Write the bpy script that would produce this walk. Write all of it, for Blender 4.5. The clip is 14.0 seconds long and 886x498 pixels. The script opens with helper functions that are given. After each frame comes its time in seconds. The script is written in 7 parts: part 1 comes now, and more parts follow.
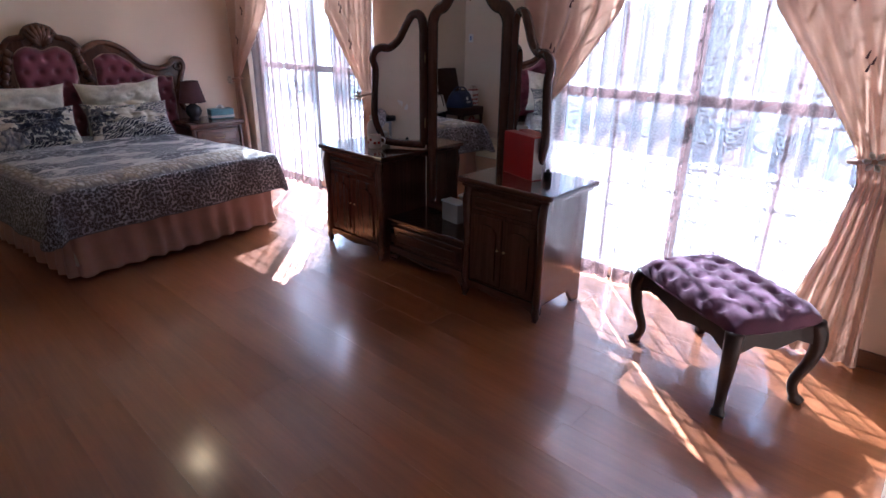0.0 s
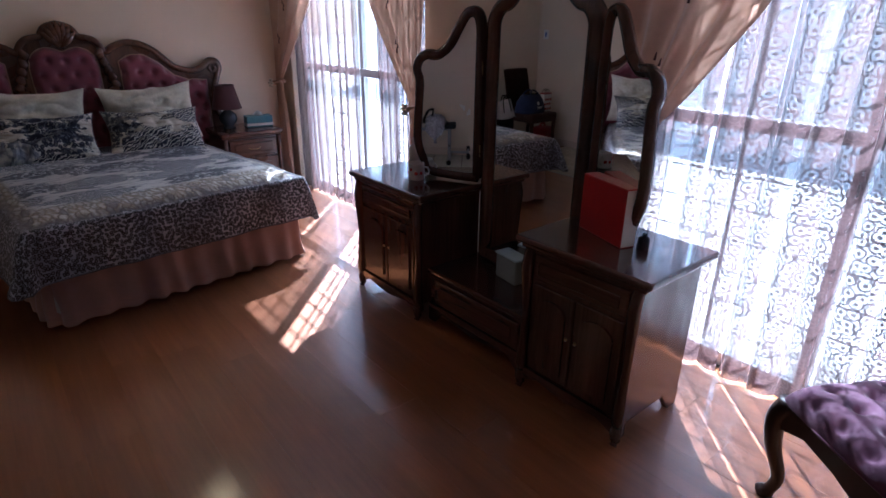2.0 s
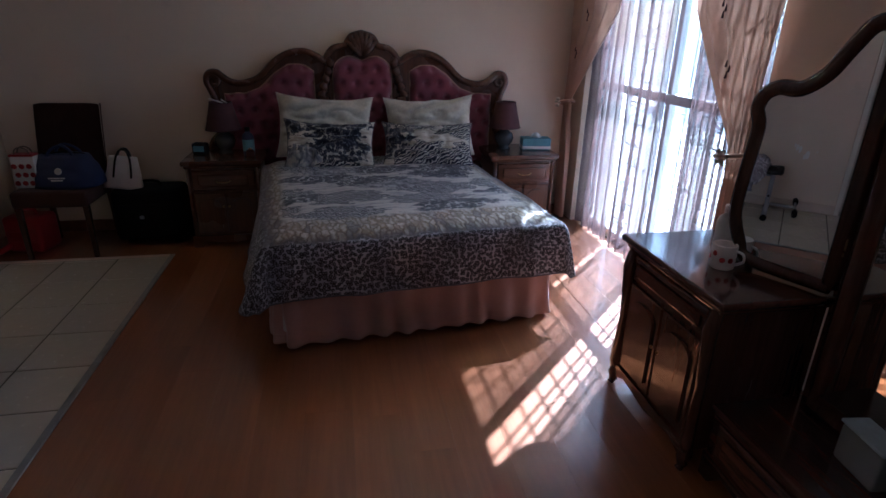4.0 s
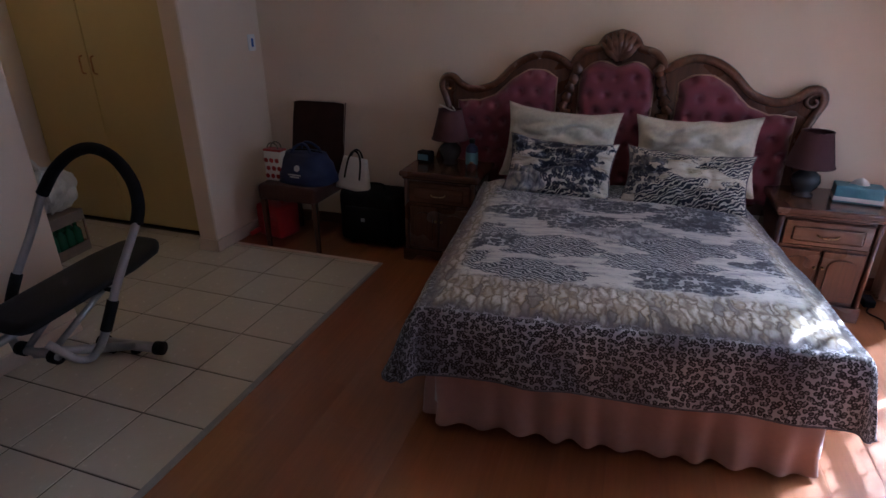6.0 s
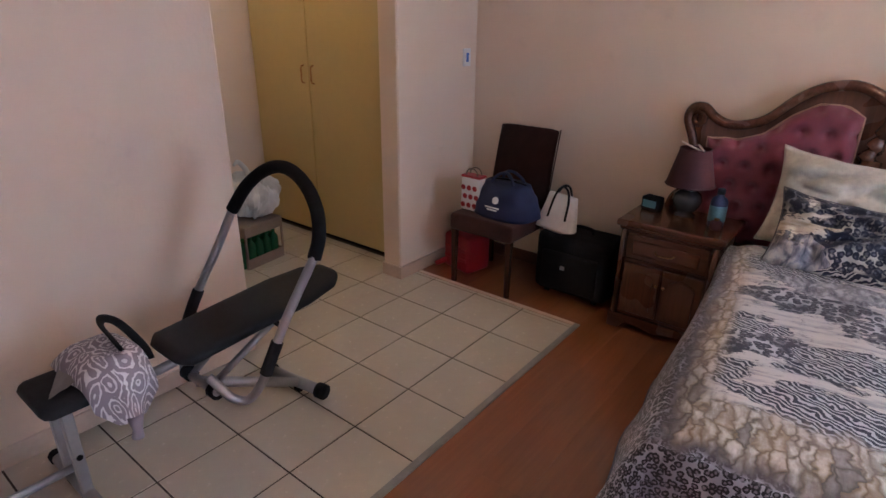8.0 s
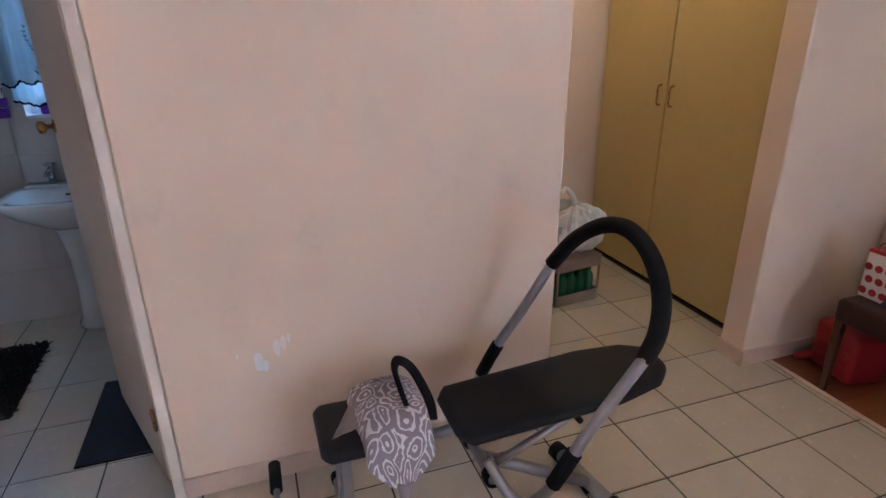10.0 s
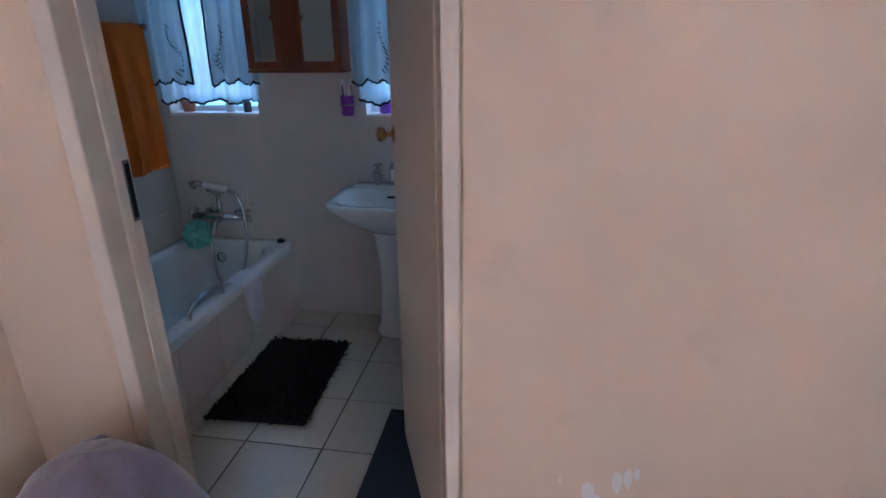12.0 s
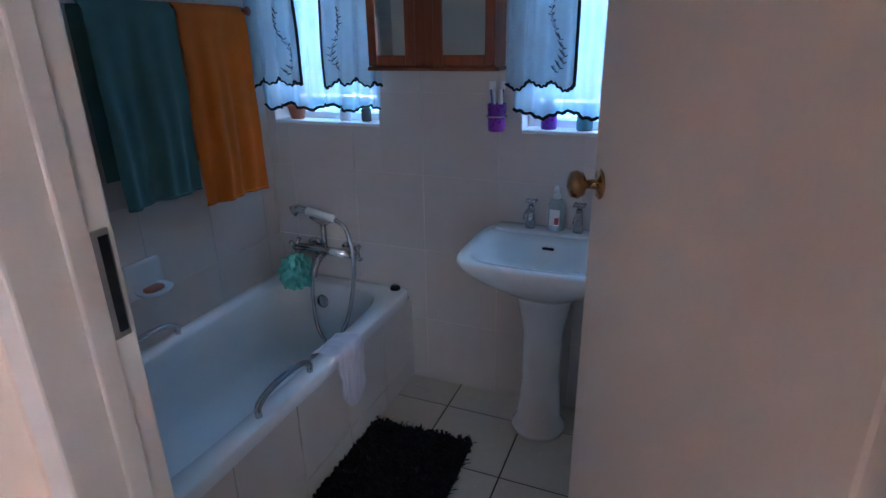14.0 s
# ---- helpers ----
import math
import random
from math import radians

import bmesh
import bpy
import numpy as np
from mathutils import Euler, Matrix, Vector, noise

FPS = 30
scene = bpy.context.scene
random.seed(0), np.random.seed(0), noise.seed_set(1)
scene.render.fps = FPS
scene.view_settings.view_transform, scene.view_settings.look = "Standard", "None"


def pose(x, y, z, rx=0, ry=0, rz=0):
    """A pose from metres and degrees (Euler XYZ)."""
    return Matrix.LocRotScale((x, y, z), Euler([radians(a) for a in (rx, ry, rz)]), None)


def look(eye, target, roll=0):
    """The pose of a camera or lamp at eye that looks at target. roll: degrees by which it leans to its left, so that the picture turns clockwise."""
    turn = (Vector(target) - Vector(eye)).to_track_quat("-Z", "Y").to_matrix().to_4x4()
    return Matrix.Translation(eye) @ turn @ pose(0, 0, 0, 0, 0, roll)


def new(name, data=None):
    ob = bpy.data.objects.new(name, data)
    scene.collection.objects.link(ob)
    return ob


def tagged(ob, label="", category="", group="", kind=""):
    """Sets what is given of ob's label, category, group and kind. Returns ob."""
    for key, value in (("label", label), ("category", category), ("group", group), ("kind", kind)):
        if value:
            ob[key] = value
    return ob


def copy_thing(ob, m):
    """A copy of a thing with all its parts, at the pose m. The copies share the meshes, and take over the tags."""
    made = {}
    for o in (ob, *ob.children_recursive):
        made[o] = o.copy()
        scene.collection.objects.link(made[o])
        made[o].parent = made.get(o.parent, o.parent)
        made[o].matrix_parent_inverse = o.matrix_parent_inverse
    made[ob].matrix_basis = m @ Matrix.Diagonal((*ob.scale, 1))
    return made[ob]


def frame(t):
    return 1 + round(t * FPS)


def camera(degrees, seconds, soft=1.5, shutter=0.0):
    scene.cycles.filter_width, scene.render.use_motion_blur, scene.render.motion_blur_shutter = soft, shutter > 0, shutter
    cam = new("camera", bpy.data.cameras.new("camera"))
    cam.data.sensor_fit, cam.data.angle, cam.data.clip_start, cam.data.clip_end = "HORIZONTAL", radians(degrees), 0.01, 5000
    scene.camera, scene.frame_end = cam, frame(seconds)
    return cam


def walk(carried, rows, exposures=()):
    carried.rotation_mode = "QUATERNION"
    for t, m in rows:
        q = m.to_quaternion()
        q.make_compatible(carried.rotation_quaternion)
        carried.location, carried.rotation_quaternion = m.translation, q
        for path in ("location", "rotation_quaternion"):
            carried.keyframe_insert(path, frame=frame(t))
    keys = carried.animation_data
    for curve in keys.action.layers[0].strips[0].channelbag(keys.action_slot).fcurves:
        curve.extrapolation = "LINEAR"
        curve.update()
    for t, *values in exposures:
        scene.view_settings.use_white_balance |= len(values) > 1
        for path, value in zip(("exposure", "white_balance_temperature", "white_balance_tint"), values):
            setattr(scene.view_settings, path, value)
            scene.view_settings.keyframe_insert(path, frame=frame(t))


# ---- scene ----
cam = camera(76.9, 14.0)
PATH = [
    (0, (0.468, -0.145, 1.432), (-0.804, 1.218, 0.706), 0.6),
    (0.5, (0.342, 0.001, 1.441), (-0.909, 1.378, 0.708), 0.5),
    (1, (0.212, 0.204, 1.463), (-1.041, 1.573, 0.716), 0.2),
    (1.5, (0.048, 0.367, 1.458), (-1.238, 1.707, 0.715), 0.7),
    (2, (-0.083, 0.513, 1.485), (-1.506, 1.699, 0.731), 0.6),
    (2.2, (-0.14, 0.512, 1.484), (-1.605, 1.648, 0.735), 1.2),
    (2.5, (-0.284, 0.62, 1.458), (-1.844, 1.629, 0.716), 1.0),
    (3, (-0.474, 0.795, 1.406), (-2.175, 1.557, 0.682), -0.0),
    (3.2, (-0.521, 0.837, 1.43), (-2.261, 1.504, 0.702), 0.2),
    (5.3, (-1.277, 1.218, 1.571), (-3.097, 0.949, 0.787), 0.9),
    (5.5, (-1.351, 1.287, 1.606), (-3.14, 0.889, 0.805), 0.4),
    (6, (-1.506, 1.238, 1.586), (-3.238, 0.655, 0.792), 0.05),
    (6.5, (-1.66, 1.189, 1.566), (-3.337, 0.42, 0.795), -0.3),
    (7, (-1.809, 1.103, 1.536), (-3.43, 0.209, 0.779), -0.1),
    (9.3, (-2.117, 0.477, 1.557), (-3.146, -1.07, 0.816), 1.1),
    (9.5, (-2.151, 0.43, 1.557), (-3.077, -1.182, 0.819), 0.9),
    (10, (-2.233, 0.374, 1.568), (-2.839, -1.390, 0.844), -0.4),
    (10.5, (-2.188, 0.187, 1.594), (-2.558, -1.636, 0.858), -0.4),
    (11, (-2.13, 0.04, 1.587), (-2.295, -1.815, 0.856), -0.4),
    (11.5, (-2.081, -0.16, 1.574), (-2.014, -2.023, 0.848), -0.4),
    (12, (-2.002, -0.318, 1.542), (-1.696, -2.163, 0.833), -0.7),
    (12.5, (-1.881, -0.536, 1.538), (-1.415, -2.345, 0.824), -0.8),
    (13, (-1.793, -0.743, 1.518), (-1.253, -2.534, 0.809), -0.9),
    (13.5, (-1.724, -0.952, 1.498), (-1.095, -2.715, 0.794), -0.9),
    (14, (-1.653, -1.13, 1.484), (-0.939, -2.863, 0.788), -0.9),
]
EXPOSURES = [(0.0, 3.55, 5050, 12), (1.0, 3.35, 5050, 12), (2.0, 2.9, 4850, 9), (3.0, 2.65, 4800, 8), (5.5, 2.9, 4500, 2), (6.0, 3.2, 5000, 11), (6.5, 3.65, 5280, 15), (7.0, 4.1, 5330, 15), (9.5, 4.95, 5330, 10), (11.0, 4.8, 5480, 10), (12.5, 4.7, 5380, 10), (13.0, 4.85, 5500, 11), (13.5, 5.05, 5200, 9), (14.0, 5.2, 5250, 11)]
walk(cam, [(t, look(eye, target, roll)) for t, eye, target, roll in PATH], EXPOSURES)

# ---- light: sun from the north-west, sky, daylight in the window openings ----
SUN_EL, SUN_AZ = 44.0, 135.0        # azimuth: direction in which the sun stands, degrees from +x
world = bpy.data.worlds.new("sky")
scene.world = world
world.use_nodes = True
wn = world.node_tree.nodes
sky = wn.new("ShaderNodeTexSky")
sky.sky_type, sky.sun_disc = "NISHITA", False
sky.sun_elevation, sky.sun_rotation = radians(SUN_EL), radians(90 - SUN_AZ)
wn["Background"].inputs[1].default_value = 0.06
world.node_tree.links.new(sky.outputs[0], wn["Background"].inputs[0])


def lamp(name, kind, strength, colour, m, **more):
    data = bpy.data.lights.new(name, kind)
    data.energy, data.color = strength, colour
    for key, value in more.items():
        if key == "size":
            data.size = value
        elif key == "size_y":
            data.shape, data.size_y = "RECTANGLE", value
        elif key == "angle":
            data.angle = value
        elif key == "radius":
            data.shadow_soft_size = value
    ob = new(name, data)
    ob.matrix_world = m
    return ob


sun_from = Vector((math.cos(radians(SUN_AZ)) * math.cos(radians(SUN_EL)), math.sin(radians(SUN_AZ)) * math.cos(radians(SUN_EL)), math.sin(radians(SUN_EL))))
lamp("sun", "SUN", 5.0, (1.0, 0.97, 0.93), look(sun_from * 20, (0, 0, 0)), angle=radians(0.5))
DAY = (0.68, 0.84, 1.0)
lamp("daylight_left", "AREA", 2.5, DAY, look((-4.03, 3.10, 1.15), (-4.03, 0, 0.95)), size=1.8, size_y=2.1)
lamp("daylight_right", "AREA", 2.5, DAY, look((-0.65, 3.10, 1.15), (-0.65, 0, 0.95)), size=1.7, size_y=2.1)
lamp("daylight_bath_left", "AREA", 0.8, (0.48, 0.72, 1.0), look((-0.27, -3.42, 1.6), (-0.27, 0, 1.2)), size=0.5, size_y=0.8)
lamp("daylight_bath_right", "AREA", 0.8, (0.48, 0.72, 1.0), look((-1.38, -3.42, 1.6), (-1.38, 0, 1.2)), size=0.45, size_y=0.8)

# ---- materials ----


def nodes_of(name):
    m = bpy.data.materials.new(name)
    m.use_nodes = True
    t = m.node_tree
    return m, t, t.nodes["Principled BSDF"], t.nodes["Material Output"]


def put(t, node_in, value):
    if isinstance(value, bpy.types.NodeSocket):
        t.links.new(value, node_in)
    elif isinstance(value, (tuple, list)) and len(value) == 3 and node_in.type == "RGBA":
        node_in.default_value = (*value, 1)
    else:
        node_in.default_value = value


def coords(t, scale=(1, 1, 1), rot=(0, 0, 0), kind="Object", loc=(0, 0, 0)):
    tc, mp = t.nodes.new("ShaderNodeTexCoord"), t.nodes.new("ShaderNodeMapping")
    t.links.new(tc.outputs[kind], mp.inputs[0])
    mp.inputs[1].default_value = loc
    mp.inputs[2].default_value = [radians(a) for a in rot]
    mp.inputs[3].default_value = scale
    return mp.outputs[0]


def noise_of(t, vec, scale, detail=4.0, rough=0.55, distortion=0.0):
    n = t.nodes.new("ShaderNodeTexNoise")
    put(t, n.inputs["Vector"], vec)
    n.inputs["Scale"].default_value, n.inputs["Detail"].default_value = scale, detail
    n.inputs["Roughness"].default_value, n.inputs["Distortion"].default_value = rough, distortion
    return n.outputs["Fac"]


def voronoi(t, vec, scale, feature="F1", rand=1.0):
    n = t.nodes.new("ShaderNodeTexVoronoi")
    n.feature, n.voronoi_dimensions = feature, "2D"
    put(t, n.inputs["Vector"], vec)
    n.inputs["Scale"].default_value, n.inputs["Randomness"].default_value = scale, rand
    return n.outputs["Distance"]


def ramp(t, fac, stops, mode="LINEAR"):
    n = t.nodes.new("ShaderNodeValToRGB")
    n.color_ramp.interpolation = mode
    put(t, n.inputs[0], fac)
    e = n.color_ramp.elements
    while len(e) < len(stops):
        e.new(0.5)
    for el, (p, c) in zip(e, stops):
        el.position = p
        el.color = (c, c, c, 1) if isinstance(c, (int, float)) else (*c, 1)
    return n.outputs[0]


def mix(t, fac, a, b, blend="MIX"):
    n = t.nodes.new("ShaderNodeMix")
    n.data_type, n.blend_type = "RGBA", blend
    put(t, n.inputs[0], fac), put(t, n.inputs[6], a), put(t, n.inputs[7], b)
    return n.outputs[2]


def calc(t, op, a, b=0.0):
    n = t.nodes.new("ShaderNodeMath")
    n.operation = op
    put(t, n.inputs[0], a), put(t, n.inputs[1], b)
    return n.outputs[0]


def bump(t, bsdf, height, strength=0.3, dist=0.01):
    n = t.nodes.new("ShaderNodeBump")
    n.inputs["Strength"].default_value, n.inputs["Distance"].default_value = strength, dist
    put(t, n.inputs["Height"], height)
    t.links.new(n.outputs[0], bsdf.inputs["Normal"])


def shade(c, k):
    return tuple(min(1.0, v * k) for v in c)


def plain(name, col, rough=0.5, metal=0.0, var=0.18, scale=6.0, bumps=0.1, bscale=120.0, random_tint=0.0, sheen=0.0, coat=0.0, ior=None):
    """A painted, plastic, metal or cloth surface: two scales of variation and a fine relief."""
    m, t, b, _ = nodes_of(name)
    v = coords(t)
    big, fine = noise_of(t, v, scale), noise_of(t, v, scale * 9, 6)
    f = calc(t, "ADD", calc(t, "MULTIPLY", big, 0.6), calc(t, "MULTIPLY", fine, 0.4))
    c = ramp(t, f, [(0.3, shade(col, 1 - var)), (0.7, shade(col, 1 + var))])
    if random_tint:
        info = t.nodes.new("ShaderNodeObjectInfo")
        r = calc(t, "ADD", calc(t, "MULTIPLY", info.outputs["Random"], random_tint * 2), 1 - random_tint)
        hsv = t.nodes.new("ShaderNodeHueSaturation")
        put(t, hsv.inputs["Color"], c), put(t, hsv.inputs["Value"], r)
        c = hsv.outputs[0]
    put(t, b.inputs["Base Color"], c)
    put(t, b.inputs["Roughness"], ramp(t, fine, [(0.3, max(0.02, rough - 0.07)), (0.7, min(1.0, rough + 0.07))]))
    b.inputs["Metallic"].default_value = metal
    b.inputs["Sheen Weight"].default_value = sheen
    b.inputs["Coat Weight"].default_value = coat
    b.inputs["Coat Roughness"].default_value = 0.06
    if ior:
        b.inputs["IOR"].default_value = ior
    if bumps:
        bump(t, b, noise_of(t, v, bscale, 5), bumps, 0.004)
    return m


def wood(name, dark, light, along=0, rough=0.3, grain=1.0, random_tint=0.0, coat=0.0, bumps=0.08, swirl=1.2, ior=1.5, coat_rough=0.1, coat_ior=1.5):
    """Grain stretched along one axis of the object."""
    m, t, b, _ = nodes_of(name)
    s = [14.0 * grain] * 3
    s[along] = 0.9 * grain
    info = t.nodes.new("ShaderNodeObjectInfo")
    add = t.nodes.new("ShaderNodeVectorMath")
    add.operation = "ADD"
    put(t, add.inputs[0], coords(t, s))
    comb = t.nodes.new("ShaderNodeCombineXYZ")
    for i in range(3):
        put(t, comb.inputs[i], calc(t, "MULTIPLY", info.outputs["Random"], 37.0 + 11 * i))
    t.links.new(comb.outputs[0], add.inputs[1])
    v = add.outputs[0]
    g1, g2 = noise_of(t, v, 1.0, 5, 0.6, swirl), noise_of(t, v, 6.0, 4, 0.6)
    f = calc(t, "ADD", calc(t, "MULTIPLY", g1, 0.65), calc(t, "MULTIPLY", g2, 0.35))
    c = ramp(t, f, [(0.32, dark), (0.68, light)])
    if random_tint:
        r = calc(t, "ADD", calc(t, "MULTIPLY", info.outputs["Random"], random_tint * 2), 1 - random_tint)
        hsv = t.nodes.new("ShaderNodeHueSaturation")
        put(t, hsv.inputs["Color"], c), put(t, hsv.inputs["Value"], r)
        c = hsv.outputs[0]
    put(t, b.inputs["Base Color"], c)
    put(t, b.inputs["Roughness"], calc(t, "ADD", calc(t, "MULTIPLY", noise_of(t, coords(t), 3.0, 2), 0.10), rough - 0.05))
    b.inputs["Coat Weight"].default_value, b.inputs["Coat Roughness"].default_value = coat, coat_rough
    b.inputs["Coat IOR"].default_value = coat_ior
    b.inputs["IOR"].default_value = ior
    if bumps:
        bump(t, b, f, bumps, 0.003)
    return m


def wall_paint(name, col, marks=0.5):
    m, t, b, _ = nodes_of(name)
    v = coords(t)
    cloud = noise_of(t, v, 0.9, 3)
    blot = noise_of(t, v, 4.5, 6, 0.65)
    c = ramp(t, cloud, [(0.3, shade(col, 0.94)), (0.7, shade(col, 1.04))])
    dirt = calc(t, "MULTIPLY", ramp(t, blot, [(0.62, 0.0), (0.85, 1.0)]), marks)
    c = mix(t, dirt, c, shade(col, 0.72))
    put(t, b.inputs["Base Color"], c)
    b.inputs["Roughness"].default_value = 0.62
    bump(t, b, calc(t, "ADD", noise_of(t, v, 70, 4), calc(t, "MULTIPLY", noise_of(t, v, 9, 3), 1.4)), 0.16, 0.004)
    return m


PEACH = wall_paint("peach_paint", (0.72, 0.575, 0.445))
CREAM = wall_paint("cream_frame_paint", (0.70, 0.63, 0.55), 0.3)
CEIL = wall_paint("ceiling_paint", (0.78, 0.75, 0.70), 0.1)
LAMINATE = wood("laminate", (0.205, 0.066, 0.021), (0.30, 0.102, 0.034), 0, 0.38, 0.7, 0.03, 1.0, 0.0, 0.15, 1.32, 0.15, 1.75)
SKIRT_WOOD = wood("skirting_wood", (0.10, 0.035, 0.018), (0.19, 0.075, 0.036), 0, 0.35)
DARKWOOD = wood("dark_mahogany", (0.042, 0.016, 0.012), (0.105, 0.042, 0.028), 2, 0.22, 1.0, 0.0, 0.5)
DARKWOOD_X = wood("dark_mahogany_across", (0.044, 0.016, 0.012), (0.11, 0.042, 0.028), 0, 0.16, 1.0, 0.0, 0.7)
STOOLWOOD = wood("blackened_wood", (0.016, 0.008, 0.007), (0.036, 0.016, 0.012), 2, 0.4, 1.0, 0.0, 0.1)
NIGHTWOOD = wood("red_brown_wood", (0.050, 0.018, 0.010), (0.135, 0.052, 0.028), 0, 0.26, 1.0, 0.0, 0.4)
NIGHTWOOD_Z = wood("red_brown_wood_upright", (0.048, 0.017, 0.010), (0.13, 0.050, 0.026), 2, 0.28, 1.0, 0.0, 0.4)
FLOOR_TILE = plain("floor_tile", (0.56, 0.51, 0.42), 0.22, 0, 0.05, 3, 0.0, 60, 0.04)
GROUT = plain("grout", (0.050, 0.037, 0.030), 0.9, 0, 0.3, 12, 0.2)
WALL_TILE = plain("wall_tile", (0.56, 0.51, 0.47), 0.42, 0, 0.010, 3, 0.0, 30, 0.02)
ALU = plain("grey_aluminium", (0.45, 0.45, 0.46), 0.4, 0.9, 0.08, 9, 0.03)
OUT_GREY = plain("paving", (0.58, 0.55, 0.51), 0.9, 0, 0.2, 2, 0.3)
OUT_WALL = plain("garden_wall_paint", (0.80, 0.77, 0.72), 0.8, 0, 0.1, 2, 0.2)

# ---- building helpers ----


def part(name, bm, material, parent=None, label="", smooth=False):
    me = bpy.data.meshes.new(name)
    bmesh.ops.recalc_face_normals(bm, faces=bm.faces)
    for f in bm.faces:
        f.smooth = smooth
    bm.to_mesh(me)
    bm.free()
    me.materials.append(material)
    ob = new(name, me)
    if parent:
        ob.parent = parent
    if label:
        ob["label"] = label
    return ob


def thing(name, label, category, m=None, group="", kind=""):
    ob = tagged(new(name), label, category, group, kind)
    ob.empty_display_size = 0.1
    ob.matrix_world = m if m is not None else Matrix()
    return ob


def box(x0, x1, y0, y1, z0, z1, bevel=0.0, bm=None, seg=1, m=None):
    bm = bm or bmesh.new()
    mat = Matrix.Translation(((x0 + x1) / 2, (y0 + y1) / 2, (z0 + z1) / 2)) @ Matrix.Diagonal((x1 - x0, y1 - y0, z1 - z0, 1))
    vs = bmesh.ops.create_cube(bm, size=1, matrix=mat)["verts"]
    if bevel:
        es = {e for v in vs for e in v.link_edges}
        vs = bmesh.ops.bevel(bm, geom=list(es), offset=bevel, segments=seg, affect="EDGES", profile=0.5)["verts"]
    if m is not None:
        bmesh.ops.transform(bm, matrix=m, verts=list({v for v in vs}))
    return bm


def surface(f, nu, nv, bm=None, close_u=False):
    """A sheet from f(u, v) with u, v in 0..1."""
    bm = bm or bmesh.new()
    rows = [[bm.verts.new(f(i / (nu if close_u else nu - 1), j / (nv - 1))) for i in range(nu)] for j in range(nv)]
    for j in range(nv - 1):
        for i in range(nu if close_u else nu - 1):
            k = (i + 1) % nu
            bm.faces.new((rows[j][i], rows[j][k], rows[j + 1][k], rows[j + 1][i]))
    return bm


def tube(points, radius, n=10, bm=None, caps=True, flat=1.0):
    """A round bar along points; radius a number or one a point."""
    bm = bm or bmesh.new()
    pts = [Vector(p) for p in points]
    rad = radius if isinstance(radius, (list, tuple)) else [radius] * len(pts)
    rings, side = [], None
    for i, p in enumerate(pts):
        d = (pts[min(i + 1, len(pts) - 1)] - pts[max(i - 1, 0)]).normalized()
        if side is None:
            side = d.orthogonal().normalized()
        side = (side - d * side.dot(d)).normalized()
        up = d.cross(side)
        rings.append([bm.verts.new(p + (side * math.cos(a) + up * math.sin(a) * flat) * rad[i]) for a in [2 * math.pi * k / n for k in range(n)]])
    for a, b in zip(rings, rings[1:]):
        for k in range(n):
            bm.faces.new((a[k], a[(k + 1) % n], b[(k + 1) % n], b[k]))
    if caps:
        bm.faces.new(rings[0][::-1]), bm.faces.new(rings[-1])
    return bm


def smooth_path(points, n=8):
    """Catmull-Rom through the points."""
    p = [Vector(q) for q in points]
    p = [2 * p[0] - p[1]] + p + [2 * p[-1] - p[-2]]
    out = []
    for i in range(1, len(p) - 2):
        for k in range(n):
            u = k / n
            out.append(0.5 * (2 * p[i] + (p[i + 1] - p[i - 1]) * u + (2 * p[i - 1] - 5 * p[i] + 4 * p[i + 1] - p[i + 2]) * u * u + (3 * p[i] - p[i - 1] - 3 * p[i + 1] + p[i + 2]) * u ** 3))
    return out + [p[-2]]


def lathe(profile, n=20, bm=None, at=(0, 0, 0)):
    """profile: (radius, z) from the bottom up."""
    bm = bm or bmesh.new()
    a = Vector(at)
    rings = [[bm.verts.new(a + Vector((r * math.cos(2 * math.pi * k / n), r * math.sin(2 * math.pi * k / n), z))) for k in range(n)] for r, z in profile]
    for p, q in zip(rings, rings[1:]):
        for k in range(n):
            bm.faces.new((p[k], p[(k + 1) % n], q[(k + 1) % n], q[k]))
    bm.faces.new(rings[0][::-1]), bm.faces.new(rings[-1])
    return bm


def slab(outline, y0, y1, bm=None, m=None, inset=0.0):
    """An outline of (x, z) points extruded from y0 to y1."""
    bm = bm or bmesh.new()
    a = [bm.verts.new((x, y0, z)) for x, z in outline]
    b = [bm.verts.new((x, y1, z)) for x, z in outline]
    n = len(a)
    bm.faces.new(a), bm.faces.new(b[::-1])
    for i in range(n):
        bm.faces.new((a[i], b[i], b[(i + 1) % n], a[(i + 1) % n]))
    if m is not None:
        bmesh.ops.transform(bm, matrix=m, verts=a + b)
    return bm


def structure(name, bm, material, label, category):
    return tagged(part(name, bm, material), label, category, kind="structure")


# ---- plan ----
XW, YN, YS, XE, ZC = -5.20, 2.82, -1.41, 0.56, 2.60
YB, XB = -3.20, 0.05                     # bathroom: far wall, bath-side wall
DOOR0, DOOR1 = -1.858, -0.880             # bathroom door frame, outer edges
WIN_L, WIN_R = (-5.00, -3.05), (-1.55, 0.28)
TILE, TX0, TY0 = 0.33, -2.90, -0.25

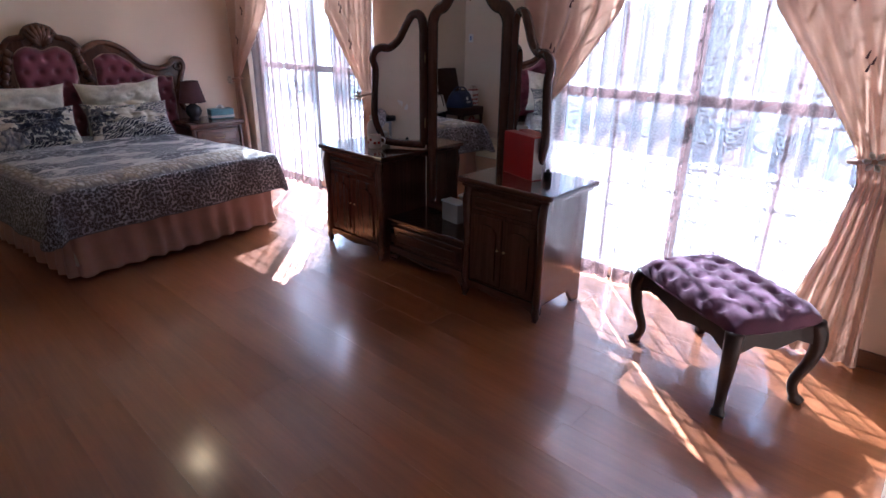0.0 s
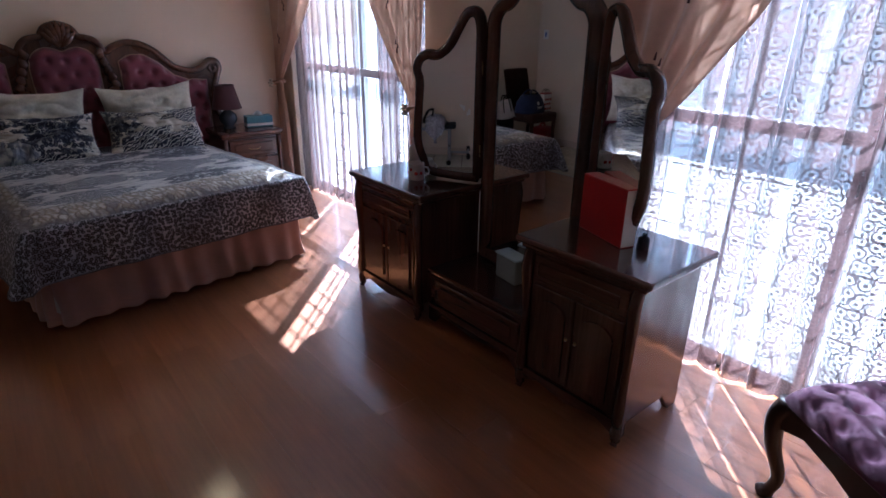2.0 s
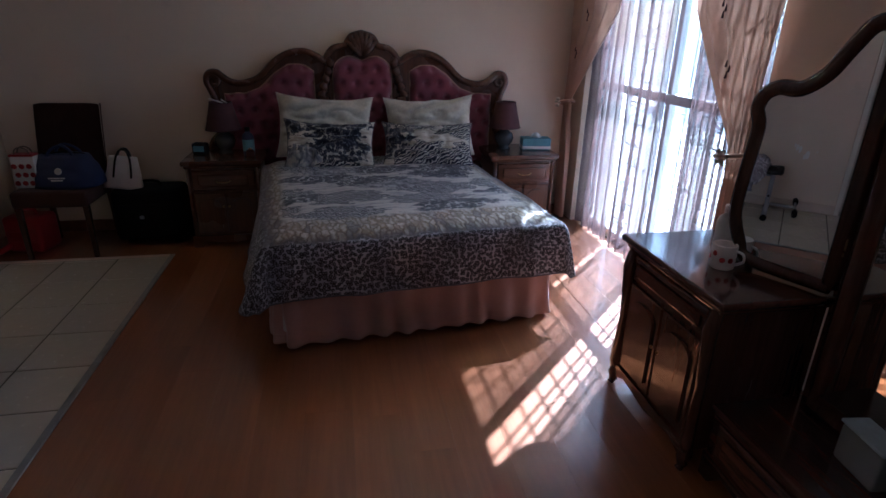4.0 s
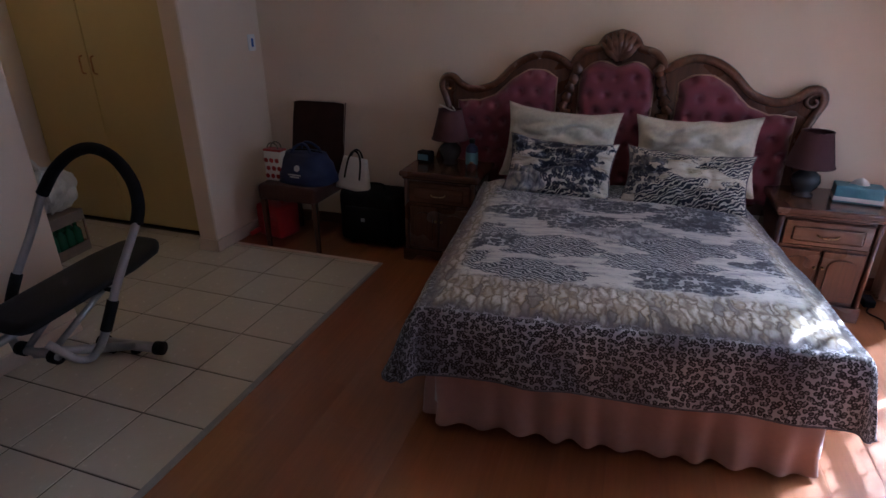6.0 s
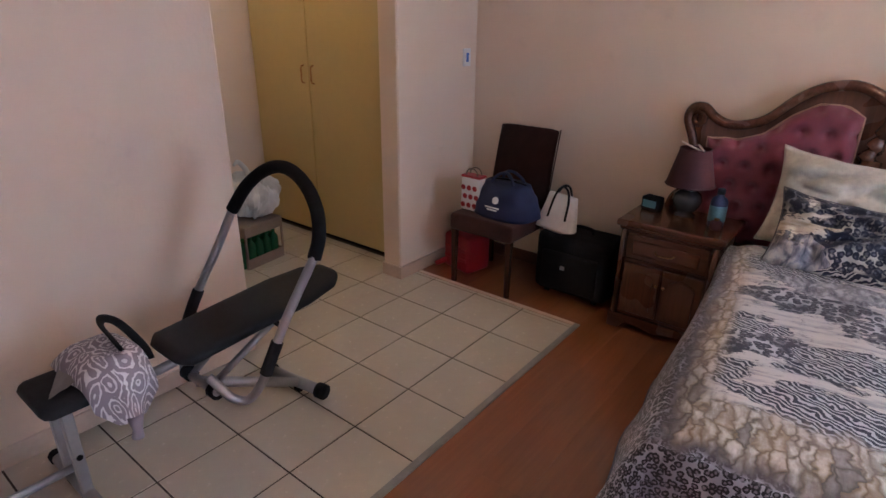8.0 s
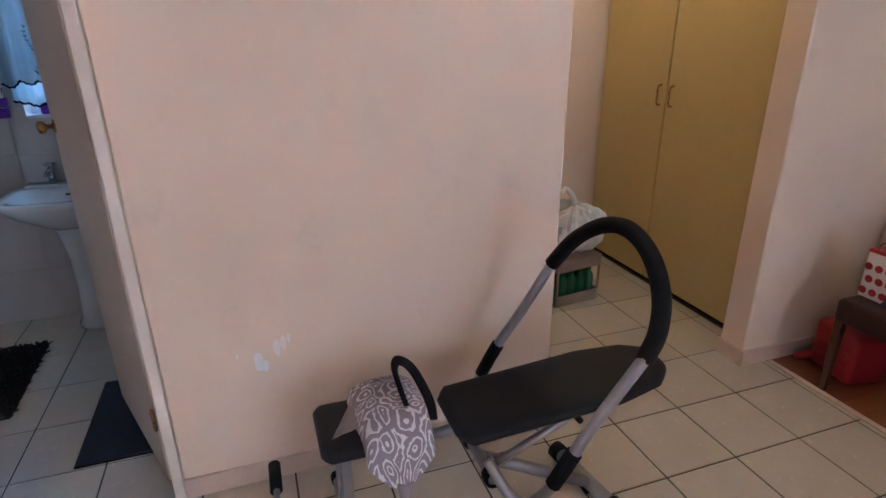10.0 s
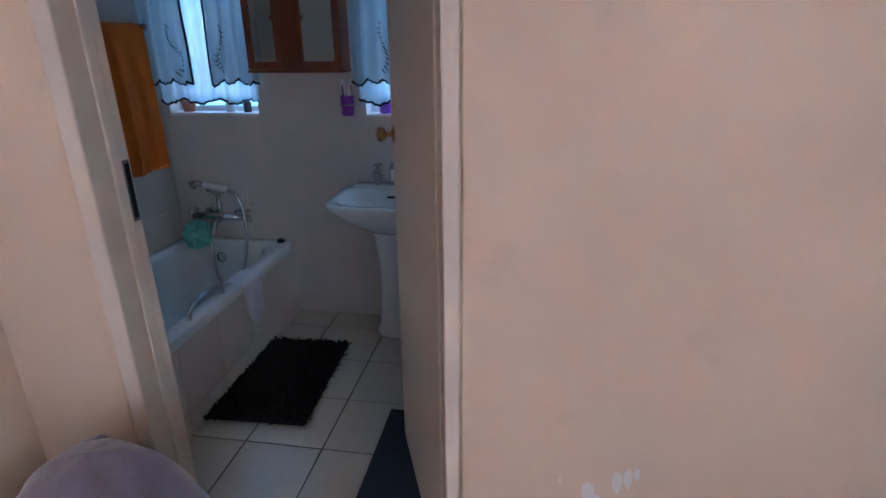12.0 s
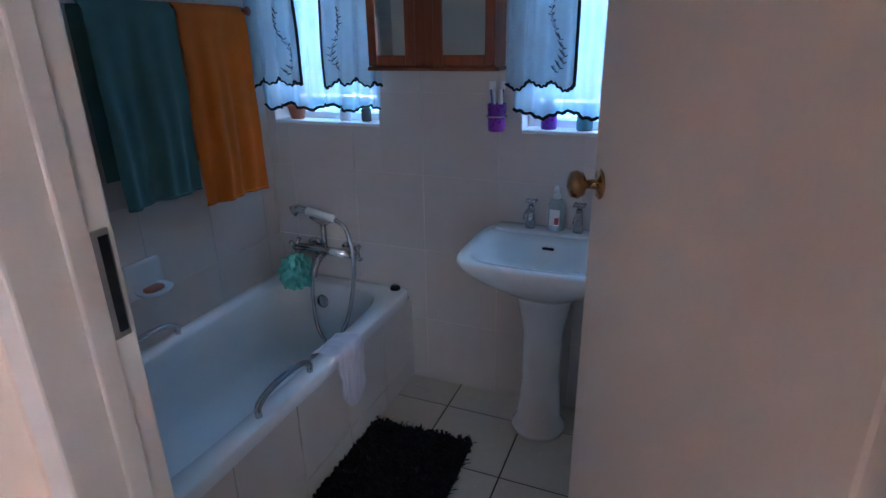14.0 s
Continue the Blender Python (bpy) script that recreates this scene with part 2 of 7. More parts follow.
wall = structure("wall_west", box(XW - 0.15, XW, YS - 2.0, YN + 0.2, 0, ZC), PEACH, "peach painted plaster wall behind the bed", "wall")
bm = bmesh.new()
x = XW
for a, b in (WIN_L, WIN_R):
    box(x, a, YN, YN + 0.2, 0, ZC, bm=bm)
    box(a, b, YN, YN + 0.2, 2.20, ZC, bm=bm)
    x = b
box(x, XE + 0.15, YN, YN + 0.2, 0, ZC, bm=bm)
structure("wall_north", bm, PEACH, "peach painted wall with two tall window openings", "wall")
structure("wall_east", box(XE, XE + 0.15, 1.0, YN, 0, ZC), PEACH, "pale painted side wall beside the window", "wall")
bm = box(XE + 0.15, 1.5, 1.0, 1.15, 0, ZC)
box(1.5, 1.65, -0.75, 1.15, 0, ZC, bm=bm)
box(-0.54, 1.65, -0.90, -0.75, 0, ZC, bm=bm)
structure("wall_entry", bm, PEACH, "plain painted walls round the entry", "wall")
structure("wall_corner", box(-0.54, -0.40, YS - 0.09, -0.90, 0, ZC), PEACH, "peach painted corner wall beside the bathroom door", "wall")
bm = box(-3.32, DOOR0, YS - 0.15, YS, 0, ZC, 0.006)
box(DOOR1, 0.20, YS - 0.24, YS - 0.09, 0, ZC, 0.006, bm=bm)
box(DOOR0, DOOR1, YS - 0.24, YS - 0.04, 2.09, ZC, bm=bm)
structure("wall_south", bm, PEACH, "peach painted wall with scuffed plaster and a doorway", "wall")
structure("wall_pier", box(XW, -4.42, YS - 0.15, YS, 0, ZC, 0.008), PEACH, "peach painted wall pier beside the built-in cupboard", "wall")
structure("wall_passage_end", box(XW, -2.90, -3.25, -3.10, 0, ZC), PEACH, "beige wall closing the dressing passage", "wall")
structure("wall_passage_side", box(-3.32, -3.17, -3.10, YS - 0.15, 0, ZC), PEACH, "peach wall of the dressing passage", "wall")
bm = bmesh.new()
BW1, BW2, BZ0, BZ1 = (-0.53, -0.01), (-1.62, -1.13), 1.17, 2.05
x = -2.05
for a, b in (BW2, BW1):
    box(x, a, YB - 0.2, YB, 0, ZC, bm=bm)
    box(a, b, YB - 0.2, YB, 0, BZ0 - 0.012, bm=bm)
    box(a, b, YB - 0.2, YB, BZ1, ZC, bm=bm)
    x = b
box(x, XB + 0.15, YB - 0.2, YB, 0, ZC, bm=bm)
structure("wall_bath_south", bm, CREAM, "bathroom outer wall with two small windows", "wall")
structure("wall_bath_east", box(XB, XB + 0.15, YB, YS - 0.15, 0, ZC), CREAM, "bathroom wall beside the bathtub", "wall")
structure("wall_bath_west", box(-2.20, -2.05, YB - 0.2, YS - 0.15, 0, ZC), CREAM, "bathroom wall behind the door", "wall")
structure("ceiling", box(XW - 0.15, 1.65, -3.4, YN + 0.2, ZC, ZC + 0.12), CEIL, "white painted plaster ceiling", "ceiling")
structure("ground", box(-60, 60, -60, 60, -0.30, -0.14), OUT_GREY, "pale concrete paving outside", "ground")
structure("garden_wall", box(-14, 10, 9.0, 9.2, -0.14, 1.9), OUT_WALL, "pale plastered garden wall", "wall")
structure("floor_base", box(XW - 0.15, 1.65, -3.4, YN + 0.2, -0.14, -0.0035), GROUT, "dark grout bed under the floor", "floor")

# ---- more materials ----
VELVET = plain("maroon_velvet", (0.17, 0.024, 0.045), 0.75, 0, 0.25, 10, 0.15, 300, 0, 0.6)
STOOL_VELVET = plain("purple_velvet", (0.135, 0.046, 0.100), 0.85, 0, 0.22, 10, 0.15, 300, 0, 0.25)
BUTTON = plain("pearl_button", (0.6, 0.5, 0.45), 0.3)
CHROME = plain("chrome", (0.55, 0.56, 0.58), 0.12, 1.0, 0.03, 8, 0.0)
BRASS = plain("aged_brass", (0.40, 0.23, 0.10), 0.30, 1.0, 0.08, 8, 0.0)
STEEL = plain("grey_steel_tube", (0.36, 0.36, 0.38), 0.38, 0.7, 0.1, 12, 0.03)
BLACK = plain("black_rubber", (0.011, 0.011, 0.013), 0.8, 0, 0.25, 20, 0.2, 200, ior=1.25)
PADBLACK = plain("black_vinyl", (0.016, 0.017, 0.021), 0.6, 0, 0.2, 14, 0.15, 250, ior=1.3)
BROWNSUEDE = plain("brown_suede", (0.062, 0.025, 0.019), 0.9, 0, 0.25, 9, 0.2, 260, 0, 0.1, ior=1.3)
NAVY = plain("navy_nylon", (0.012, 0.020, 0.075), 0.6, 0, 0.25, 12, 0.2, 200)
WHITELEATHER = plain("white_leather", (0.62, 0.58, 0.54), 0.5, 0, 0.08, 14, 0.15, 160)
RED = plain("red_card", (0.50, 0.015, 0.02), 0.35, 0, 0.1, 8, 0.03)
REDPLASTIC = plain("red_plastic", (0.34, 0.010, 0.016), 0.4, 0, 0.12, 10, 0.06)
WHITE = plain("white_paper", (0.75, 0.73, 0.70), 0.6, 0, 0.06, 12, 0.05)
CARDBOARD = plain("grey_cardboard", (0.24, 0.19, 0.15), 0.85, 0, 0.2, 12, 0.1)
GREENGLASS = plain("green_bottle", (0.02, 0.12, 0.05), 0.15, 0, 0.1, 10, 0.0)
CUPBOARD = plain("cream_melamine", (0.52, 0.40, 0.165), 0.42, 0, 0.05, 2, 0.03, 60)
CREAMCLOTH = plain("cream_satin", (0.56, 0.52, 0.43), 0.55, 0, 0.30, 5, 0.6, 14, 0, 0.3)
VALANCE = plain("dusty_pink_cloth", (0.42, 0.24, 0.20), 0.8, 0, 0.1, 6, 0.15, 200, 0, 0.3)
MATTRESS = plain("mattress_ticking", (0.55, 0.52, 0.48), 0.9, 0, 0.1, 8, 0.1)
SHADE = plain("dark_maroon_shade", (0.060, 0.018, 0.022), 0.8, 0, 0.15, 20, 0.15, 250)
LAMPBASE = plain("smoky_glass", (0.045, 0.05, 0.055), 0.15, 0, 0.1, 10, 0.0)
TEALCARD = plain("teal_card", (0.12, 0.27, 0.33), 0.5, 0, 0.2, 18, 0.03)
SKIRT_CREAM = plain("cream_skirting", (0.60, 0.47, 0.37), 0.5, 0, 0.1, 5, 0.05)
PLASTIC_W = plain("white_plastic", (0.72, 0.72, 0.72), 0.35, 0, 0.04, 10, 0.02)
BLUEP = plain("blue_plastic", (0.03, 0.12, 0.45), 0.35, 0, 0.1, 10, 0.02)
LILAC = plain("lilac_fleece", (0.22, 0.19, 0.27), 0.9, 0, 0.18, 5, 0.4, 90, 0, 0.8)


def mirror_glass():
    m, t, b, _ = nodes_of("mirror_glass")
    put(t, b.inputs["Base Color"], ramp(t, noise_of(t, coords(t), 3, 4), [(0.3, (0.72, 0.72, 0.72)), (0.7, (0.80, 0.80, 0.79))]))
    b.inputs["Metallic"].default_value, b.inputs["Roughness"].default_value = 1.0, 0.015
    return m


def pane_glass(name="window_glass", rough=0.0, col=(1, 1, 1)):
    m, t, b, _ = nodes_of(name)
    put(t, b.inputs["Base Color"], col)
    b.inputs["Transmission Weight"].default_value, b.inputs["Roughness"].default_value, b.inputs["IOR"].default_value = 1.0, rough, 1.45
    return m


def thin_cloth(name, col, through_amount=0.35, open_amount=0.0, pattern=None, open2=0.0, rough=0.8):
    """Cloth that lets light through; open_amount: share of holes, open2 where the woven pattern is dense."""
    m, t, b, out = nodes_of(name)
    v = coords(t)
    c = ramp(t, noise_of(t, v, 8, 5), [(0.3, shade(col, 0.9)), (0.7, shade(col, 1.06))])
    put(t, b.inputs["Base Color"], c)
    b.inputs["Roughness"].default_value, b.inputs["Sheen Weight"].default_value = rough, 0.3
    tr, m1 = t.nodes.new("ShaderNodeBsdfTranslucent"), t.nodes.new("ShaderNodeMixShader")
    put(t, tr.inputs[0], c)
    m1.inputs[0].default_value = through_amount
    t.links.new(b.outputs[0], m1.inputs[1]), t.links.new(tr.outputs[0], m1.inputs[2])
    last = m1.outputs[0]
    if open_amount or open2:
        tp, m2 = t.nodes.new("ShaderNodeBsdfTransparent"), t.nodes.new("ShaderNodeMixShader")
        if pattern:
            put(t, m2.inputs[0], ramp(t, pattern(t, coords(t, kind="UV")), [(0.0, 1 - open_amount), (1.0, 1 - open2)]))
        else:
            m2.inputs[0].default_value = 1 - open_amount
        t.links.new(tp.outputs[0], m2.inputs[1]), t.links.new(last, m2.inputs[2])
        last = m2.outputs[0]
    t.links.new(last, out.inputs[0])
    return m


def noise3(t, vec, scale):
    n = t.nodes.new("ShaderNodeTexNoise")
    put(t, n.inputs["Vector"], vec)
    n.inputs["Scale"].default_value = scale
    return n.outputs["Color"]


def lace_pattern(t, uv):
    """Rings and scallops of a net curtain, woven close in vertical stripes and thin between them."""
    sep = t.nodes.new("ShaderNodeSeparateXYZ")
    put(t, sep.inputs[0], uv)
    bent = mix(t, 0.012, uv, noise3(t, uv, 14.0))
    ring = calc(t, "SINE", calc(t, "MULTIPLY", voronoi(t, bent, 27, "F1", 0.55), 15.0))
    holes = ramp(t, calc(t, "ADD", ring, calc(t, "MULTIPLY", noise_of(t, uv, 60, 2), 0.8)), [(0.62, 1.0), (0.95, 0.0)])
    comb = t.nodes.new("ShaderNodeCombineXYZ")
    put(t, comb.inputs[0], calc(t, "MULTIPLY", sep.outputs[0], 4.6))
    put(t, comb.inputs[1], calc(t, "MULTIPLY", sep.outputs[1], 7.5))
    arcs = calc(t, "SINE", calc(t, "MULTIPLY", voronoi(t, comb.outputs[0], 1.0, "F1", 0.2), 17.0))
    scallop = calc(t, "MULTIPLY", ramp(t, arcs, [(0.55, 0.0), (0.85, 1.0)]), ramp(t, noise_of(t, uv, 45, 3), [(0.35, 0.35), (0.6, 1.0)]))
    band = noise_of(t, calc_vec(t, sep.outputs[0]), 6.0, 3)
    stripe = ramp(t, band, [(0.455, 0.0), (0.49, 1.0)])
    thin = calc(t, "ADD", calc(t, "MULTIPLY", scallop, 0.50), 0.12)
    dense = calc(t, "SUBTRACT", 0.97, calc(t, "MULTIPLY", holes, 0.62))
    return mix(t, stripe, thin, dense)


def calc_vec(t, x):
    n = t.nodes.new("ShaderNodeCombineXYZ")
    put(t, n.inputs[0], x)
    return n.outputs[0]


MIRROR, GLASS = mirror_glass(), pane_glass()
# white lace in dark mauve-brown: its shade against the bright windows is in the colour
LACE = thin_cloth("lace_net_backlit_shade", (0.140, 0.090, 0.090), 0.28, 0.32, lace_pattern, 0.003)
DRAPE = thin_cloth("peach_satin_drape", (0.54, 0.34, 0.24), 0.22, rough=0.5)
CLEARPLASTIC = thin_cloth("clear_plastic", (0.55, 0.62, 0.62), 0.3, 0.55, None, 0.0, 0.2)
BAGPLASTIC = thin_cloth("thin_white_plastic_bag", (0.72, 0.72, 0.70), 0.25, 0.0, None, 0.0, 0.35)


def animal_print(name, spread):
    """Printed cotton: zebras, leopards and grey sketched beasts in blue-black on a cream ground; the spread has a petal band and a leopard border."""
    m, t, b, _ = nodes_of(name)
    uv = coords(t, kind="UV")
    ink, paper = (0.010, 0.014, 0.036), (0.62, 0.60, 0.57) if spread else (0.60, 0.55, 0.46)
    pale = (0.50, 0.51, 0.54) if spread else (0.52, 0.49, 0.43)

    def spots(scale, wide, dark, light, inner):
        """Leopard rosettes: broken dark rings with a browner middle."""
        d = calc(t, "ADD", voronoi(t, mix(t, 0.012, uv, noise3(t, uv, 40)), scale, "F1", 0.75), calc(t, "MULTIPLY", calc(t, "SUBTRACT", noise_of(t, uv, scale * 1.7, 3), 0.5), 0.42))
        c = mix(t, ramp(t, d, [(0.14, 0.0), (0.24, 1.0)]), inner, dark)
        c = mix(t, ramp(t, noise_of(t, uv, scale * 1.1, 2), [(0.34, 0.7), (0.42, 0.0)]), c, light)
        return mix(t, ramp(t, d, [(wide, 0.0), (wide + 0.07, 1.0)]), c, light)

    wash = noise_of(t, coords(t, (3, 16, 1), (0, 0, 8), "UV"), 1.6, 5, 0.65)
    ground = ramp(t, wash, [(0.34, (0.30, 0.31, 0.35) if spread else (0.36, 0.31, 0.23)), (0.50, paper), (0.75, shade(paper, 1.12))])
    strokes = ramp(t, noise_of(t, coords(t, (20, 42, 1), (0, 0, 24), "UV"), 1.0, 5, 0.7, 0.8), [(0.56, 0.0), (0.68, 0.75)])
    ground = mix(t, strokes, ground, (0.10, 0.105, 0.125) if spread else (0.15, 0.12, 0.08))
    zw = t.nodes.new("ShaderNodeTexWave")
    put(t, zw.inputs["Vector"], coords(t, (1, 1, 1), (0, 0, 62), "UV"))
    zw.inputs["Scale"].default_value, zw.inputs["Distortion"].default_value, zw.inputs["Detail"].default_value, zw.inputs["Detail Scale"].default_value = 17.0, 9.0, 1.8, 1.5
    zebra = mix(t, ramp(t, zw.outputs["Fac"], [(0.55, 0.0), (0.70, 1.0)]), ink, pale)
    leopard = mix(t, ramp(t, noise_of(t, uv, 7, 2), [(0.42, 0.0), (0.58, 1.0)]), spots(34, 0.46, ink, pale, (0.10, 0.10, 0.13)), spots(30, 0.62, ink, (0.17, 0.18, 0.22), ink))
    sketch = ramp(t, noise_of(t, coords(t, (26, 14, 1), (0, 0, 70), "UV"), 1.0, 4, 0.6, 0.5), [(0.36, (0.06, 0.065, 0.09)), (0.5, (0.25, 0.25, 0.28)), (0.62, pale)])
    cell = t.nodes.new("ShaderNodeTexVoronoi")
    cell.voronoi_dimensions = "2D"
    warp = mix(t, 0.34, coords(t, (2.2, 4.6, 1), (0, 0, -6), "UV"), noise3(t, coords(t, (6, 11, 1), kind="UV"), 1.0), "ADD")
    put(t, cell.inputs["Vector"], warp)
    cell.inputs["Scale"].default_value, cell.inputs["Randomness"].default_value = 1.0, 0.75
    pick = t.nodes.new("ShaderNodeSeparateColor")
    put(t, pick.inputs[0], cell.outputs["Color"])
    d = calc(t, "ADD", cell.outputs["Distance"], calc(t, "MULTIPLY", calc(t, "SUBTRACT", noise_of(t, coords(t, (9, 17, 1), (0, 0, 15), "UV"), 1.0, 4, 0.62), 0.5), 0.95))
    beast = mix(t, ramp(t, pick.outputs[0], [(0.40, 0.0), (0.42, 1.0)]), zebra, mix(t, ramp(t, pick.outputs[0], [(0.76, 0.0), (0.78, 1.0)]), leopard, sketch))
    body = mix(t, ramp(t, d, [(0.50, 1.0), (0.53, 0.0)]), ground, beast)
    outline = calc(t, "SUBTRACT", 1.0, calc(t, "MULTIPLY", calc(t, "ABSOLUTE", calc(t, "SUBTRACT", d, 0.515)), 38.0))
    body = mix(t, calc(t, "MULTIPLY", calc(t, "MAXIMUM", outline, 0.0), 0.8), body, ink)
    if spread:
        sep = t.nodes.new("ShaderNodeSeparateXYZ")
        put(t, sep.inputs[0], uv)
        ragged = calc(t, "MULTIPLY", noise_of(t, coords(t, (17, 9, 1), kind="UV"), 1.0, 3), 0.15)
        q = calc(t, "ADD", sep.outputs[1], calc(t, "SUBTRACT", ragged, 0.075))
        side = calc(t, "ADD", calc(t, "ABSOLUTE", sep.outputs[0]), calc(t, "MULTIPLY", ragged, 0.6))
        reach = calc(t, "MAXIMUM", q, calc(t, "ADD", side, EDGE_Q - EDGE_P))
        leaf_vec = mix(t, 0.075, coords(t, (1.75, 0.62, 1), (0, 0, 10), "UV"), noise3(t, uv, 22))
        pet, tint = t.nodes.new("ShaderNodeTexVoronoi"), t.nodes.new("ShaderNodeTexVoronoi")
        for n in (pet, tint):
            n.voronoi_dimensions = "2D"
            put(t, n.inputs["Vector"], leaf_vec)
            n.inputs["Scale"].default_value = 20.0
        pet.feature = "DISTANCE_TO_EDGE"
        petal = ramp(t, pet.outputs["Distance"], [(0.0, (0.09, 0.07, 0.055)), (0.08, (0.26, 0.21, 0.15)), (0.22, (0.56, 0.52, 0.45)), (0.45, (0.72, 0.69, 0.64))])
        hue = t.nodes.new("ShaderNodeSeparateColor")
        put(t, hue.inputs[0], tint.outputs["Color"])
        petal = mix(t, ramp(t, noise_of(t, coords(t, (34, 12, 1), kind="UV"), 1.0, 4, 0.65), [(0.40, 0.75), (0.58, 0.0)]), petal, (0.27, 0.225, 0.175))
        petal = mix(t, ramp(t, hue.outputs[1], [(0.66, 0.0), (0.9, 0.38)]), petal, (0.30, 0.20, 0.085))
        petal = mix(t, ramp(t, hue.outputs[0], [(0.80, 0.0), (0.90, 0.6)]), petal, (0.06, 0.052, 0.06))
        tone = ramp(t, noise_of(t, coords(t, (5, 2.2, 1), kind="UV"), 1.0, 2), [(0.35, (0.20, 0.195, 0.235)), (0.65, (0.52, 0.515, 0.57))])
        border = spots(54, 0.45, (0.012, 0.010, 0.014), tone, (0.17, 0.155, 0.18))
        haze = calc(t, "MULTIPLY", reach, 0.5)
        strewn = calc(t, "MULTIPLY", calc(t, "MAXIMUM", q, calc(t, "ADD", side, EDGE_Q - EDGE_P - 0.16)), 0.5)
        body = mix(t, ramp(t, strewn, [(EDGE_Q / 2 - 0.130, 0.0), (EDGE_Q / 2 - 0.105, 1.0)]), body, petal)
        body = mix(t, ramp(t, haze, [(EDGE_Q / 2 - 0.022, 0.0), (EDGE_Q / 2 + 0.004, 0.9)]), body, (0.085, 0.070, 0.085))
        body = mix(t, ramp(t, haze, [(EDGE_Q / 2 + 0.000, 0.0), (EDGE_Q / 2 + 0.022, 1.0)]), body, border)
    put(t, b.inputs["Base Color"], body)
    b.inputs["Roughness"].default_value, b.inputs["Sheen Weight"].default_value = 0.75, 0.2
    bump(t, b, calc(t, "ADD", noise_of(t, uv, 14, 4), calc(t, "MULTIPLY", noise_of(t, uv, 260, 2), 0.25)), 0.30, 0.012)
    return m


EDGE_Q, EDGE_P = 1.70, 0.78              # where the leopard border begins along and across the bed
SPREAD, CUSHION_PRINT = animal_print("animal_print_spread", True), animal_print("animal_print_cotton", False)


def scroll_print():
    m, t, b, _ = nodes_of("grey_scroll_cloth")
    uv = coords(t, kind="UV")
    cell = voronoi(t, uv, 13, rand=0.8)
    ring = calc(t, "SINE", calc(t, "ADD", calc(t, "MULTIPLY", cell, 24.0), calc(t, "MULTIPLY", noise_of(t, uv, 24, 2), 13.0)))
    c = mix(t, ramp(t, ring, [(0.45, 0.0), (0.62, 1.0)]), (0.27, 0.235, 0.27), (0.68, 0.65, 0.67))
    put(t, b.inputs["Base Color"], c)
    b.inputs["Roughness"].default_value = 0.85
    bump(t, b, noise_of(t, uv, 120, 3), 0.2, 0.004)
    return m


SCROLL = scroll_print()


def sheet(f, nu, nv, uvf):
    """A cloth from f(u, v) with texture places in metres from uvf(u, v)."""
    bm = bmesh.new()
    lay = bm.loops.layers.uv.new("cloth")
    grid = [[(i / (nu - 1), j / (nv - 1)) for i in range(nu)] for j in range(nv)]
    vs = [[bm.verts.new(f(*c)) for c in row] for row in grid]
    for j in range(nv - 1):
        for i in range(nu - 1):
            ids = ((j, i), (j, i + 1), (j + 1, i + 1), (j + 1, i))
            face = bm.faces.new([vs[a][b] for a, b in ids])
            for lp, (a, b) in zip(face.loops, ids):
                lp[lay].uv = uvf(*grid[a][b])
    return bm


def wob(x, y=0.0, z=0.0, s=1.0):
    return noise.noise(Vector((x * s, y * s, z * s)))


# ---- windows, curtains ----


def big_window(name, x0, x1, number):
    w = thing(name, "tall grey aluminium window with glass panes and burglar bars", "window", pose(0, YN + 0.12, 0), kind="structure")
    for a, b, c, d in ((x0, x0 + 0.05, 0, 2.20), (x1 - 0.05, x1, 0, 2.20)):
        part("window_frame", box(a, b, 0, 0.06, c, d, 0.004), ALU, w)
    for z0, z1 in ((0.0, 0.07), (1.08, 1.14), (2.13, 2.20)):
        part("rail", box(x0 + 0.05, x1 - 0.05, 0.003, 0.057, z0, z1, 0.004), ALU, w)
    xm = (x0 + x1) / 2
    for z0, z1 in ((0.07, 1.08), (1.14, 2.13)):
        part("mullion", box(xm - 0.025, xm + 0.025, 0.006, 0.054, z0, z1, 0.004), ALU, w)
        for a, b in ((x0 + 0.05, xm - 0.025), (xm + 0.025, x1 - 0.05)):
            p = part("pane", box(a, b, 0.028, 0.032, z0, z1), GLASS, w)
            p.visible_shadow = False
    n = 15
    for k in range(1, n):
        z = 2.2 * k / n
        part("bar", box(x0, x1, 0.080, 0.088, z - 0.0045, z + 0.0045), WHITE, w)
    for k in (0.25, 0.75):
        x = x0 + (x1 - x0) * k
        part("bar", box(x - 0.008, x + 0.008, 0.0905, 0.098, 0.0, 2.2), ALU, w)
    if number == 1:                 # a security gate of upright rods over the opening half
        for k in range(1, 16):
            x = xm + (x1 - xm) * k / 16
            part("gate_rod", box(x - 0.0065, x + 0.0065, 0.100, 0.110, 0.0, 2.2, 0.002), ALU, w)


big_window("window_1", *WIN_L, 1)
big_window("window_2", *WIN_R, 2)


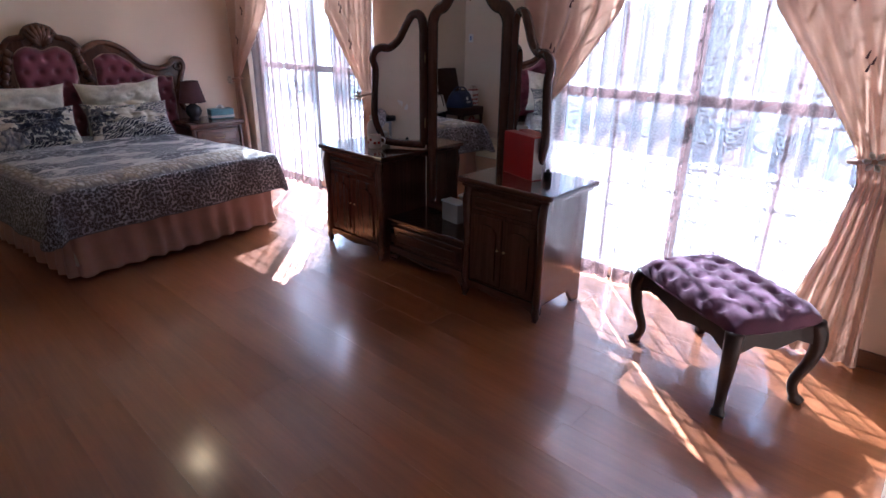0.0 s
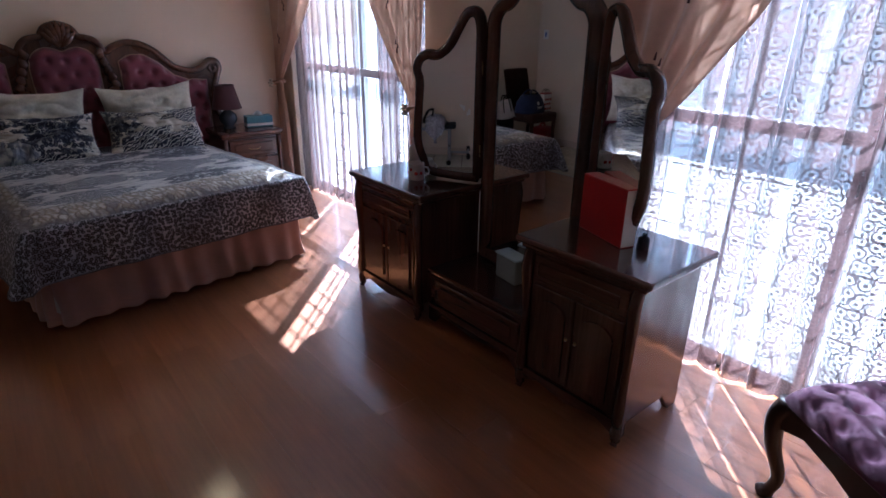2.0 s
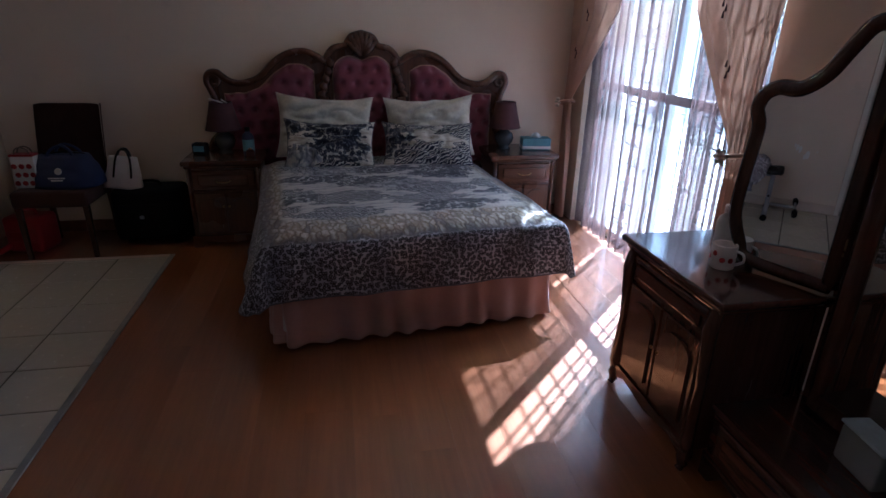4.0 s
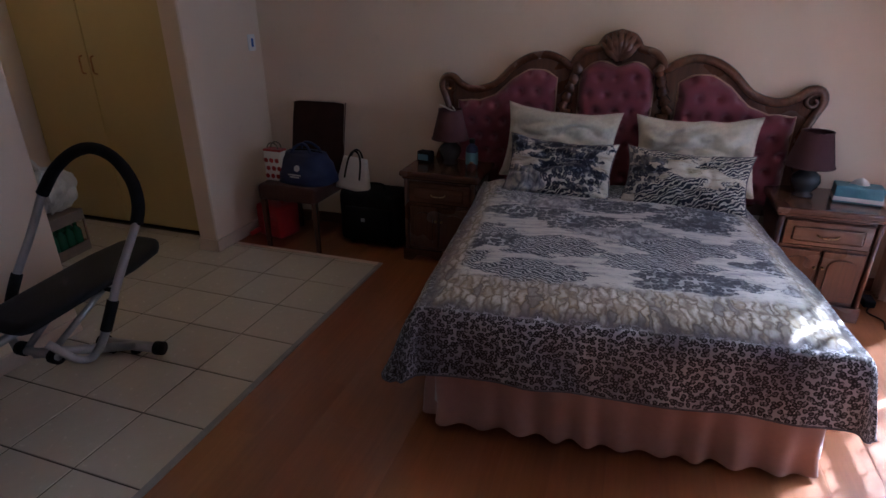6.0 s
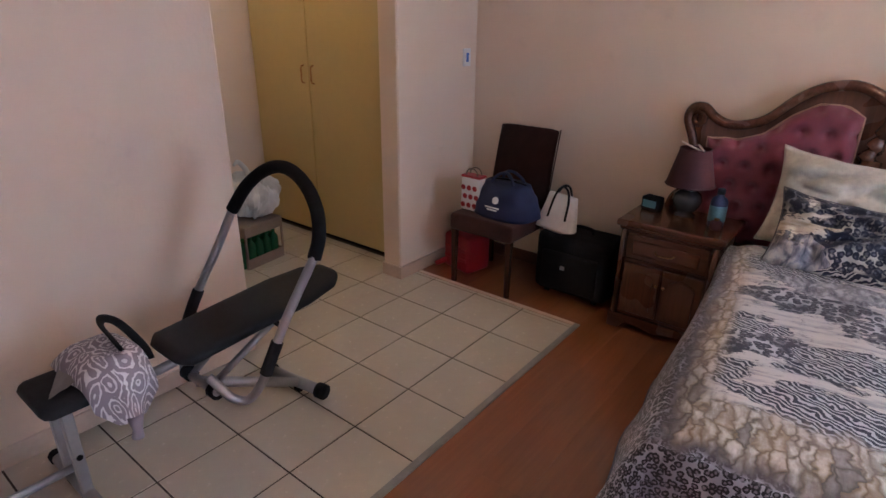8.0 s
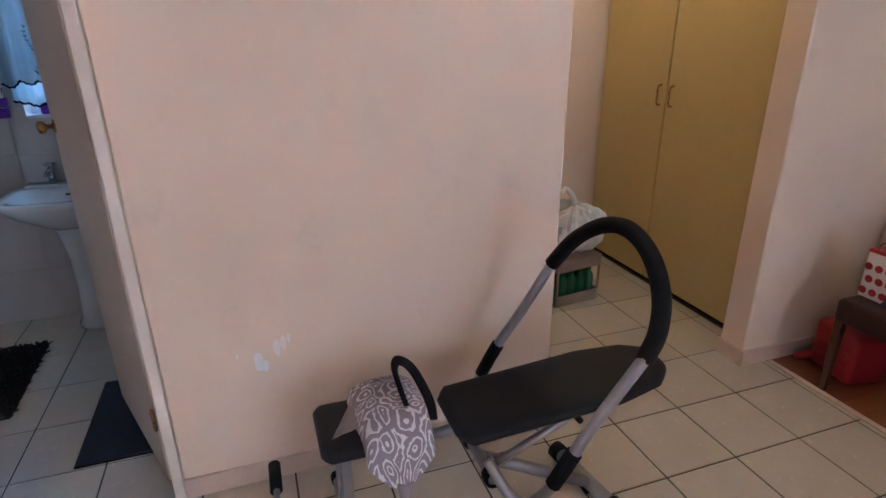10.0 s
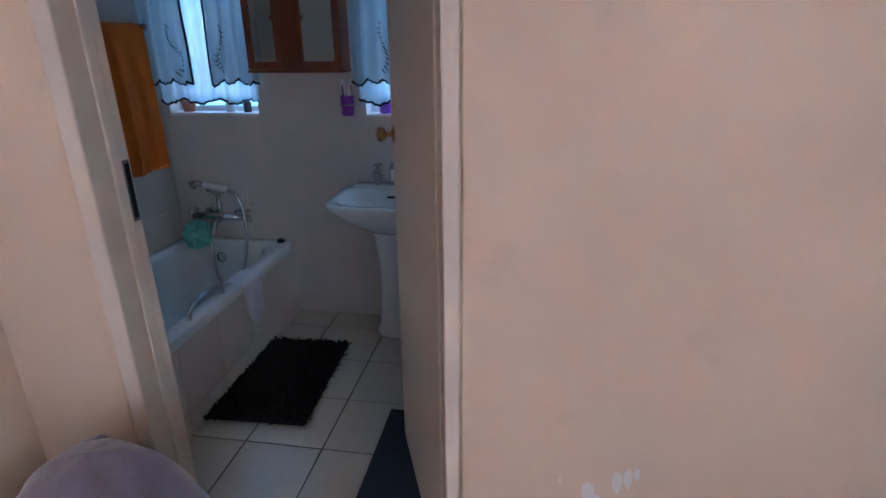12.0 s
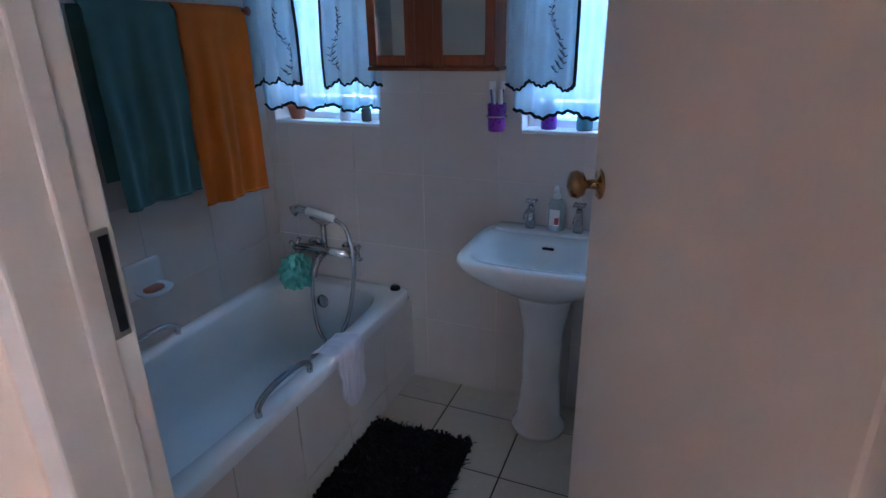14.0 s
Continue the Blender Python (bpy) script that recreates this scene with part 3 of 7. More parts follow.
def net_curtain(x0, x1, seed, folds):
    """A hanging lace panel with soft folds, just clear of the floor."""
    w = x1 - x0

    def f(u, v):
        z = 0.012 + 2.28 * v
        ph = u * folds * 2 * math.pi
        y = YN + 0.045 + 0.026 * math.sin(ph + 1.6 * wob(u * 3, v * 1.2, seed)) * (0.55 + 0.45 * (1 - v)) + 0.012 * wob(u * 9, v * 2, seed + 4)
        return (x0 + w * u + 0.016 * math.cos(ph) + 0.02 * wob(u * 2, v * 2, seed), y, z)
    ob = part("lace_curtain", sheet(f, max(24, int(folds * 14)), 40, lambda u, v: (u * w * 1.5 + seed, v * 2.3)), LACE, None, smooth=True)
    return tagged(ob, "sheer white lace net curtain with scroll pattern, coloured in backlit shade, hanging in folds", "curtain", "lace curtains")


for i, (a, b, n) in enumerate([(-5.02, -4.45, 5), (-4.42, -3.93, 4), (-3.66, -3.38, 3), (-3.36, -3.0, 3), (-1.58, -1.182, 4), (-1.176, -0.962, 2), (-0.957, -0.62, 3), (-0.615, -0.352, 2), (-0.347, -0.008, 3), (-0.003, 0.29, 3)]):
    net_curtain(a, b, 3.7 * i, n)


def drape(edge, outer, seed, folds, y0=YN - 0.07):
    """A tied-back drape: edge gives (z, x of the inner edge); outer gives (z, x of the outer edge)."""
    ez, ex = [p[0] for p in edge], [p[1] for p in edge]
    oz, ox = [p[0] for p in outer], [p[1] for p in outer]
    tie = 0.96
    root = thing("drape", "peach satin drape with embroidered sprigs, tied back beside the window", "curtain", group="tied-back drapes")

    def f(u, v):
        z = 0.015 + 2.37 * v
        xi, xo = float(np.interp(z, ez, ex)), float(np.interp(z, oz, ox))
        gather = 1 - 0.75 * math.exp(-((z - tie) / 0.16) ** 2)
        ph = u * folds * 2 * math.pi + wob(v * 3, seed) * 1.2
        amp = (0.026 * gather + 0.006) * (0.6 + 0.4 * v)
        return (xo + (xi - xo) * u, y0 - amp * math.sin(ph) - 0.018 * (1 - gather) + 0.012 * wob(u * 4, v * 5, seed), z)
    part("cloth", sheet(f, folds * 14, 64, lambda u, v: (u, v)), DRAPE, root, smooth=True)
    xi, xo = float(np.interp(tie, ez, ex)), float(np.interp(tie, oz, ox))
    c = (xi + xo) / 2
    r = abs(xi - xo) / 2 + 0.02
    ring = [(c + r * math.cos(a), y0 - 0.02 + 0.055 * math.sin(a), tie + 0.02 * math.cos(a)) for a in [2 * math.pi * k / 24 for k in range(25)]]
    part("tieback", tube(ring, 0.011, 8), DRAPE, root, "twisted satin tieback", True)
    for k in range(6):
        a = math.pi * k / 3
        bm = tube([(c + 0.012 * math.cos(a), y0 - 0.088, tie + 0.012 * math.sin(a)), (c + 0.030 * math.cos(a), y0 - 0.096, tie + 0.030 * math.sin(a)), (c + 0.042 * math.cos(a), y0 - 0.086, tie + 0.042 * math.sin(a))], [0.006, 0.012, 0.004], 8)
        part("rosette_petal", bm, CREAMCLOTH, root, "cream flower rosette petal", True)
    for k in range(4):
        z = 1.30 + 0.26 * k
        x = float(np.interp(z, oz, ox)) * 0.45 + float(np.interp(z, ez, ex)) * 0.55
        for dx, dz in ((0, 0), (0.014, 0.028), (-0.010, 0.05)):
            bm = tube([(x + dx, y0 - 0.052, z + dz), (x + dx + 0.008, y0 - 0.056, z + dz + 0.03)], [0.006, 0.002], 6)
            part("embroidered_leaf", bm, SHADE, root, "dark red embroidered leaf")
    return root


drape([(0, -5.02), (0.5, -5.04), (0.85, -5.07), (0.98, -5.06), (1.15, -4.93), (1.62, -4.45), (2.4, -4.20)], [(0, -5.17), (0.9, -5.16), (2.4, -5.17)], 1, 4)
drape([(0, -3.10), (0.5, -3.12), (0.85, -3.11), (1.0, -3.12), (1.2, -3.28), (1.6, -3.58), (2.4, -3.80)], [(0, -2.96), (0.9, -3.00), (2.4, -2.95)], 2, 4)
drape([(0, -1.40), (0.5, -1.44), (0.85, -1.46), (1.0, -1.42), (1.2, -1.25), (1.55, -1.00), (2.4, -0.75)], [(0, -1.64), (0.9, -1.58), (2.4, -1.64)], 3, 4)
drape([(0, -0.03), (0.2, 0.03), (0.6, 0.13), (0.85, 0.17), (0.98, 0.14), (1.2, -0.02), (1.55, -0.28), (2.4, -0.55)], [(0, 0.36), (0.6, 0.30), (0.95, 0.29), (1.2, 0.34), (2.4, 0.40)], 4, 5)

for x0, x1 in ((XW + 0.01, -2.90), (-1.72, 0.45)):
    rod = thing("curtain_rod", "dark wooden curtain rod above the window", "curtain rod", group="curtain rods")
    part("rod", tube([(x0, YN - 0.07, 2.40), (x1, YN - 0.07, 2.40)], 0.014, 12), DARKWOOD_X, rod, smooth=True)
    for x in (x0 + 0.06, x1 - 0.06):
        part("bracket", box(x - 0.01, x + 0.01, YN - 0.07, YN, 2.375, 2.425, 0.003), BRASS, rod)

# ---- skirtings, frames ----
bm = box(WIN_L[1], WIN_R[0], YN - 0.018, YN, 0, 0.085, 0.004)
box(WIN_R[1], XE, YN - 0.018, YN, 0, 0.085, 0.004, bm=bm)
structure("baseboard_north", bm, SKIRT_WOOD, "dark wooden skirting under the window wall", "skirting")
structure("baseboard_west", box(XW, XW + 0.018, YS, YN - 0.02, 0, 0.085, 0.004), SKIRT_WOOD, "dark wooden skirting behind the bed", "skirting")
structure("baseboard_south", box(-3.32, DOOR0, YS, YS + 0.012, 0, 0.085, 0.003), SKIRT_CREAM, "cream painted skirting with worn top edge", "skirting")
bm = box(XW + 0.02, -4.405, YS, YS + 0.015, 0, 0.085, 0.003)
box(-4.42, -4.405, YS - 0.15, YS, 0, 0.085, 0.003, bm=bm)
structure("baseboard_pier", bm, SKIRT_CREAM, "cream painted skirting round the wall pier", "skirting")
structure("baseboard_corner", box(-0.555, -0.54, YS - 0.088, -0.905, 0, 0.085, 0.003), SKIRT_CREAM, "cream painted skirting in the corner", "skirting")

fr = thing("door_frame", "cream painted metal door frame with strike plate", "door frame", pose(0, YS, 0), kind="structure")
part("jamb", box(DOOR0, DOOR0 + 0.036, -0.072, 0.014, 0, 2.04, 0.005, seg=2), CREAM, fr)
part("jamb", box(DOOR1 - 0.05, DOOR1, -0.243, -0.091, 0, 2.04, 0.005, seg=2), CREAM, fr)
part("stop", box(DOOR1 - 0.058, DOOR1 - 0.05, -0.203, -0.165, 0, 2.04, 0.004, seg=2), CREAM, fr)
part("head", box(DOOR0, DOOR1, -0.235, 0.0, 2.04, 2.09, 0.005), CREAM, fr)
part("strike_plate", box(DOOR1 - 0.054, DOOR1 - 0.050, -0.232, -0.187, 1.080, 1.248, 0.001), CHROME, fr, "worn chrome strike plate")
part("strike_hole", box(DOOR1 - 0.0552, DOOR1 - 0.0542, -0.228, -0.214, 1.090, 1.238), BLACK, fr, "dark latch opening")

bm = bmesh.new()
for cx, cz, s in ((-2.168, 0.505, 1.1), (-2.188, 0.485, 0.7), (-2.232, 0.55, 0.9), (-2.256, 0.565, 0.8), (-2.275, 0.58, 0.5), (-2.10, 0.54, 0.25)):
    vs = [bm.verts.new((cx + 0.014 * s * math.cos(a) * (1 + 0.5 * wob(cx * 9, a)), YS + 0.0012, cz + 0.035 * s * math.sin(a) * (1 + 0.5 * wob(cz * 7, a)))) for a in [2 * math.pi * k / 14 for k in range(14)]]
    bm.faces.new(vs)
structure("plaster_chips", bm, WHITE, "white chipped paint marks on the wall", "wall marks")

sw = thing("light_switch", "white wall switch plate with blue toggle", "switch", pose(-5.08, YS, 1.35))
part("plate", box(-0.04, 0.04, 0, 0.009, -0.055, 0.055, 0.004, seg=2), PLASTIC_W, sw)
part("toggle", box(-0.010, 0.012, 0.009, 0.016, -0.028, 0.028, 0.002), BLUEP, sw, "blue toggle")

# ---- built-in cupboard in the passage ----
cup = thing("built_in_cupboard", "cream melamine built-in cupboard with two tall closed doors", "cupboard", pose(-4.60, 0, 0))
part("carcass", box(-0.58, -0.022, -3.098, -1.562, 0.04, 2.50, 0.003), CUPBOARD, cup)
part("plinth", box(-0.55, -0.05, -3.09, -1.57, 0.0, 0.04), BLACK, cup, "dark recessed plinth")
for y0, y1, hy in ((-3.06, -2.425, -2.47), (-2.415, -1.70, -2.365)):
    d = part("door", box(-0.02, 0.0, y0, y1, 0.045, 2.48, 0.003), CUPBOARD, cup)
    part("handle", tube(smooth_path([(0.0, hy, 1.15), (0.024, hy, 1.16), (0.026, hy, 1.21), (0.024, hy, 1.26), (0.0, hy, 1.27)], 4), 0.006, 8), BRASS, d, "dark bronze bow handle", True)
part("filler_strip", box(-0.02, -0.004, -1.695, -1.565, 0.04, 2.5, 0.003), CUPBOARD, cup)

# ---- bed ----
BED_X0, BED_X1, BED_Y0, BED_Y1, BED_Z = -5.02, -3.305, 0.395, 1.865, 0.575
bed = thing("bed", "double bed with carved wooden headboard, maroon buttoned panels and pink valance", "bed", pose((BED_X0 + BED_X1) / 2, (BED_Y0 + BED_Y1) / 2, 0))
BL, BW = BED_X1 - BED_X0, BED_Y1 - BED_Y0
SKEW = Matrix.Translation((-BL / 2, 0, 0)) @ pose(0, 0, 0, 0, 0, 6.2) @ Matrix.Translation((BL / 2, 0, 0))    # the bed stands askew to its headboard
part("mattress", box(-BL / 2, BL / 2 - 0.025, -BW / 2 + 0.025, BW / 2 - 0.025, 0.33, BED_Z - 0.035, 0.06, seg=3, m=SKEW), MATTRESS, bed, "pale mattress under the spread", True)
part("base", box(-BL / 2 + 0.02, BL / 2 - 0.02, -BW / 2 + 0.02, BW / 2 - 0.02, 0.07, 0.33, 0.02, m=SKEW), MATTRESS, bed)
for sx in (-0.72, 0.72):
    for sy in (-0.55, 0.55):
        part("leg", tube([SKEW @ Vector((sx, sy, 0)), SKEW @ Vector((sx, sy, 0.07))], 0.025, 10), BLACK, bed)


def valance(u, v):
    """Gathered skirt round the foot and both sides."""
    run = [(-BL / 2, -BW / 2), (BL / 2, -BW / 2), (BL / 2, BW / 2), (-BL / 2, BW / 2)]
    total = 2 * BL + BW
    d = u * total
    if d < BL:
        x, y, nx, ny = -BL / 2 + d, -BW / 2, 0, -1
    elif d < BL + BW:
        x, y, nx, ny = BL / 2, -BW / 2 + d - BL, 1, 0
    else:
        x, y, nx, ny = BL / 2 - (d - BL - BW), BW / 2, 0, 1
    low = 1 - v
    ruff = (0.016 * math.sin(d * 46 + 5 * wob(d * 3) + 0.8 * v) + 0.020 * wob(d * 9, v * 2)) * (0.25 + 0.9 * low) + 0.02 * low
    for cy in (-1, 1):              # rounded corners at the foot
        ex, ey = x - (BL / 2 - 0.09), cy * y - (BW / 2 - 0.09)
        if ex > 0 and ey > 0:
            k = 0.09 / math.hypot(ex, ey)
            x, y = BL / 2 - 0.09 + ex * k, cy * (BW / 2 - 0.09 + ey * k)
            nx, ny = ex * k / 0.09, cy * ey * k / 0.09
    return SKEW @ Vector((x + nx * ruff, y + ny * ruff, 0.022 + 0.012 * wob(d * 6) * low + 0.33 * v))


part("valance", surface(valance, 420, 10), VALANCE, bed, "gathered dusty pink valance", True)
HB = Matrix.Translation((XW + 0.015 - (BED_X0 + BED_X1) / 2, 1.115 - (BED_Y0 + BED_Y1) / 2, 0)) @ pose(0, 0, 0, 0, 0, 90)
HALF = [(1.10, 0.50), (1.13, 0.60), (1.11, 0.68), (1.045, 0.76), (1.035, 0.90), (1.075, 1.03), (1.105, 1.11), (1.085, 1.165), (1.03, 1.172), (0.985, 1.135), (0.93, 1.105), (0.85, 1.100), (0.74, 1.14), (0.63, 1.245), (0.53, 1.305), (0.42, 1.322), (0.33, 1.292), (0.275, 1.258), (0.245, 1.305), (0.205, 1.345), (0.15, 1.360), (0.115, 1.368), (0.10, 1.395), (0.07, 1.43), (0.0, 1.452)]


def headboard_top(s):
    """Height of the headboard's outline at s from its middle."""
    pts = sorted((a, z) for a, z in HALF[6:])
    return float(np.interp(abs(s), [p[0] for p in pts], [p[1] for p in pts]))


outline = [(p.x, p.z) for p in smooth_path([(a, 0, z) for a, z in HALF], 4)]
outline = outline + [(-a, z) for a, z in outline[-2::-1]]
board = part("headboard", slab(outline + [(-1.06, 0.42), (1.06, 0.42)], -0.035, 0.0, m=HB), NIGHTWOOD_Z, bed, "carved red-brown headboard")
edge = [(a, -0.042, z - 0.006) for a, z in outline]
bm = tube(edge, 0.030, 8, flat=0.8)
bmesh.ops.transform(bm, matrix=HB, verts=bm.verts)
part("moulding", bm, NIGHTWOOD, board, "", True)
for sgn in (-1, 1):
    bm = bmesh.new()
    spiral = [(sgn * (1.055 + r * math.cos(a)), -0.050, 1.105 + r * math.sin(a)) for a, r in [(k * 0.4, 0.052 - 0.0022 * k) for k in range(20)]]
    tube(spiral, 0.014, 8, bm)
    bmesh.ops.transform(bm, matrix=HB, verts=bm.verts)
    part("scroll", bm, NIGHTWOOD, board, "", True)
    bm = bmesh.new()
    for k in range(5):
        z = 0.98 + 0.055 * k
        tube([(sgn * (0.285 - 0.012 * k), -0.04, z), (sgn * (0.31 - 0.02 * k), -0.068, z + 0.04), (sgn * (0.275 - 0.006 * k), -0.05, z + 0.085)], [0.024, 0.036, 0.014], 8, bm)
    tube([(sgn * 0.30, -0.045, 0.60), (sgn * 0.305, -0.06, 0.8), (sgn * 0.285, -0.055, 1.0)], [0.045, 0.055, 0.042], 8, bm)
    bmesh.ops.transform(bm, matrix=HB, verts=bm.verts)
    part("carved_leaf", bm, NIGHTWOOD, board, "", True)
    bm = tube([(sgn * 1.0, -0.017, 0), (sgn * 1.0, -0.017, 0.43)], 0.022, 8)
    bmesh.ops.transform(bm, matrix=HB, verts=bm.verts)
    part("leg", bm, NIGHTWOOD, bed)
for k in range(7):
    a = math.pi * (0.14 + 0.72 * k / 6)
    bm = tube([(0, -0.045, 1.29), (0.06 * math.cos(a), -0.080, 1.315 + 0.065 * math.sin(a)), (0.115 * math.cos(a), -0.062, 1.335 + 0.125 * math.sin(a))], [0.020, 0.030, 0.014], 8)
    bmesh.ops.transform(bm, matrix=HB, verts=bm.verts)
    part("crest_lobe", bm, NIGHTWOOD, board, "carved shell crest lobe", True)


PIPING = plain("pale_gold_cord", (0.42, 0.27, 0.20), 0.5, 0, 0.2, 30)


def tufted(s0, s1, z0, margin, cap, cols=0.105):
    """A padded panel with diamond buttoning, its top following the carved outline."""
    def f(u, v):
        s = s0 + (s1 - s0) * u
        e = min(u, 1 - u) * abs(s1 - s0)
        notch = 0.028 * math.exp(-(s / 0.045) ** 2) if s0 < 0 < s1 else 0.0
        top = min(headboard_top(s) - margin, cap) - 0.040 * math.exp(-(e / 0.045) ** 2) - notch
        z = z0 + (top - z0) * v
        a, b = s / cols, z / (cols * 0.95)
        dip = min(math.hypot(a - i - 0.5 * (j % 2), b - j) for i in (math.floor(a - 0.5), math.floor(a), math.floor(a) + 1) for j in (math.floor(b), math.floor(b) + 1))
        puff = 0.055 * min(1.0, (min(e, (top - z), z - z0 + 0.05) / 0.045 + 0.05)) ** 0.5
        return (s, -0.034 - puff + 0.030 * math.exp(-(dip / 0.22) ** 2), z)
    return f


for s0, s1, margin, cap in ((-0.215, 0.215, 0.085, 1.285), (-0.99, -0.355, 0.080, 1.225), (0.355, 0.99, 0.080, 1.225)):
    f = tufted(s0, s1, 0.50, margin, cap)
    bm = surface(f, 46 if s0 < 0 < s1 else 72, 60)
    bmesh.ops.transform(bm, matrix=HB, verts=bm.verts)
    pad = part("padded_panel", bm, VELVET, board, "maroon velvet buttoned panel", True)
    rim = [f(0, k / 12) for k in range(13)] + [f(k / 32, 1) for k in range(1, 33)] + [f(1, 1 - k / 12) for k in range(1, 13)]
    bm = tube([(a, -0.040, z) for a, _, z in rim], 0.006, 6)
    bmesh.ops.transform(bm, matrix=HB, verts=bm.verts)
    part("piping", bm, PIPING, board, "pale gold piping", True)

# bedspread: top, sides and foot hanging, corners falling in a cone
DROP = 0.305


def spread(u, v):
    p, q = (u - 0.5) * (BW + 2 * DROP), v * (BL - 0.05 + DROP) + 0.05
    hw, ll = BW / 2 + 0.012, BL + 0.012
    op, oq = max(0.0, abs(p) - hw), max(0.0, q - ll)
    side = 1 if p > 0 else -1
    o = math.hypot(op, oq)
    x, y = min(q, ll), max(-hw, min(hw, p))
    z = BED_Z + 0.006 * wob(p * 6, q * 6) + 0.012 * wob(p * 1.8, q * 1.8)
    if o > 0:
        dp, dq = op / o, oq / o
        corner = 2 * dp * dq
        d = op * dp + oq * dq
        run = o if corner > 0.01 else d
        run = min(run, DROP * (1 + 0.10 * corner))
        along = p if oq > op else q
        ripple = 0.5 + 0.5 * wob(along * 5.5, 2.0) + 0.35 * math.sin(along * 14)
        spill = 0.20 * op / o * min(1.0, max(0.0, (q - 0.5) / 0.7)) if side < 0 else 0.0
        out = 0.035 * (1 - math.exp(-run / 0.04)) + run * (0.05 + (0.04 if side > 0 else 0.08) * corner + spill) + 0.030 * ripple * (run / DROP) ** 1.3
        x += dq * out
        y += side * dp * out
        z -= run * (1 - 0.05 * corner) - 0.012
    soft = math.exp(-(max(0.0, min(hw - abs(p), ll - q)) / 0.06) ** 2) if o == 0 else math.exp(-o / 0.09)
    return (x - BL / 2, y, max(z - 0.028 * soft, 0.10))


HEM = plain("grey_spread_hem", (0.13, 0.12, 0.14), 0.8, 0, 0.3, 30)
bs = thing("bedspread", "animal-print bedspread in blue, black and cream with leopard border on bed", "bedspread", bed.matrix_world @ SKEW)
part("hem", tube([spread(0, k / 40) for k in range(20, 41)] + [spread(k / 60, 1) for k in range(1, 61)] + [spread(1, 1 - k / 40) for k in range(1, 21)], 0.004, 6), HEM, bs, "", True)
part("cloth", sheet(spread, 150, 140, lambda u, v: ((u - 0.5) * (BW + 2 * DROP), v * (BL - 0.05 + DROP) + 0.05)), SPREAD, bs, smooth=True)


def cushion(label, m, w, h, thick, mat, seed, group):
    root = thing("pillow", label, "pillow", m, group)

    def face(sgn):
        def f(u, v):
            a, b = 2 * u - 1, 2 * v - 1
            body = max(0.0, (1 - a ** 4) * (1 - b ** 4)) ** 0.55
            x = a * w / 2 * (1 - 0.075 * (1 - b * b) + 0.02 * abs(a * b) ** 3)
            z = b * h / 2 * (1 - (0.17 if b > 0 else 0.07) * (1 - abs(a) ** 2.6))
            crease = abs(wob(a * 1.6 + 2.2 * b + seed, 2.6 * b - 1.1 * a, seed)) ** 0.6
            t = sgn * thick / 2 * body * (1 + 0.25 * wob(a * 2.2 + seed, b * 2.2, sgn) - 0.62 * (0.55 - crease)) + 0.012 * wob(a * 5 + seed, b * 3)
            return (x, t, z + 0.014 * wob(a * 3, b * 3, seed) * (1 - abs(a)))
        return f
    bm = sheet(face(-1), 56, 40, lambda u, v: (u * w + seed, v * h + seed))
    part("front", bm, mat, root, "", True)
    part("back", sheet(face(1), 34, 26, lambda u, v: (u * w + seed, v * h)), mat, root, "", True)
    bm = tube([(face(1)(u, v)) for u, v in [(k / 20, 0) for k in range(21)] + [(1, k / 14) for k in range(1, 15)] + [(1 - k / 20, 1) for k in range(1, 21)] + [(0, 1 - k / 14) for k in range(1, 15)]], 0.004, 6)
    part("seam", bm, HEM if mat is CUSHION_PRINT else mat, root, "", True)
    return root


CR, AP = "cream satin pillow leaning against the headboard", "animal-print scatter pillow propped on the bed"
cushion(CR, pose(-4.99, 0.825, 0.80, -14, 3, 90), 0.68, 0.46, 0.17, CREAMCLOTH, 1.0, "cream pillows")
cushion(CR, pose(-4.99, 1.600, 0.795, -16, -2, 88), 0.66, 0.45, 0.17, CREAMCLOTH, 5.0, "cream pillows")
cushion(AP, pose(-4.80, 0.860, 0.70, -32, 3, 92), 0.63, 0.38, 0.16, CUSHION_PRINT, 2.0, "print pillows")
cushion(AP, pose(-4.79, 1.560, 0.695, -34, 1, 87), 0.66, 0.36, 0.16, CUSHION_PRINT, 8.0, "print pillows")

# ---- nightstands ----


def arch_panel(w, h, y0, y1, arch=0.03):
    pts = [(-w / 2, 0), (w / 2, 0), (w / 2, h - arch)] + [(w / 2 * math.cos(a), h - arch + arch * math.sin(a)) for a in [math.pi * k / 10 for k in range(1, 10)]] + [(-w / 2, h - arch)]
    return slab(pts, y0, y1)


def move(bm, x, y, z):
    bmesh.ops.translate(bm, vec=(x, y, z), verts=bm.verts)
    return bm


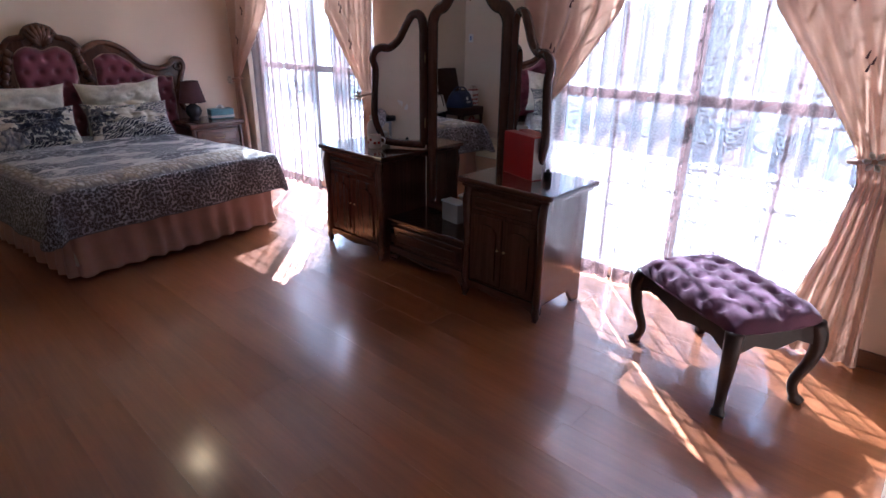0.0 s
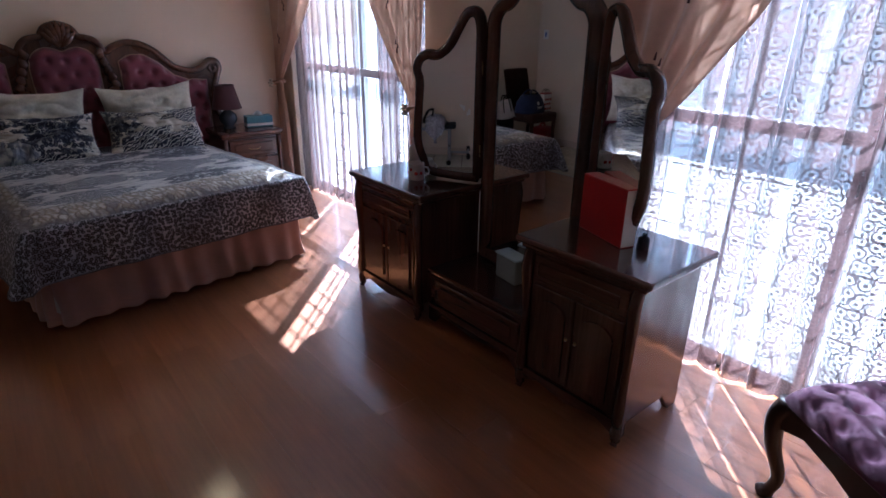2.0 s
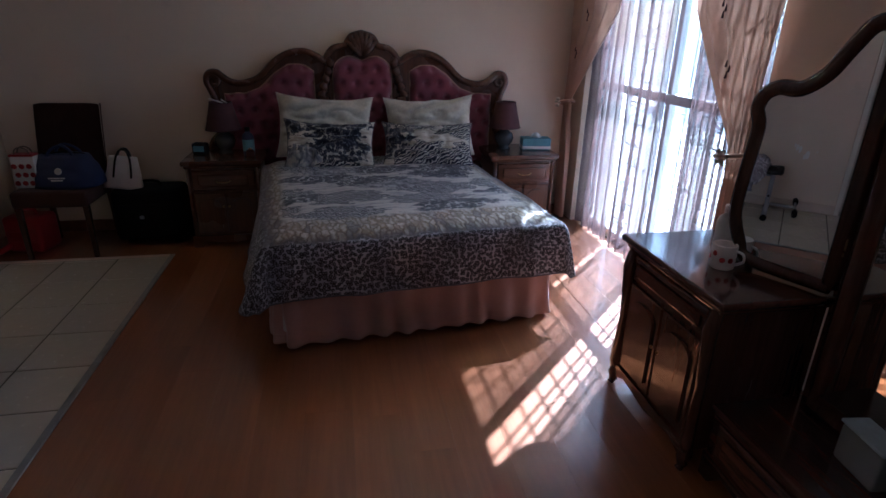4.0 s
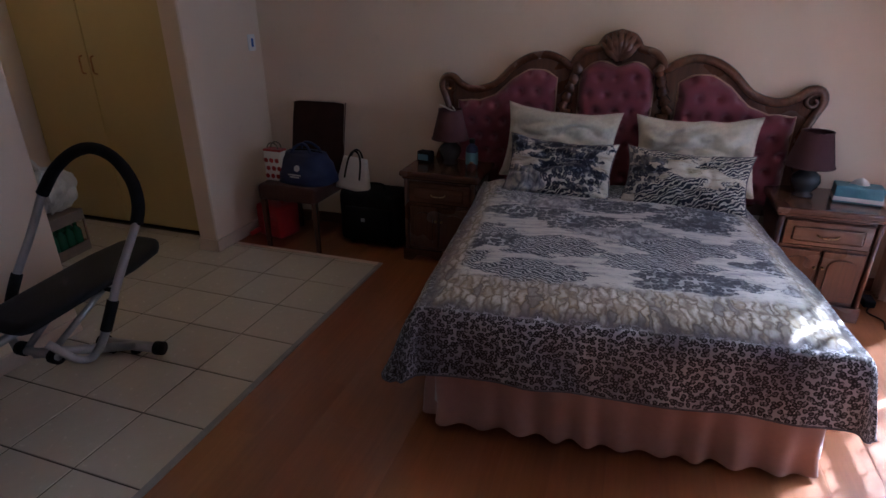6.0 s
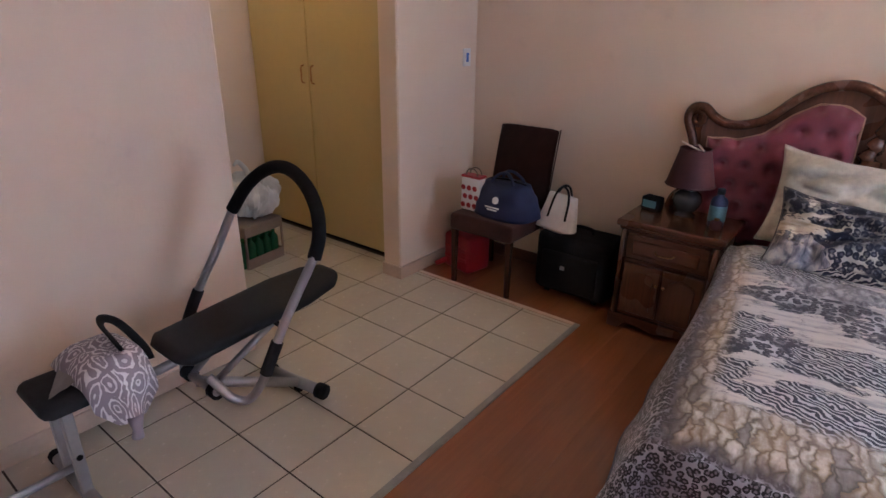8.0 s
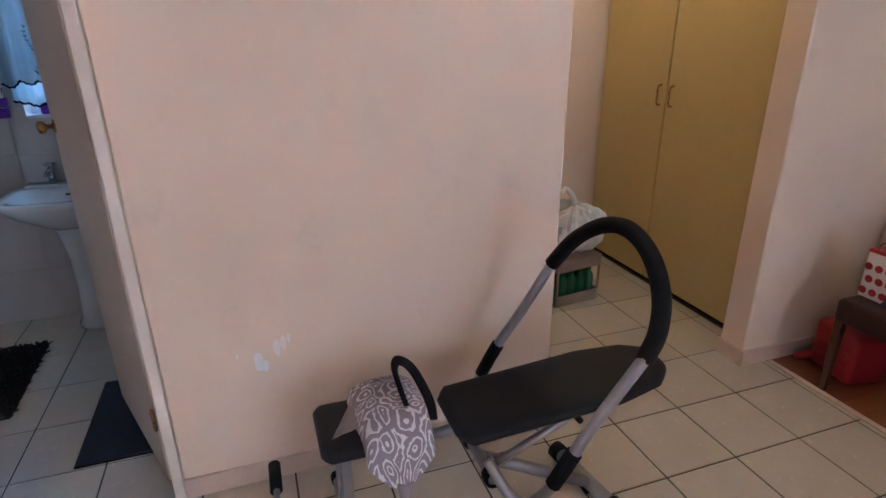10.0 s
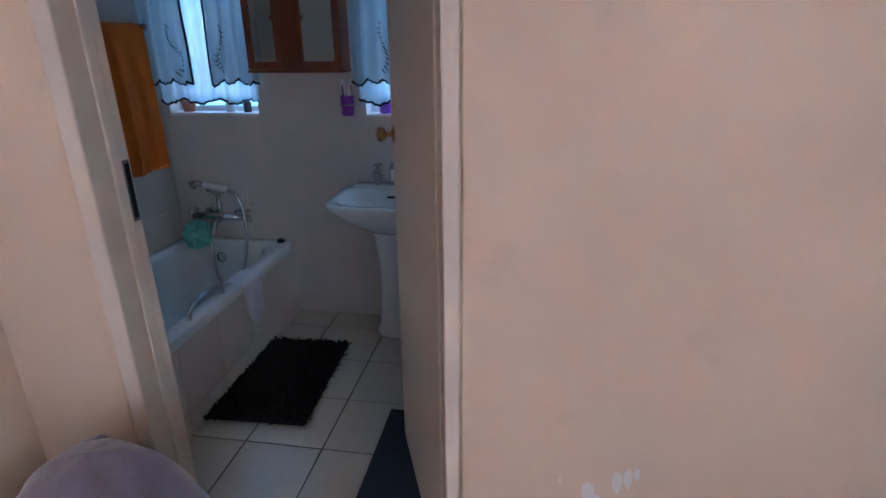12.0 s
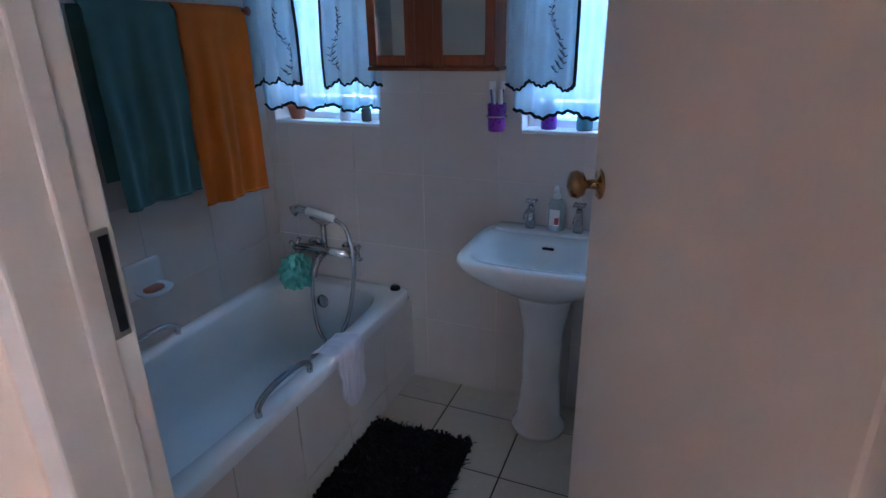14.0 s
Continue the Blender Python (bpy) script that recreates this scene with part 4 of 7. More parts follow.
def nightstand(m, label):
    """Front faces -y, 0.52 wide, 0.44 deep, 0.62 high."""
    n = thing("nightstand", label, "nightstand", m, "nightstands")
    part("body", box(-0.24, 0.24, -0.20, 0.22, 0.07, 0.585, 0.006), NIGHTWOOD_Z, n)
    part("top", box(-0.265, 0.265, -0.235, 0.225, 0.588, 0.622, 0.010, seg=3), NIGHTWOOD, n)
    part("cornice", box(-0.252, 0.252, -0.215, 0.222, 0.566, 0.588, 0.006), NIGHTWOOD, n)
    d = part("drawer", box(-0.205, 0.205, -0.220, -0.200, 0.415, 0.555, 0.006), NIGHTWOOD, n)
    part("raised_panel", box(-0.165, 0.165, -0.230, -0.220, 0.445, 0.525, 0.008, seg=2), NIGHTWOOD, d)
    part("handle", tube(smooth_path([(-0.05, -0.230, 0.487), (-0.03, -0.246, 0.477), (0.03, -0.246, 0.477), (0.05, -0.230, 0.487)], 4), 0.004, 6), BRASS, d, "aged brass drawer pull", True)
    for sx in (-0.105, 0.105):
        c = part("door", box(sx - 0.100, sx + 0.100, -0.218, -0.200, 0.105, 0.395, 0.005), NIGHTWOOD_Z, n)
        part("raised_panel", move(arch_panel(0.13, 0.21, -0.228, -0.218, 0.04), sx, 0, 0.145), NIGHTWOOD_Z, c)
        part("knob", lathe([(0.003, 0), (0.009, 0.006), (0.009, 0.012), (0.004, 0.016)], 10, at=(sx * 0.18, -0.222, 0.29)), BRASS, c, "", True)
    part("plinth", slab([(-0.25, 0.0), (-0.19, 0.0), (-0.15, 0.045), (-0.05, 0.035), (0.0, 0.022), (0.05, 0.035), (0.15, 0.045), (0.19, 0.0), (0.25, 0.0), (0.25, 0.085), (-0.25, 0.085)], -0.222, -0.200), NIGHTWOOD, n, "scalloped plinth")
    for sx in (-0.235, 0.235):
        part("foot", box(sx - 0.015, sx + 0.015, 0.16, 0.22, 0.0, 0.07, 0.004), NIGHTWOOD, n)
        part("pilaster", tube([(sx * 0.96, -0.205, 0.085), (sx * 0.96, -0.212, 0.3), (sx * 0.96, -0.205, 0.565)], [0.016, 0.012, 0.016], 8), NIGHTWOOD_Z, n, "", True)
    return n


nightstand(pose(-4.94, 0.125, 0, 0, 0, 90), "red-brown wooden nightstand with one drawer beside the bed")
nightstand(pose(-4.94, 2.285, 0, 0, 0, 90), "sunlit red-brown wooden nightstand with carved drawer and arched doors")


def bedside_lamp(m, label):
    l = thing("bedside_lamp", label, "lamp", m, "bedside lamps")
    part("base", lathe([(0.05, 0), (0.055, 0.01), (0.035, 0.02), (0.062, 0.05), (0.075, 0.085), (0.066, 0.12), (0.03, 0.148), (0.014, 0.16), (0.012, 0.19)], 24), LAMPBASE, l, "round smoky ball base", True)
    bm = surface(lambda u, v: ((0.120 - 0.045 * v) * math.cos(2 * math.pi * u), (0.120 - 0.045 * v) * math.sin(2 * math.pi * u), 0.170 + 0.185 * v), 32, 5, close_u=True)
    part("shade", bm, SHADE, l, "dark maroon cloth shade", True)
    for r, z in ((0.121, 0.170), (0.076, 0.355)):
        part("shade_rim", tube([(r * math.cos(a), r * math.sin(a), z) for a in [2 * math.pi * k / 24 for k in range(25)]], 0.004, 6), SHADE, l, "", True)
    return l


bedside_lamp(pose(-4.99, 0.115, 0.622), "bedside lamp with dark maroon shade and pens on top")
bedside_lamp(pose(-4.97, 2.185, 0.622), "bedside lamp with dark maroon cone shade on nightstand")
for dx, dy, rot in ((0.0, -0.02, 70), (0.015, 0.03, 28)):
    p = thing("pen", "white pen lying across the lamp shade", "pen", pose(-4.99 + dx, 0.115 + dy, 0.984, 0, rot * 0.2, rot), "pens")
    part("barrel", tube([(-0.065, 0, 0), (0.055, 0, 0)], 0.0045, 8), WHITE, p, "", True)
    part("tip", tube([(0.055, 0, 0), (0.068, 0, 0)], [0.0045, 0.001], 8), BLACK, p, "", True)


def bottle(name, m, r, h, mat, cap, label, category="bottle", group="", band=None):
    b = thing(name, label, category, m, group)
    part("body", lathe([(r * 0.92, 0), (r, 0.006), (r, h * 0.66), (r * 0.85, h * 0.75), (r * 0.42, h * 0.82), (r * 0.40, h * 0.88)], 18), mat, b, "", True)
    part("cap", lathe([(r * 0.46, h * 0.87), (r * 0.46, h), (r * 0.40, h * 1.01)], 14), cap, b, "", True)
    if band:
        part("label", lathe([(r * 1.012, h * 0.15), (r * 1.02, h * 0.16), (r * 1.02, h * 0.56), (r * 1.012, h * 0.57)], 18), band, b, "", True)
    return b


bottle("bottle", pose(-4.92, 0.285, 0.622), 0.040, 0.19, NAVY, BLACK, "dark blue bottle with printed band on nightstand", group="", band=TEALCARD)
bottle("jar", pose(-4.86, 0.30, 0.622), 0.028, 0.055, SHADE, BRASS, "small dark maroon jar with brass lid on nightstand", "jar")
cl = thing("alarm_clock", "dark boxy alarm clock on the nightstand", "clock", pose(-4.98, -0.055, 0.622, 0, 0, 80))
part("case", box(-0.05, 0.05, -0.035, 0.035, 0, 0.075, 0.010, seg=2), BLACK, cl)
part("face", box(-0.038, 0.038, -0.039, -0.035, 0.018, 0.058, 0.002), TEALCARD, cl, "teal clock face")

tb = thing("tissue_box", "teal and white tissue box on the nightstand", "tissue box", pose(-4.93, 2.43, 0.622, 0, 0, 82))
part("carton", box(-0.11, 0.11, -0.058, 0.058, 0, 0.092, 0.004), TEALCARD, tb)
part("print_band", box(-0.112, 0.112, -0.060, 0.060, 0.012, 0.034), WHITE, tb, "white printed band")
bm = surface(lambda u, v: (0.05 * (2 * u - 1), 0.018 * math.sin(7 * u) * (1 - v), 0.088 + 0.045 * v * (1 - (2 * u - 1) ** 2) + 0.01 * wob(u * 4, v * 3)), 16, 6)
part("tissue", bm, WHITE, tb, "white tissue", True)

# ---- dressing table ----
dt = thing("dressing_table", "dark mahogany dressing table with two cabinets and triple mirror", "dressing table", pose(0, 2.10, 0))


def dresser_cabinet(x0, x1):
    c = part("cabinet", box(x0 + 0.012, x1 - 0.012, 0.015, 0.42, 0.085, 0.655, 0.006), DARKWOOD, dt)
    w, xm = x1 - x0, (x0 + x1) / 2
    part("top", box(x0 - 0.035, x1 + 0.035, -0.025, 0.445, 0.672, 0.702, 0.011, seg=3), DARKWOOD_X, c, "polished mahogany top")
    part("cornice", box(x0 - 0.012, x1 + 0.012, -0.006, 0.43, 0.650, 0.672, 0.007, seg=2), DARKWOOD_X, c)
    d = part("drawer", box(x0 + 0.055, x1 - 0.055, 0.002, 0.016, 0.53, 0.635, 0.005), DARKWOOD_X, c)
    part("moulding", box(x0 + 0.085, x1 - 0.085, -0.007, 0.002, 0.555, 0.610, 0.006, seg=2), DARKWOOD_X, d)
    half = (w - 0.12) / 2
    for sx in (-1, 1):
        cx = xm + sx * (half / 2 + 0.003)
        e = part("door", box(cx - half / 2, cx + half / 2, 0.002, 0.016, 0.115, 0.51, 0.005), DARKWOOD, c)
        part("raised_panel", move(arch_panel(half - 0.065, 0.31, -0.008, 0.002, 0.05), cx, 0, 0.155), DARKWOOD, e)
        part("knob", lathe([(0.004, 0), (0.008, 0.006), (0.004, 0.013)], 10, at=(xm + sx * 0.022, -0.004, 0.33)), BRASS, e, "", True)
        xe = x0 + 0.025 if sx < 0 else x1 - 0.025
        part("corner_post", tube([(xe, 0.018, 0.05), (xe, 0.002, 0.12), (xe, 0.010, 0.35), (xe, 0.000, 0.58), (xe, 0.014, 0.65)], [0.020, 0.026, 0.018, 0.026, 0.022], 10), DARKWOOD, c, "", True)
    part("apron", slab([(x0, 0.05), (x0 + 0.05, 0.045), (x0 + 0.12, 0.075), (xm, 0.050), (x1 - 0.12, 0.075), (x1 - 0.05, 0.045), (x1, 0.05), (x1, 0.105), (x0, 0.105)], -0.004, 0.016), DARKWOOD_X, c, "scalloped apron")
    for xs in (x0 + 0.025, x1 - 0.025):
        part("foot", tube(smooth_path([(xs, 0.015, 0.085), (xs, 0.0, 0.05), (xs, 0.004, 0.02), (xs, -0.006, 0.0)], 3), [0.024] * 4 + [0.020] * 3 + [0.013] * 2 + [0.017], 8), DARKWOOD, c, "", True)
        part("back_foot", slab([(0.36, 0.0), (0.42, 0.0), (0.42, 0.09), (0.30, 0.09), (0.33, 0.04)], xs - 0.012, xs + 0.012, m=Matrix(((0, 1, 0, 0), (1, 0, 0, 0), (0, 0, 1, 0), (0, 0, 0, 1)))), DARKWOOD, c)


dresser_cabinet(-2.77, -2.17)
dresser_cabinet(-1.475, -0.935)
low = part("low_unit", box(-2.17, -1.475, 0.07, 0.42, 0.075, 0.275, 0.005), DARKWOOD_X, dt)
part("shelf_top", box(-2.168, -1.477, 0.045, 0.42, 0.276, 0.302, 0.007, seg=2), DARKWOOD_X, low)
dd = part("drawer", box(-2.12, -1.525, 0.052, 0.070, 0.115, 0.25, 0.005), DARKWOOD_X, low)
part("moulding", box(-2.08, -1.565, 0.043, 0.052, 0.145, 0.22, 0.006, seg=2), DARKWOOD_X, dd)
part("apron", slab([(-2.17, 0.0), (-2.12, 0.0), (-2.06, 0.06), (-1.82, 0.035), (-1.59, 0.06), (-1.525, 0.0), (-1.475, 0.0), (-1.475, 0.10), (-2.17, 0.10)], 0.058, 0.072), DARKWOOD_X, low)
part("back_panel", box(-2.17, -1.475, 0.405, 0.425, 0.10, 0.72, 0.004), DARKWOOD_X, dt)


def mirror_panel(name, m, frame_pts, thick, label):
    """A framed mirror: frame_pts is the middle line of its frame in (x, z)."""
    g = part(name, slab(frame_pts, -0.006, 0.0, m=m), MIRROR, dt, label)
    back = slab([(x * 1.0, z) for x, z in frame_pts], 0.004, 0.022, m=m)
    part("backing", back, DARKWOOD, g)
    loop = [(x, 0.002, z) for x, z in frame_pts] + [(frame_pts[0][0], 0.002, frame_pts[0][1])]
    bm = tube(loop, thick, 10, flat=0.8)
    bmesh.ops.transform(bm, matrix=m, verts=bm.verts)
    part("frame", bm, DARKWOOD, g, "carved dark mirror frame", True)
    return g


def rounded(pts, n=5):
    return [(p.x, p.z) for p in smooth_path([(x, 0, z) for x, z in pts], n)]


side = rounded([(0.292, 0.33), (0.292, 0.7), (0.292, 1.1), (0.290, 1.42), (0.285, 1.50), (0.245, 1.555), (0.195, 1.575), (0.160, 1.62), (0.150, 1.70), (0.115, 1.79), (0.05, 1.85), (0.0, 1.86)])
mirror_panel("mirror_centre", pose(-1.79, 0.375, 0), side + [(-x, z) for x, z in side[-2::-1]], 0.043, "tall centre mirror in carved frame")
bm = bmesh.new()
for k in range(5):
    a = math.pi * (0.1 + 0.8 * k / 4)
    tube([(0, -0.02, 1.86), (0.05 * math.cos(a), -0.04, 1.88 + 0.06 * math.sin(a)), (0.08 * math.cos(a), -0.03, 1.89 + 0.12 * math.sin(a))], [0.02, 0.024, 0.01], 8, bm)
bmesh.ops.transform(bm, matrix=pose(-1.79, 0.375, 0), verts=bm.verts)
part("crest", bm, DARKWOOD, dt, "carved crest over the mirror", True)
for sgn in (-1, 1):
    wing = rounded([(0.02, 0.735), (0.02, 1.0), (0.02, 1.30), (0.022, 1.46), (0.045, 1.525), (0.095, 1.525), (0.140, 1.46), (0.185, 1.385), (0.250, 1.335), (0.310, 1.335), (0.355, 1.31), (0.372, 1.26), (0.355, 1.20), (0.365, 1.05), (0.370, 0.90), (0.335, 0.80), (0.300, 0.745), (0.16, 0.735), (0.04, 0.735)], 4)
    wing = [(sgn * x, z) for x, z in wing]
    mirror_panel("mirror_wing", pose(-1.79 + sgn * 0.335, 0.365, 0, 0, 0, -24 * sgn), wing, 0.030, "hinged side mirror in curved frame")
    for z in (0.85, 1.25):
        part("hinge", tube([(-1.79 + sgn * 0.34, 0.352, z), (-1.79 + sgn * 0.34, 0.352, z + 0.06)], 0.008, 8), BRASS, dt, "brass hinge", True)
part("ribbon", tube(smooth_path([(-1.83, 0.33, 1.80), (-1.80, 0.325, 1.74), (-1.77, 0.325, 1.69), (-1.82, 0.328, 1.60)], 5), 0.006, 6), BRASS, dt, "gold ribbon hanging on the mirror", True)

# things on the dressing table
gb = thing("gift_box", "glossy red card gift box standing on the dressing table", "box", pose(-1.255, 2.335, 0.702, 0, 0, -18))
part("carton", box(-0.145, 0.120, -0.034, 0.034, 0, 0.228, 0.003), RED, gb)
part("side_panel", box(0.1205, 0.123, -0.031, 0.031, 0.005, 0.223), WHITE, gb, "white side of the box")
bottle("perfume_bottle", pose(-1.098, 2.335, 0.702), 0.022, 0.060, BLACK, BLACK, "black perfume bottle beside the red box")
bottle("lotion_bottle", pose(-2.55, 2.36, 0.702), 0.036, 0.19, PLASTIC_W, WHITE, "pale lotion bottle on the dressing table", group="bottles on the dressing table")
bottle("lotion_bottle", pose(-2.46, 2.40, 0.702), 0.030, 0.16, CREAMCLOTH, WHITE, "cream lotion bottle on the dressing table", group="bottles on the dressing table")
mug = thing("mug", "white mug with pink and dark print on dressing table", "mug", pose(-2.42, 2.27, 0.702, 0, 0, 30))
part("cup", lathe([(0.038, 0), (0.042, 0.004), (0.043, 0.085), (0.040, 0.09), (0.037, 0.086), (0.036, 0.012), (0.002, 0.010)], 22), WHITE, mug, "", True)
part("handle", tube(smooth_path([(0.042, 0, 0.072), (0.066, 0, 0.066), (0.070, 0, 0.04), (0.043, 0, 0.02)], 4), 0.005, 6), WHITE, mug, "", True)
for a in (-150, -110, -70, -30):
    part("print", move(lathe([(0.009, 0), (0.012, 0.008), (0.009, 0.018)], 8), 0.036 * math.cos(radians(a)), 0.036 * math.sin(radians(a)), 0.03 + 0.02 * (a % 60 == 10)), REDPLASTIC if a % 80 else SHADE, mug)
cont = thing("plastic_container", "clear plastic container with blue lid on the low shelf", "container", pose(-1.80, 2.385, 0.302, 0, 0, -8) @ Matrix.Diagonal((0.82, 0.8, 0.86, 1)))
part("tub", box(-0.095, 0.095, -0.05, 0.05, 0.0, 0.145, 0.012, seg=2), CLEARPLASTIC, cont, "", True)
part("lid", box(-0.100, 0.100, -0.055, 0.055, 0.145, 0.158, 0.004), plain("pale_blue_lid", (0.42, 0.55, 0.62), 0.35), cont, "pale blue lid")
part("contents", box(-0.085, 0.085, -0.044, 0.044, 0.004, 0.125, 0.01), WHITE, cont, "white tissue inside")

# ---- stool ----
st = thing("dressing_stool", "purple velvet buttoned stool with dark carved cabriole legs", "stool", pose(-0.140, 2.30, 0, 0, 0, -32.5))
SW, SD = 0.66, 0.44


def stool_seat(u, v):
    a, b = 2 * u - 1, 2 * v - 1
    r = max(0.0, (1 - a ** 6) * (1 - b ** 6))
    x, y = a * SW / 2, b * SD / 2
    ga, gb_ = x / 0.105, y / 0.10
    dip = min(math.hypot(ga - i - 0.5 * (j % 2), gb_ - j) for i in range(math.floor(ga) - 1, math.floor(ga) + 2) for j in (math.floor(gb_), math.floor(gb_) + 1))
    return (x * (1 - 0.05 * b * b * a * a), y * (1 - 0.05 * a * a), 0.375 + 0.085 * r ** 0.35 - 0.030 * math.exp(-(dip / 0.22) ** 2) * min(1, r * 1.6))


bm = surface(stool_seat, 84, 60)
part("seat", bm, STOOL_VELVET, st, "purple velvet deep-buttoned seat", True)
bm = bmesh.new()
for i in range(-4, 5):
    for j in range(-2, 3):
        x, y = (i + 0.5 * (j % 2)) * 0.105, j * 0.10
        if abs(x) < SW / 2 - 0.05 and abs(y) < SD / 2 - 0.03:
            z = stool_seat(x / SW + 0.5, y / SD + 0.5)[2]
            b = part("button", lathe([(0.011, z - 0.004), (0.009, z + 0.003), (0.003, z + 0.006)], 8, at=(x, y, 0)), STOOL_VELVET, st, "", True)
bm.free()
part("seat_base", box(-SW / 2 + 0.02, SW / 2 - 0.02, -SD / 2 + 0.02, SD / 2 - 0.02, 0.335, 0.385, 0.012, seg=2), STOOL_VELVET, st)
rim = [(SW / 2 * 0.985 * max(-1, min(1, 1.12 * math.cos(a))), SD / 2 * 0.985 * max(-1, min(1, 1.12 * math.sin(a))), 0.376) for a in [2 * math.pi * k / 64 for k in range(65)]]
part("piping", tube(rim, 0.005, 6), STOOL_VELVET, st, "purple piping cord", True)
for y0, s in ((-SD / 2 + 0.012, 1), (SD / 2 - 0.034, 1)):
    part("apron", slab([(-0.29, 0.37), (-0.29, 0.28), (-0.20, 0.315), (-0.08, 0.30), (0, 0.275), (0.08, 0.30), (0.20, 0.315), (0.29, 0.28), (0.29, 0.37)], y0, y0 + 0.022), STOOLWOOD, st, "scalloped apron")
for x0 in (-SW / 2 + 0.012, SW / 2 - 0.034):
    part("apron", slab([(-0.19, 0.37), (-0.19, 0.28), (-0.10, 0.315), (0, 0.285), (0.10, 0.315), (0.19, 0.28), (0.19, 0.37)], x0, x0 + 0.022, m=Matrix(((0, 1, 0, 0), (1, 0, 0, 0), (0, 0, 1, 0), (0, 0, 0, 1)))), STOOLWOOD, st)
for sx in (-1, 1):
    for sy in (-1, 1):
        x, y = sx * (SW / 2 - 0.03), sy * (SD / 2 - 0.03)
        path = smooth_path([(x, y, 0.375), (x + sx * 0.018, y + sy * 0.018, 0.30), (x + sx * 0.010, y + sy * 0.010, 0.20), (x - sx * 0.016, y - sy * 0.016, 0.09), (x - sx * 0.006, y - sy * 0.006, 0.025), (x + sx * 0.010, y + sy * 0.010, 0.0)], 5)
        rad = [0.036 - 0.016 * min(1.0, k / 16) + (0.007 if k > 20 else 0) for k in range(len(path))]
        part("leg", tube(path, rad, 10), STOOLWOOD, st, "dark carved cabriole leg", True)

# ---- chair with bags, suitcase, can ----
ch = thing("upholstered_chair", "dark brown suede upholstered dining chair against the wall", "chair", pose(-4.60, -0.925, 0))
part("seat", box(-0.46, 0.01, -0.225, 0.225, 0.36, 0.47, 0.022, seg=3), BROWNSUEDE, ch, "", True)


def chair_back(u, v):
    a = 2 * u - 1
    z = 0.40 + 0.56 * v
    return (-0.405 - 0.115 * v ** 1.2 + 0.014 * (1 - a * a), 0.215 * a * (1 - 0.04 * v), z - 0.012 * abs(a) ** 6 * (v > 0.9))


bm = surface(chair_back, 18, 22)
bmesh.ops.solidify(bm, geom=bm.faces[:], thickness=-0.05)
part("backrest", bm, BROWNSUEDE, ch, "", True)
part("seam", tube([(-0.40 - 0.115 * (k / 10) ** 1.2, 0.219, 0.40 + 0.056 * k) for k in range(11)], 0.004, 6), BROWNSUEDE, ch, "", True)
for x, y in ((-0.02, -0.20), (-0.02, 0.20), (-0.43, -0.20), (-0.43, 0.20)):
    part("leg", tube([(x, y, 0.37), (x - (0.02 if x < -0.2 else 0), y, 0.0)], [0.024, 0.017], 4), DARKWOOD, ch, "tapered dark wooden leg")

nb = thing("holdall", "navy blue nylon holdall with white badge on the chair", "bag", pose(-4.79, -0.862, 0.470, 0, 0, 86))


def holdall(u, v):
    a, b = 2 * math.pi * u, v
    w = 0.205 * (1 - 0.28 * b ** 2)
    d = 0.150 * (1 - 0.45 * b ** 1.5)
    k = 0.75
    x = w * math.copysign(abs(math.cos(a)) ** k, math.cos(a))
    y = d * math.copysign(abs(math.sin(a)) ** k, math.sin(a))
    return (x + 0.012 * wob(u * 9, v * 4), y + 0.014 * wob(u * 8, v * 4, 3), 0.20 * b + 0.016 * wob(u * 6, v, 5) * b)


bm = surface(holdall, 40, 12, close_u=True)
bm.verts.ensure_lookup_table()
bm.faces.new(bm.verts[:40][::-1]), bm.faces.new(bm.verts[-40:])
part("body", bm, NAVY, nb, "", True)
part("zip", tube([(-0.13, 0, 0.205), (0, 0.01, 0.214), (0.13, 0, 0.204)], 0.006, 6), BLACK, nb, "", True)
for y in (-0.05, 0.05):
    part("strap", tube(smooth_path([(-0.09, y * 1.7, 0.13), (-0.07, y, 0.22), (0.0, y * 0.6, 0.262), (0.07, y, 0.22), (0.09, y * 1.7, 0.13)], 5), 0.010, 6), NAVY, nb, "", True)
q = part("badge", lathe([(0.022, 0.0), (0.022, 0.004), (0.018, 0.006)], 14, at=(0, 0, 0)), WHITE, nb, "round cream badge")
q.matrix_basis = pose(0.01, -0.131, 0.115, 72, 0, 0)
for i, (w, z) in enumerate(((0.10, 0.075), (0.07, 0.060))):
    part("lettering", box(-w / 2, w / 2, -0.155, -0.150, z - 0.004, z + 0.004), WHITE, nb, "pale line of lettering")

sb = thing("shopping_bag", "red and white patterned paper shopping bag on the chair", "bag", pose(-4.735, -1.075, 0.470, 0, 0, 88) @ Matrix.Diagonal((1.15, 1, 1.1, 1)))
part("bag", box(-0.060, 0.060, -0.036, 0.036, 0.0, 0.195, 0.004), WHITE, sb)
part("rim", box(-0.062, 0.062, -0.038, 0.038, 0.186, 0.200, 0.003), REDPLASTIC, sb, "red rim")
for k in range(9):
    x, z = -0.045 + 0.038 * (k % 3) + 0.012 * (k // 3 % 2), 0.03 + 0.05 * (k // 3)
    q = part("print", lathe([(0.013, 0), (0.016, 0.0015), (0.010, 0.003)], 7, at=(0, 0, 0)), REDPLASTIC, sb)
    q.matrix_basis = pose(x, -0.0362, z, 90, 0, 0)
for y in (-0.02, 0.02):
    part("handle", tube(smooth_path([(-0.04, y, 0.19), (-0.03, y, 0.225), (0.0, y, 0.238), (0.03, y, 0.225), (0.04, y, 0.19)], 4), 0.004, 6), CARDBOARD, sb, "", True)

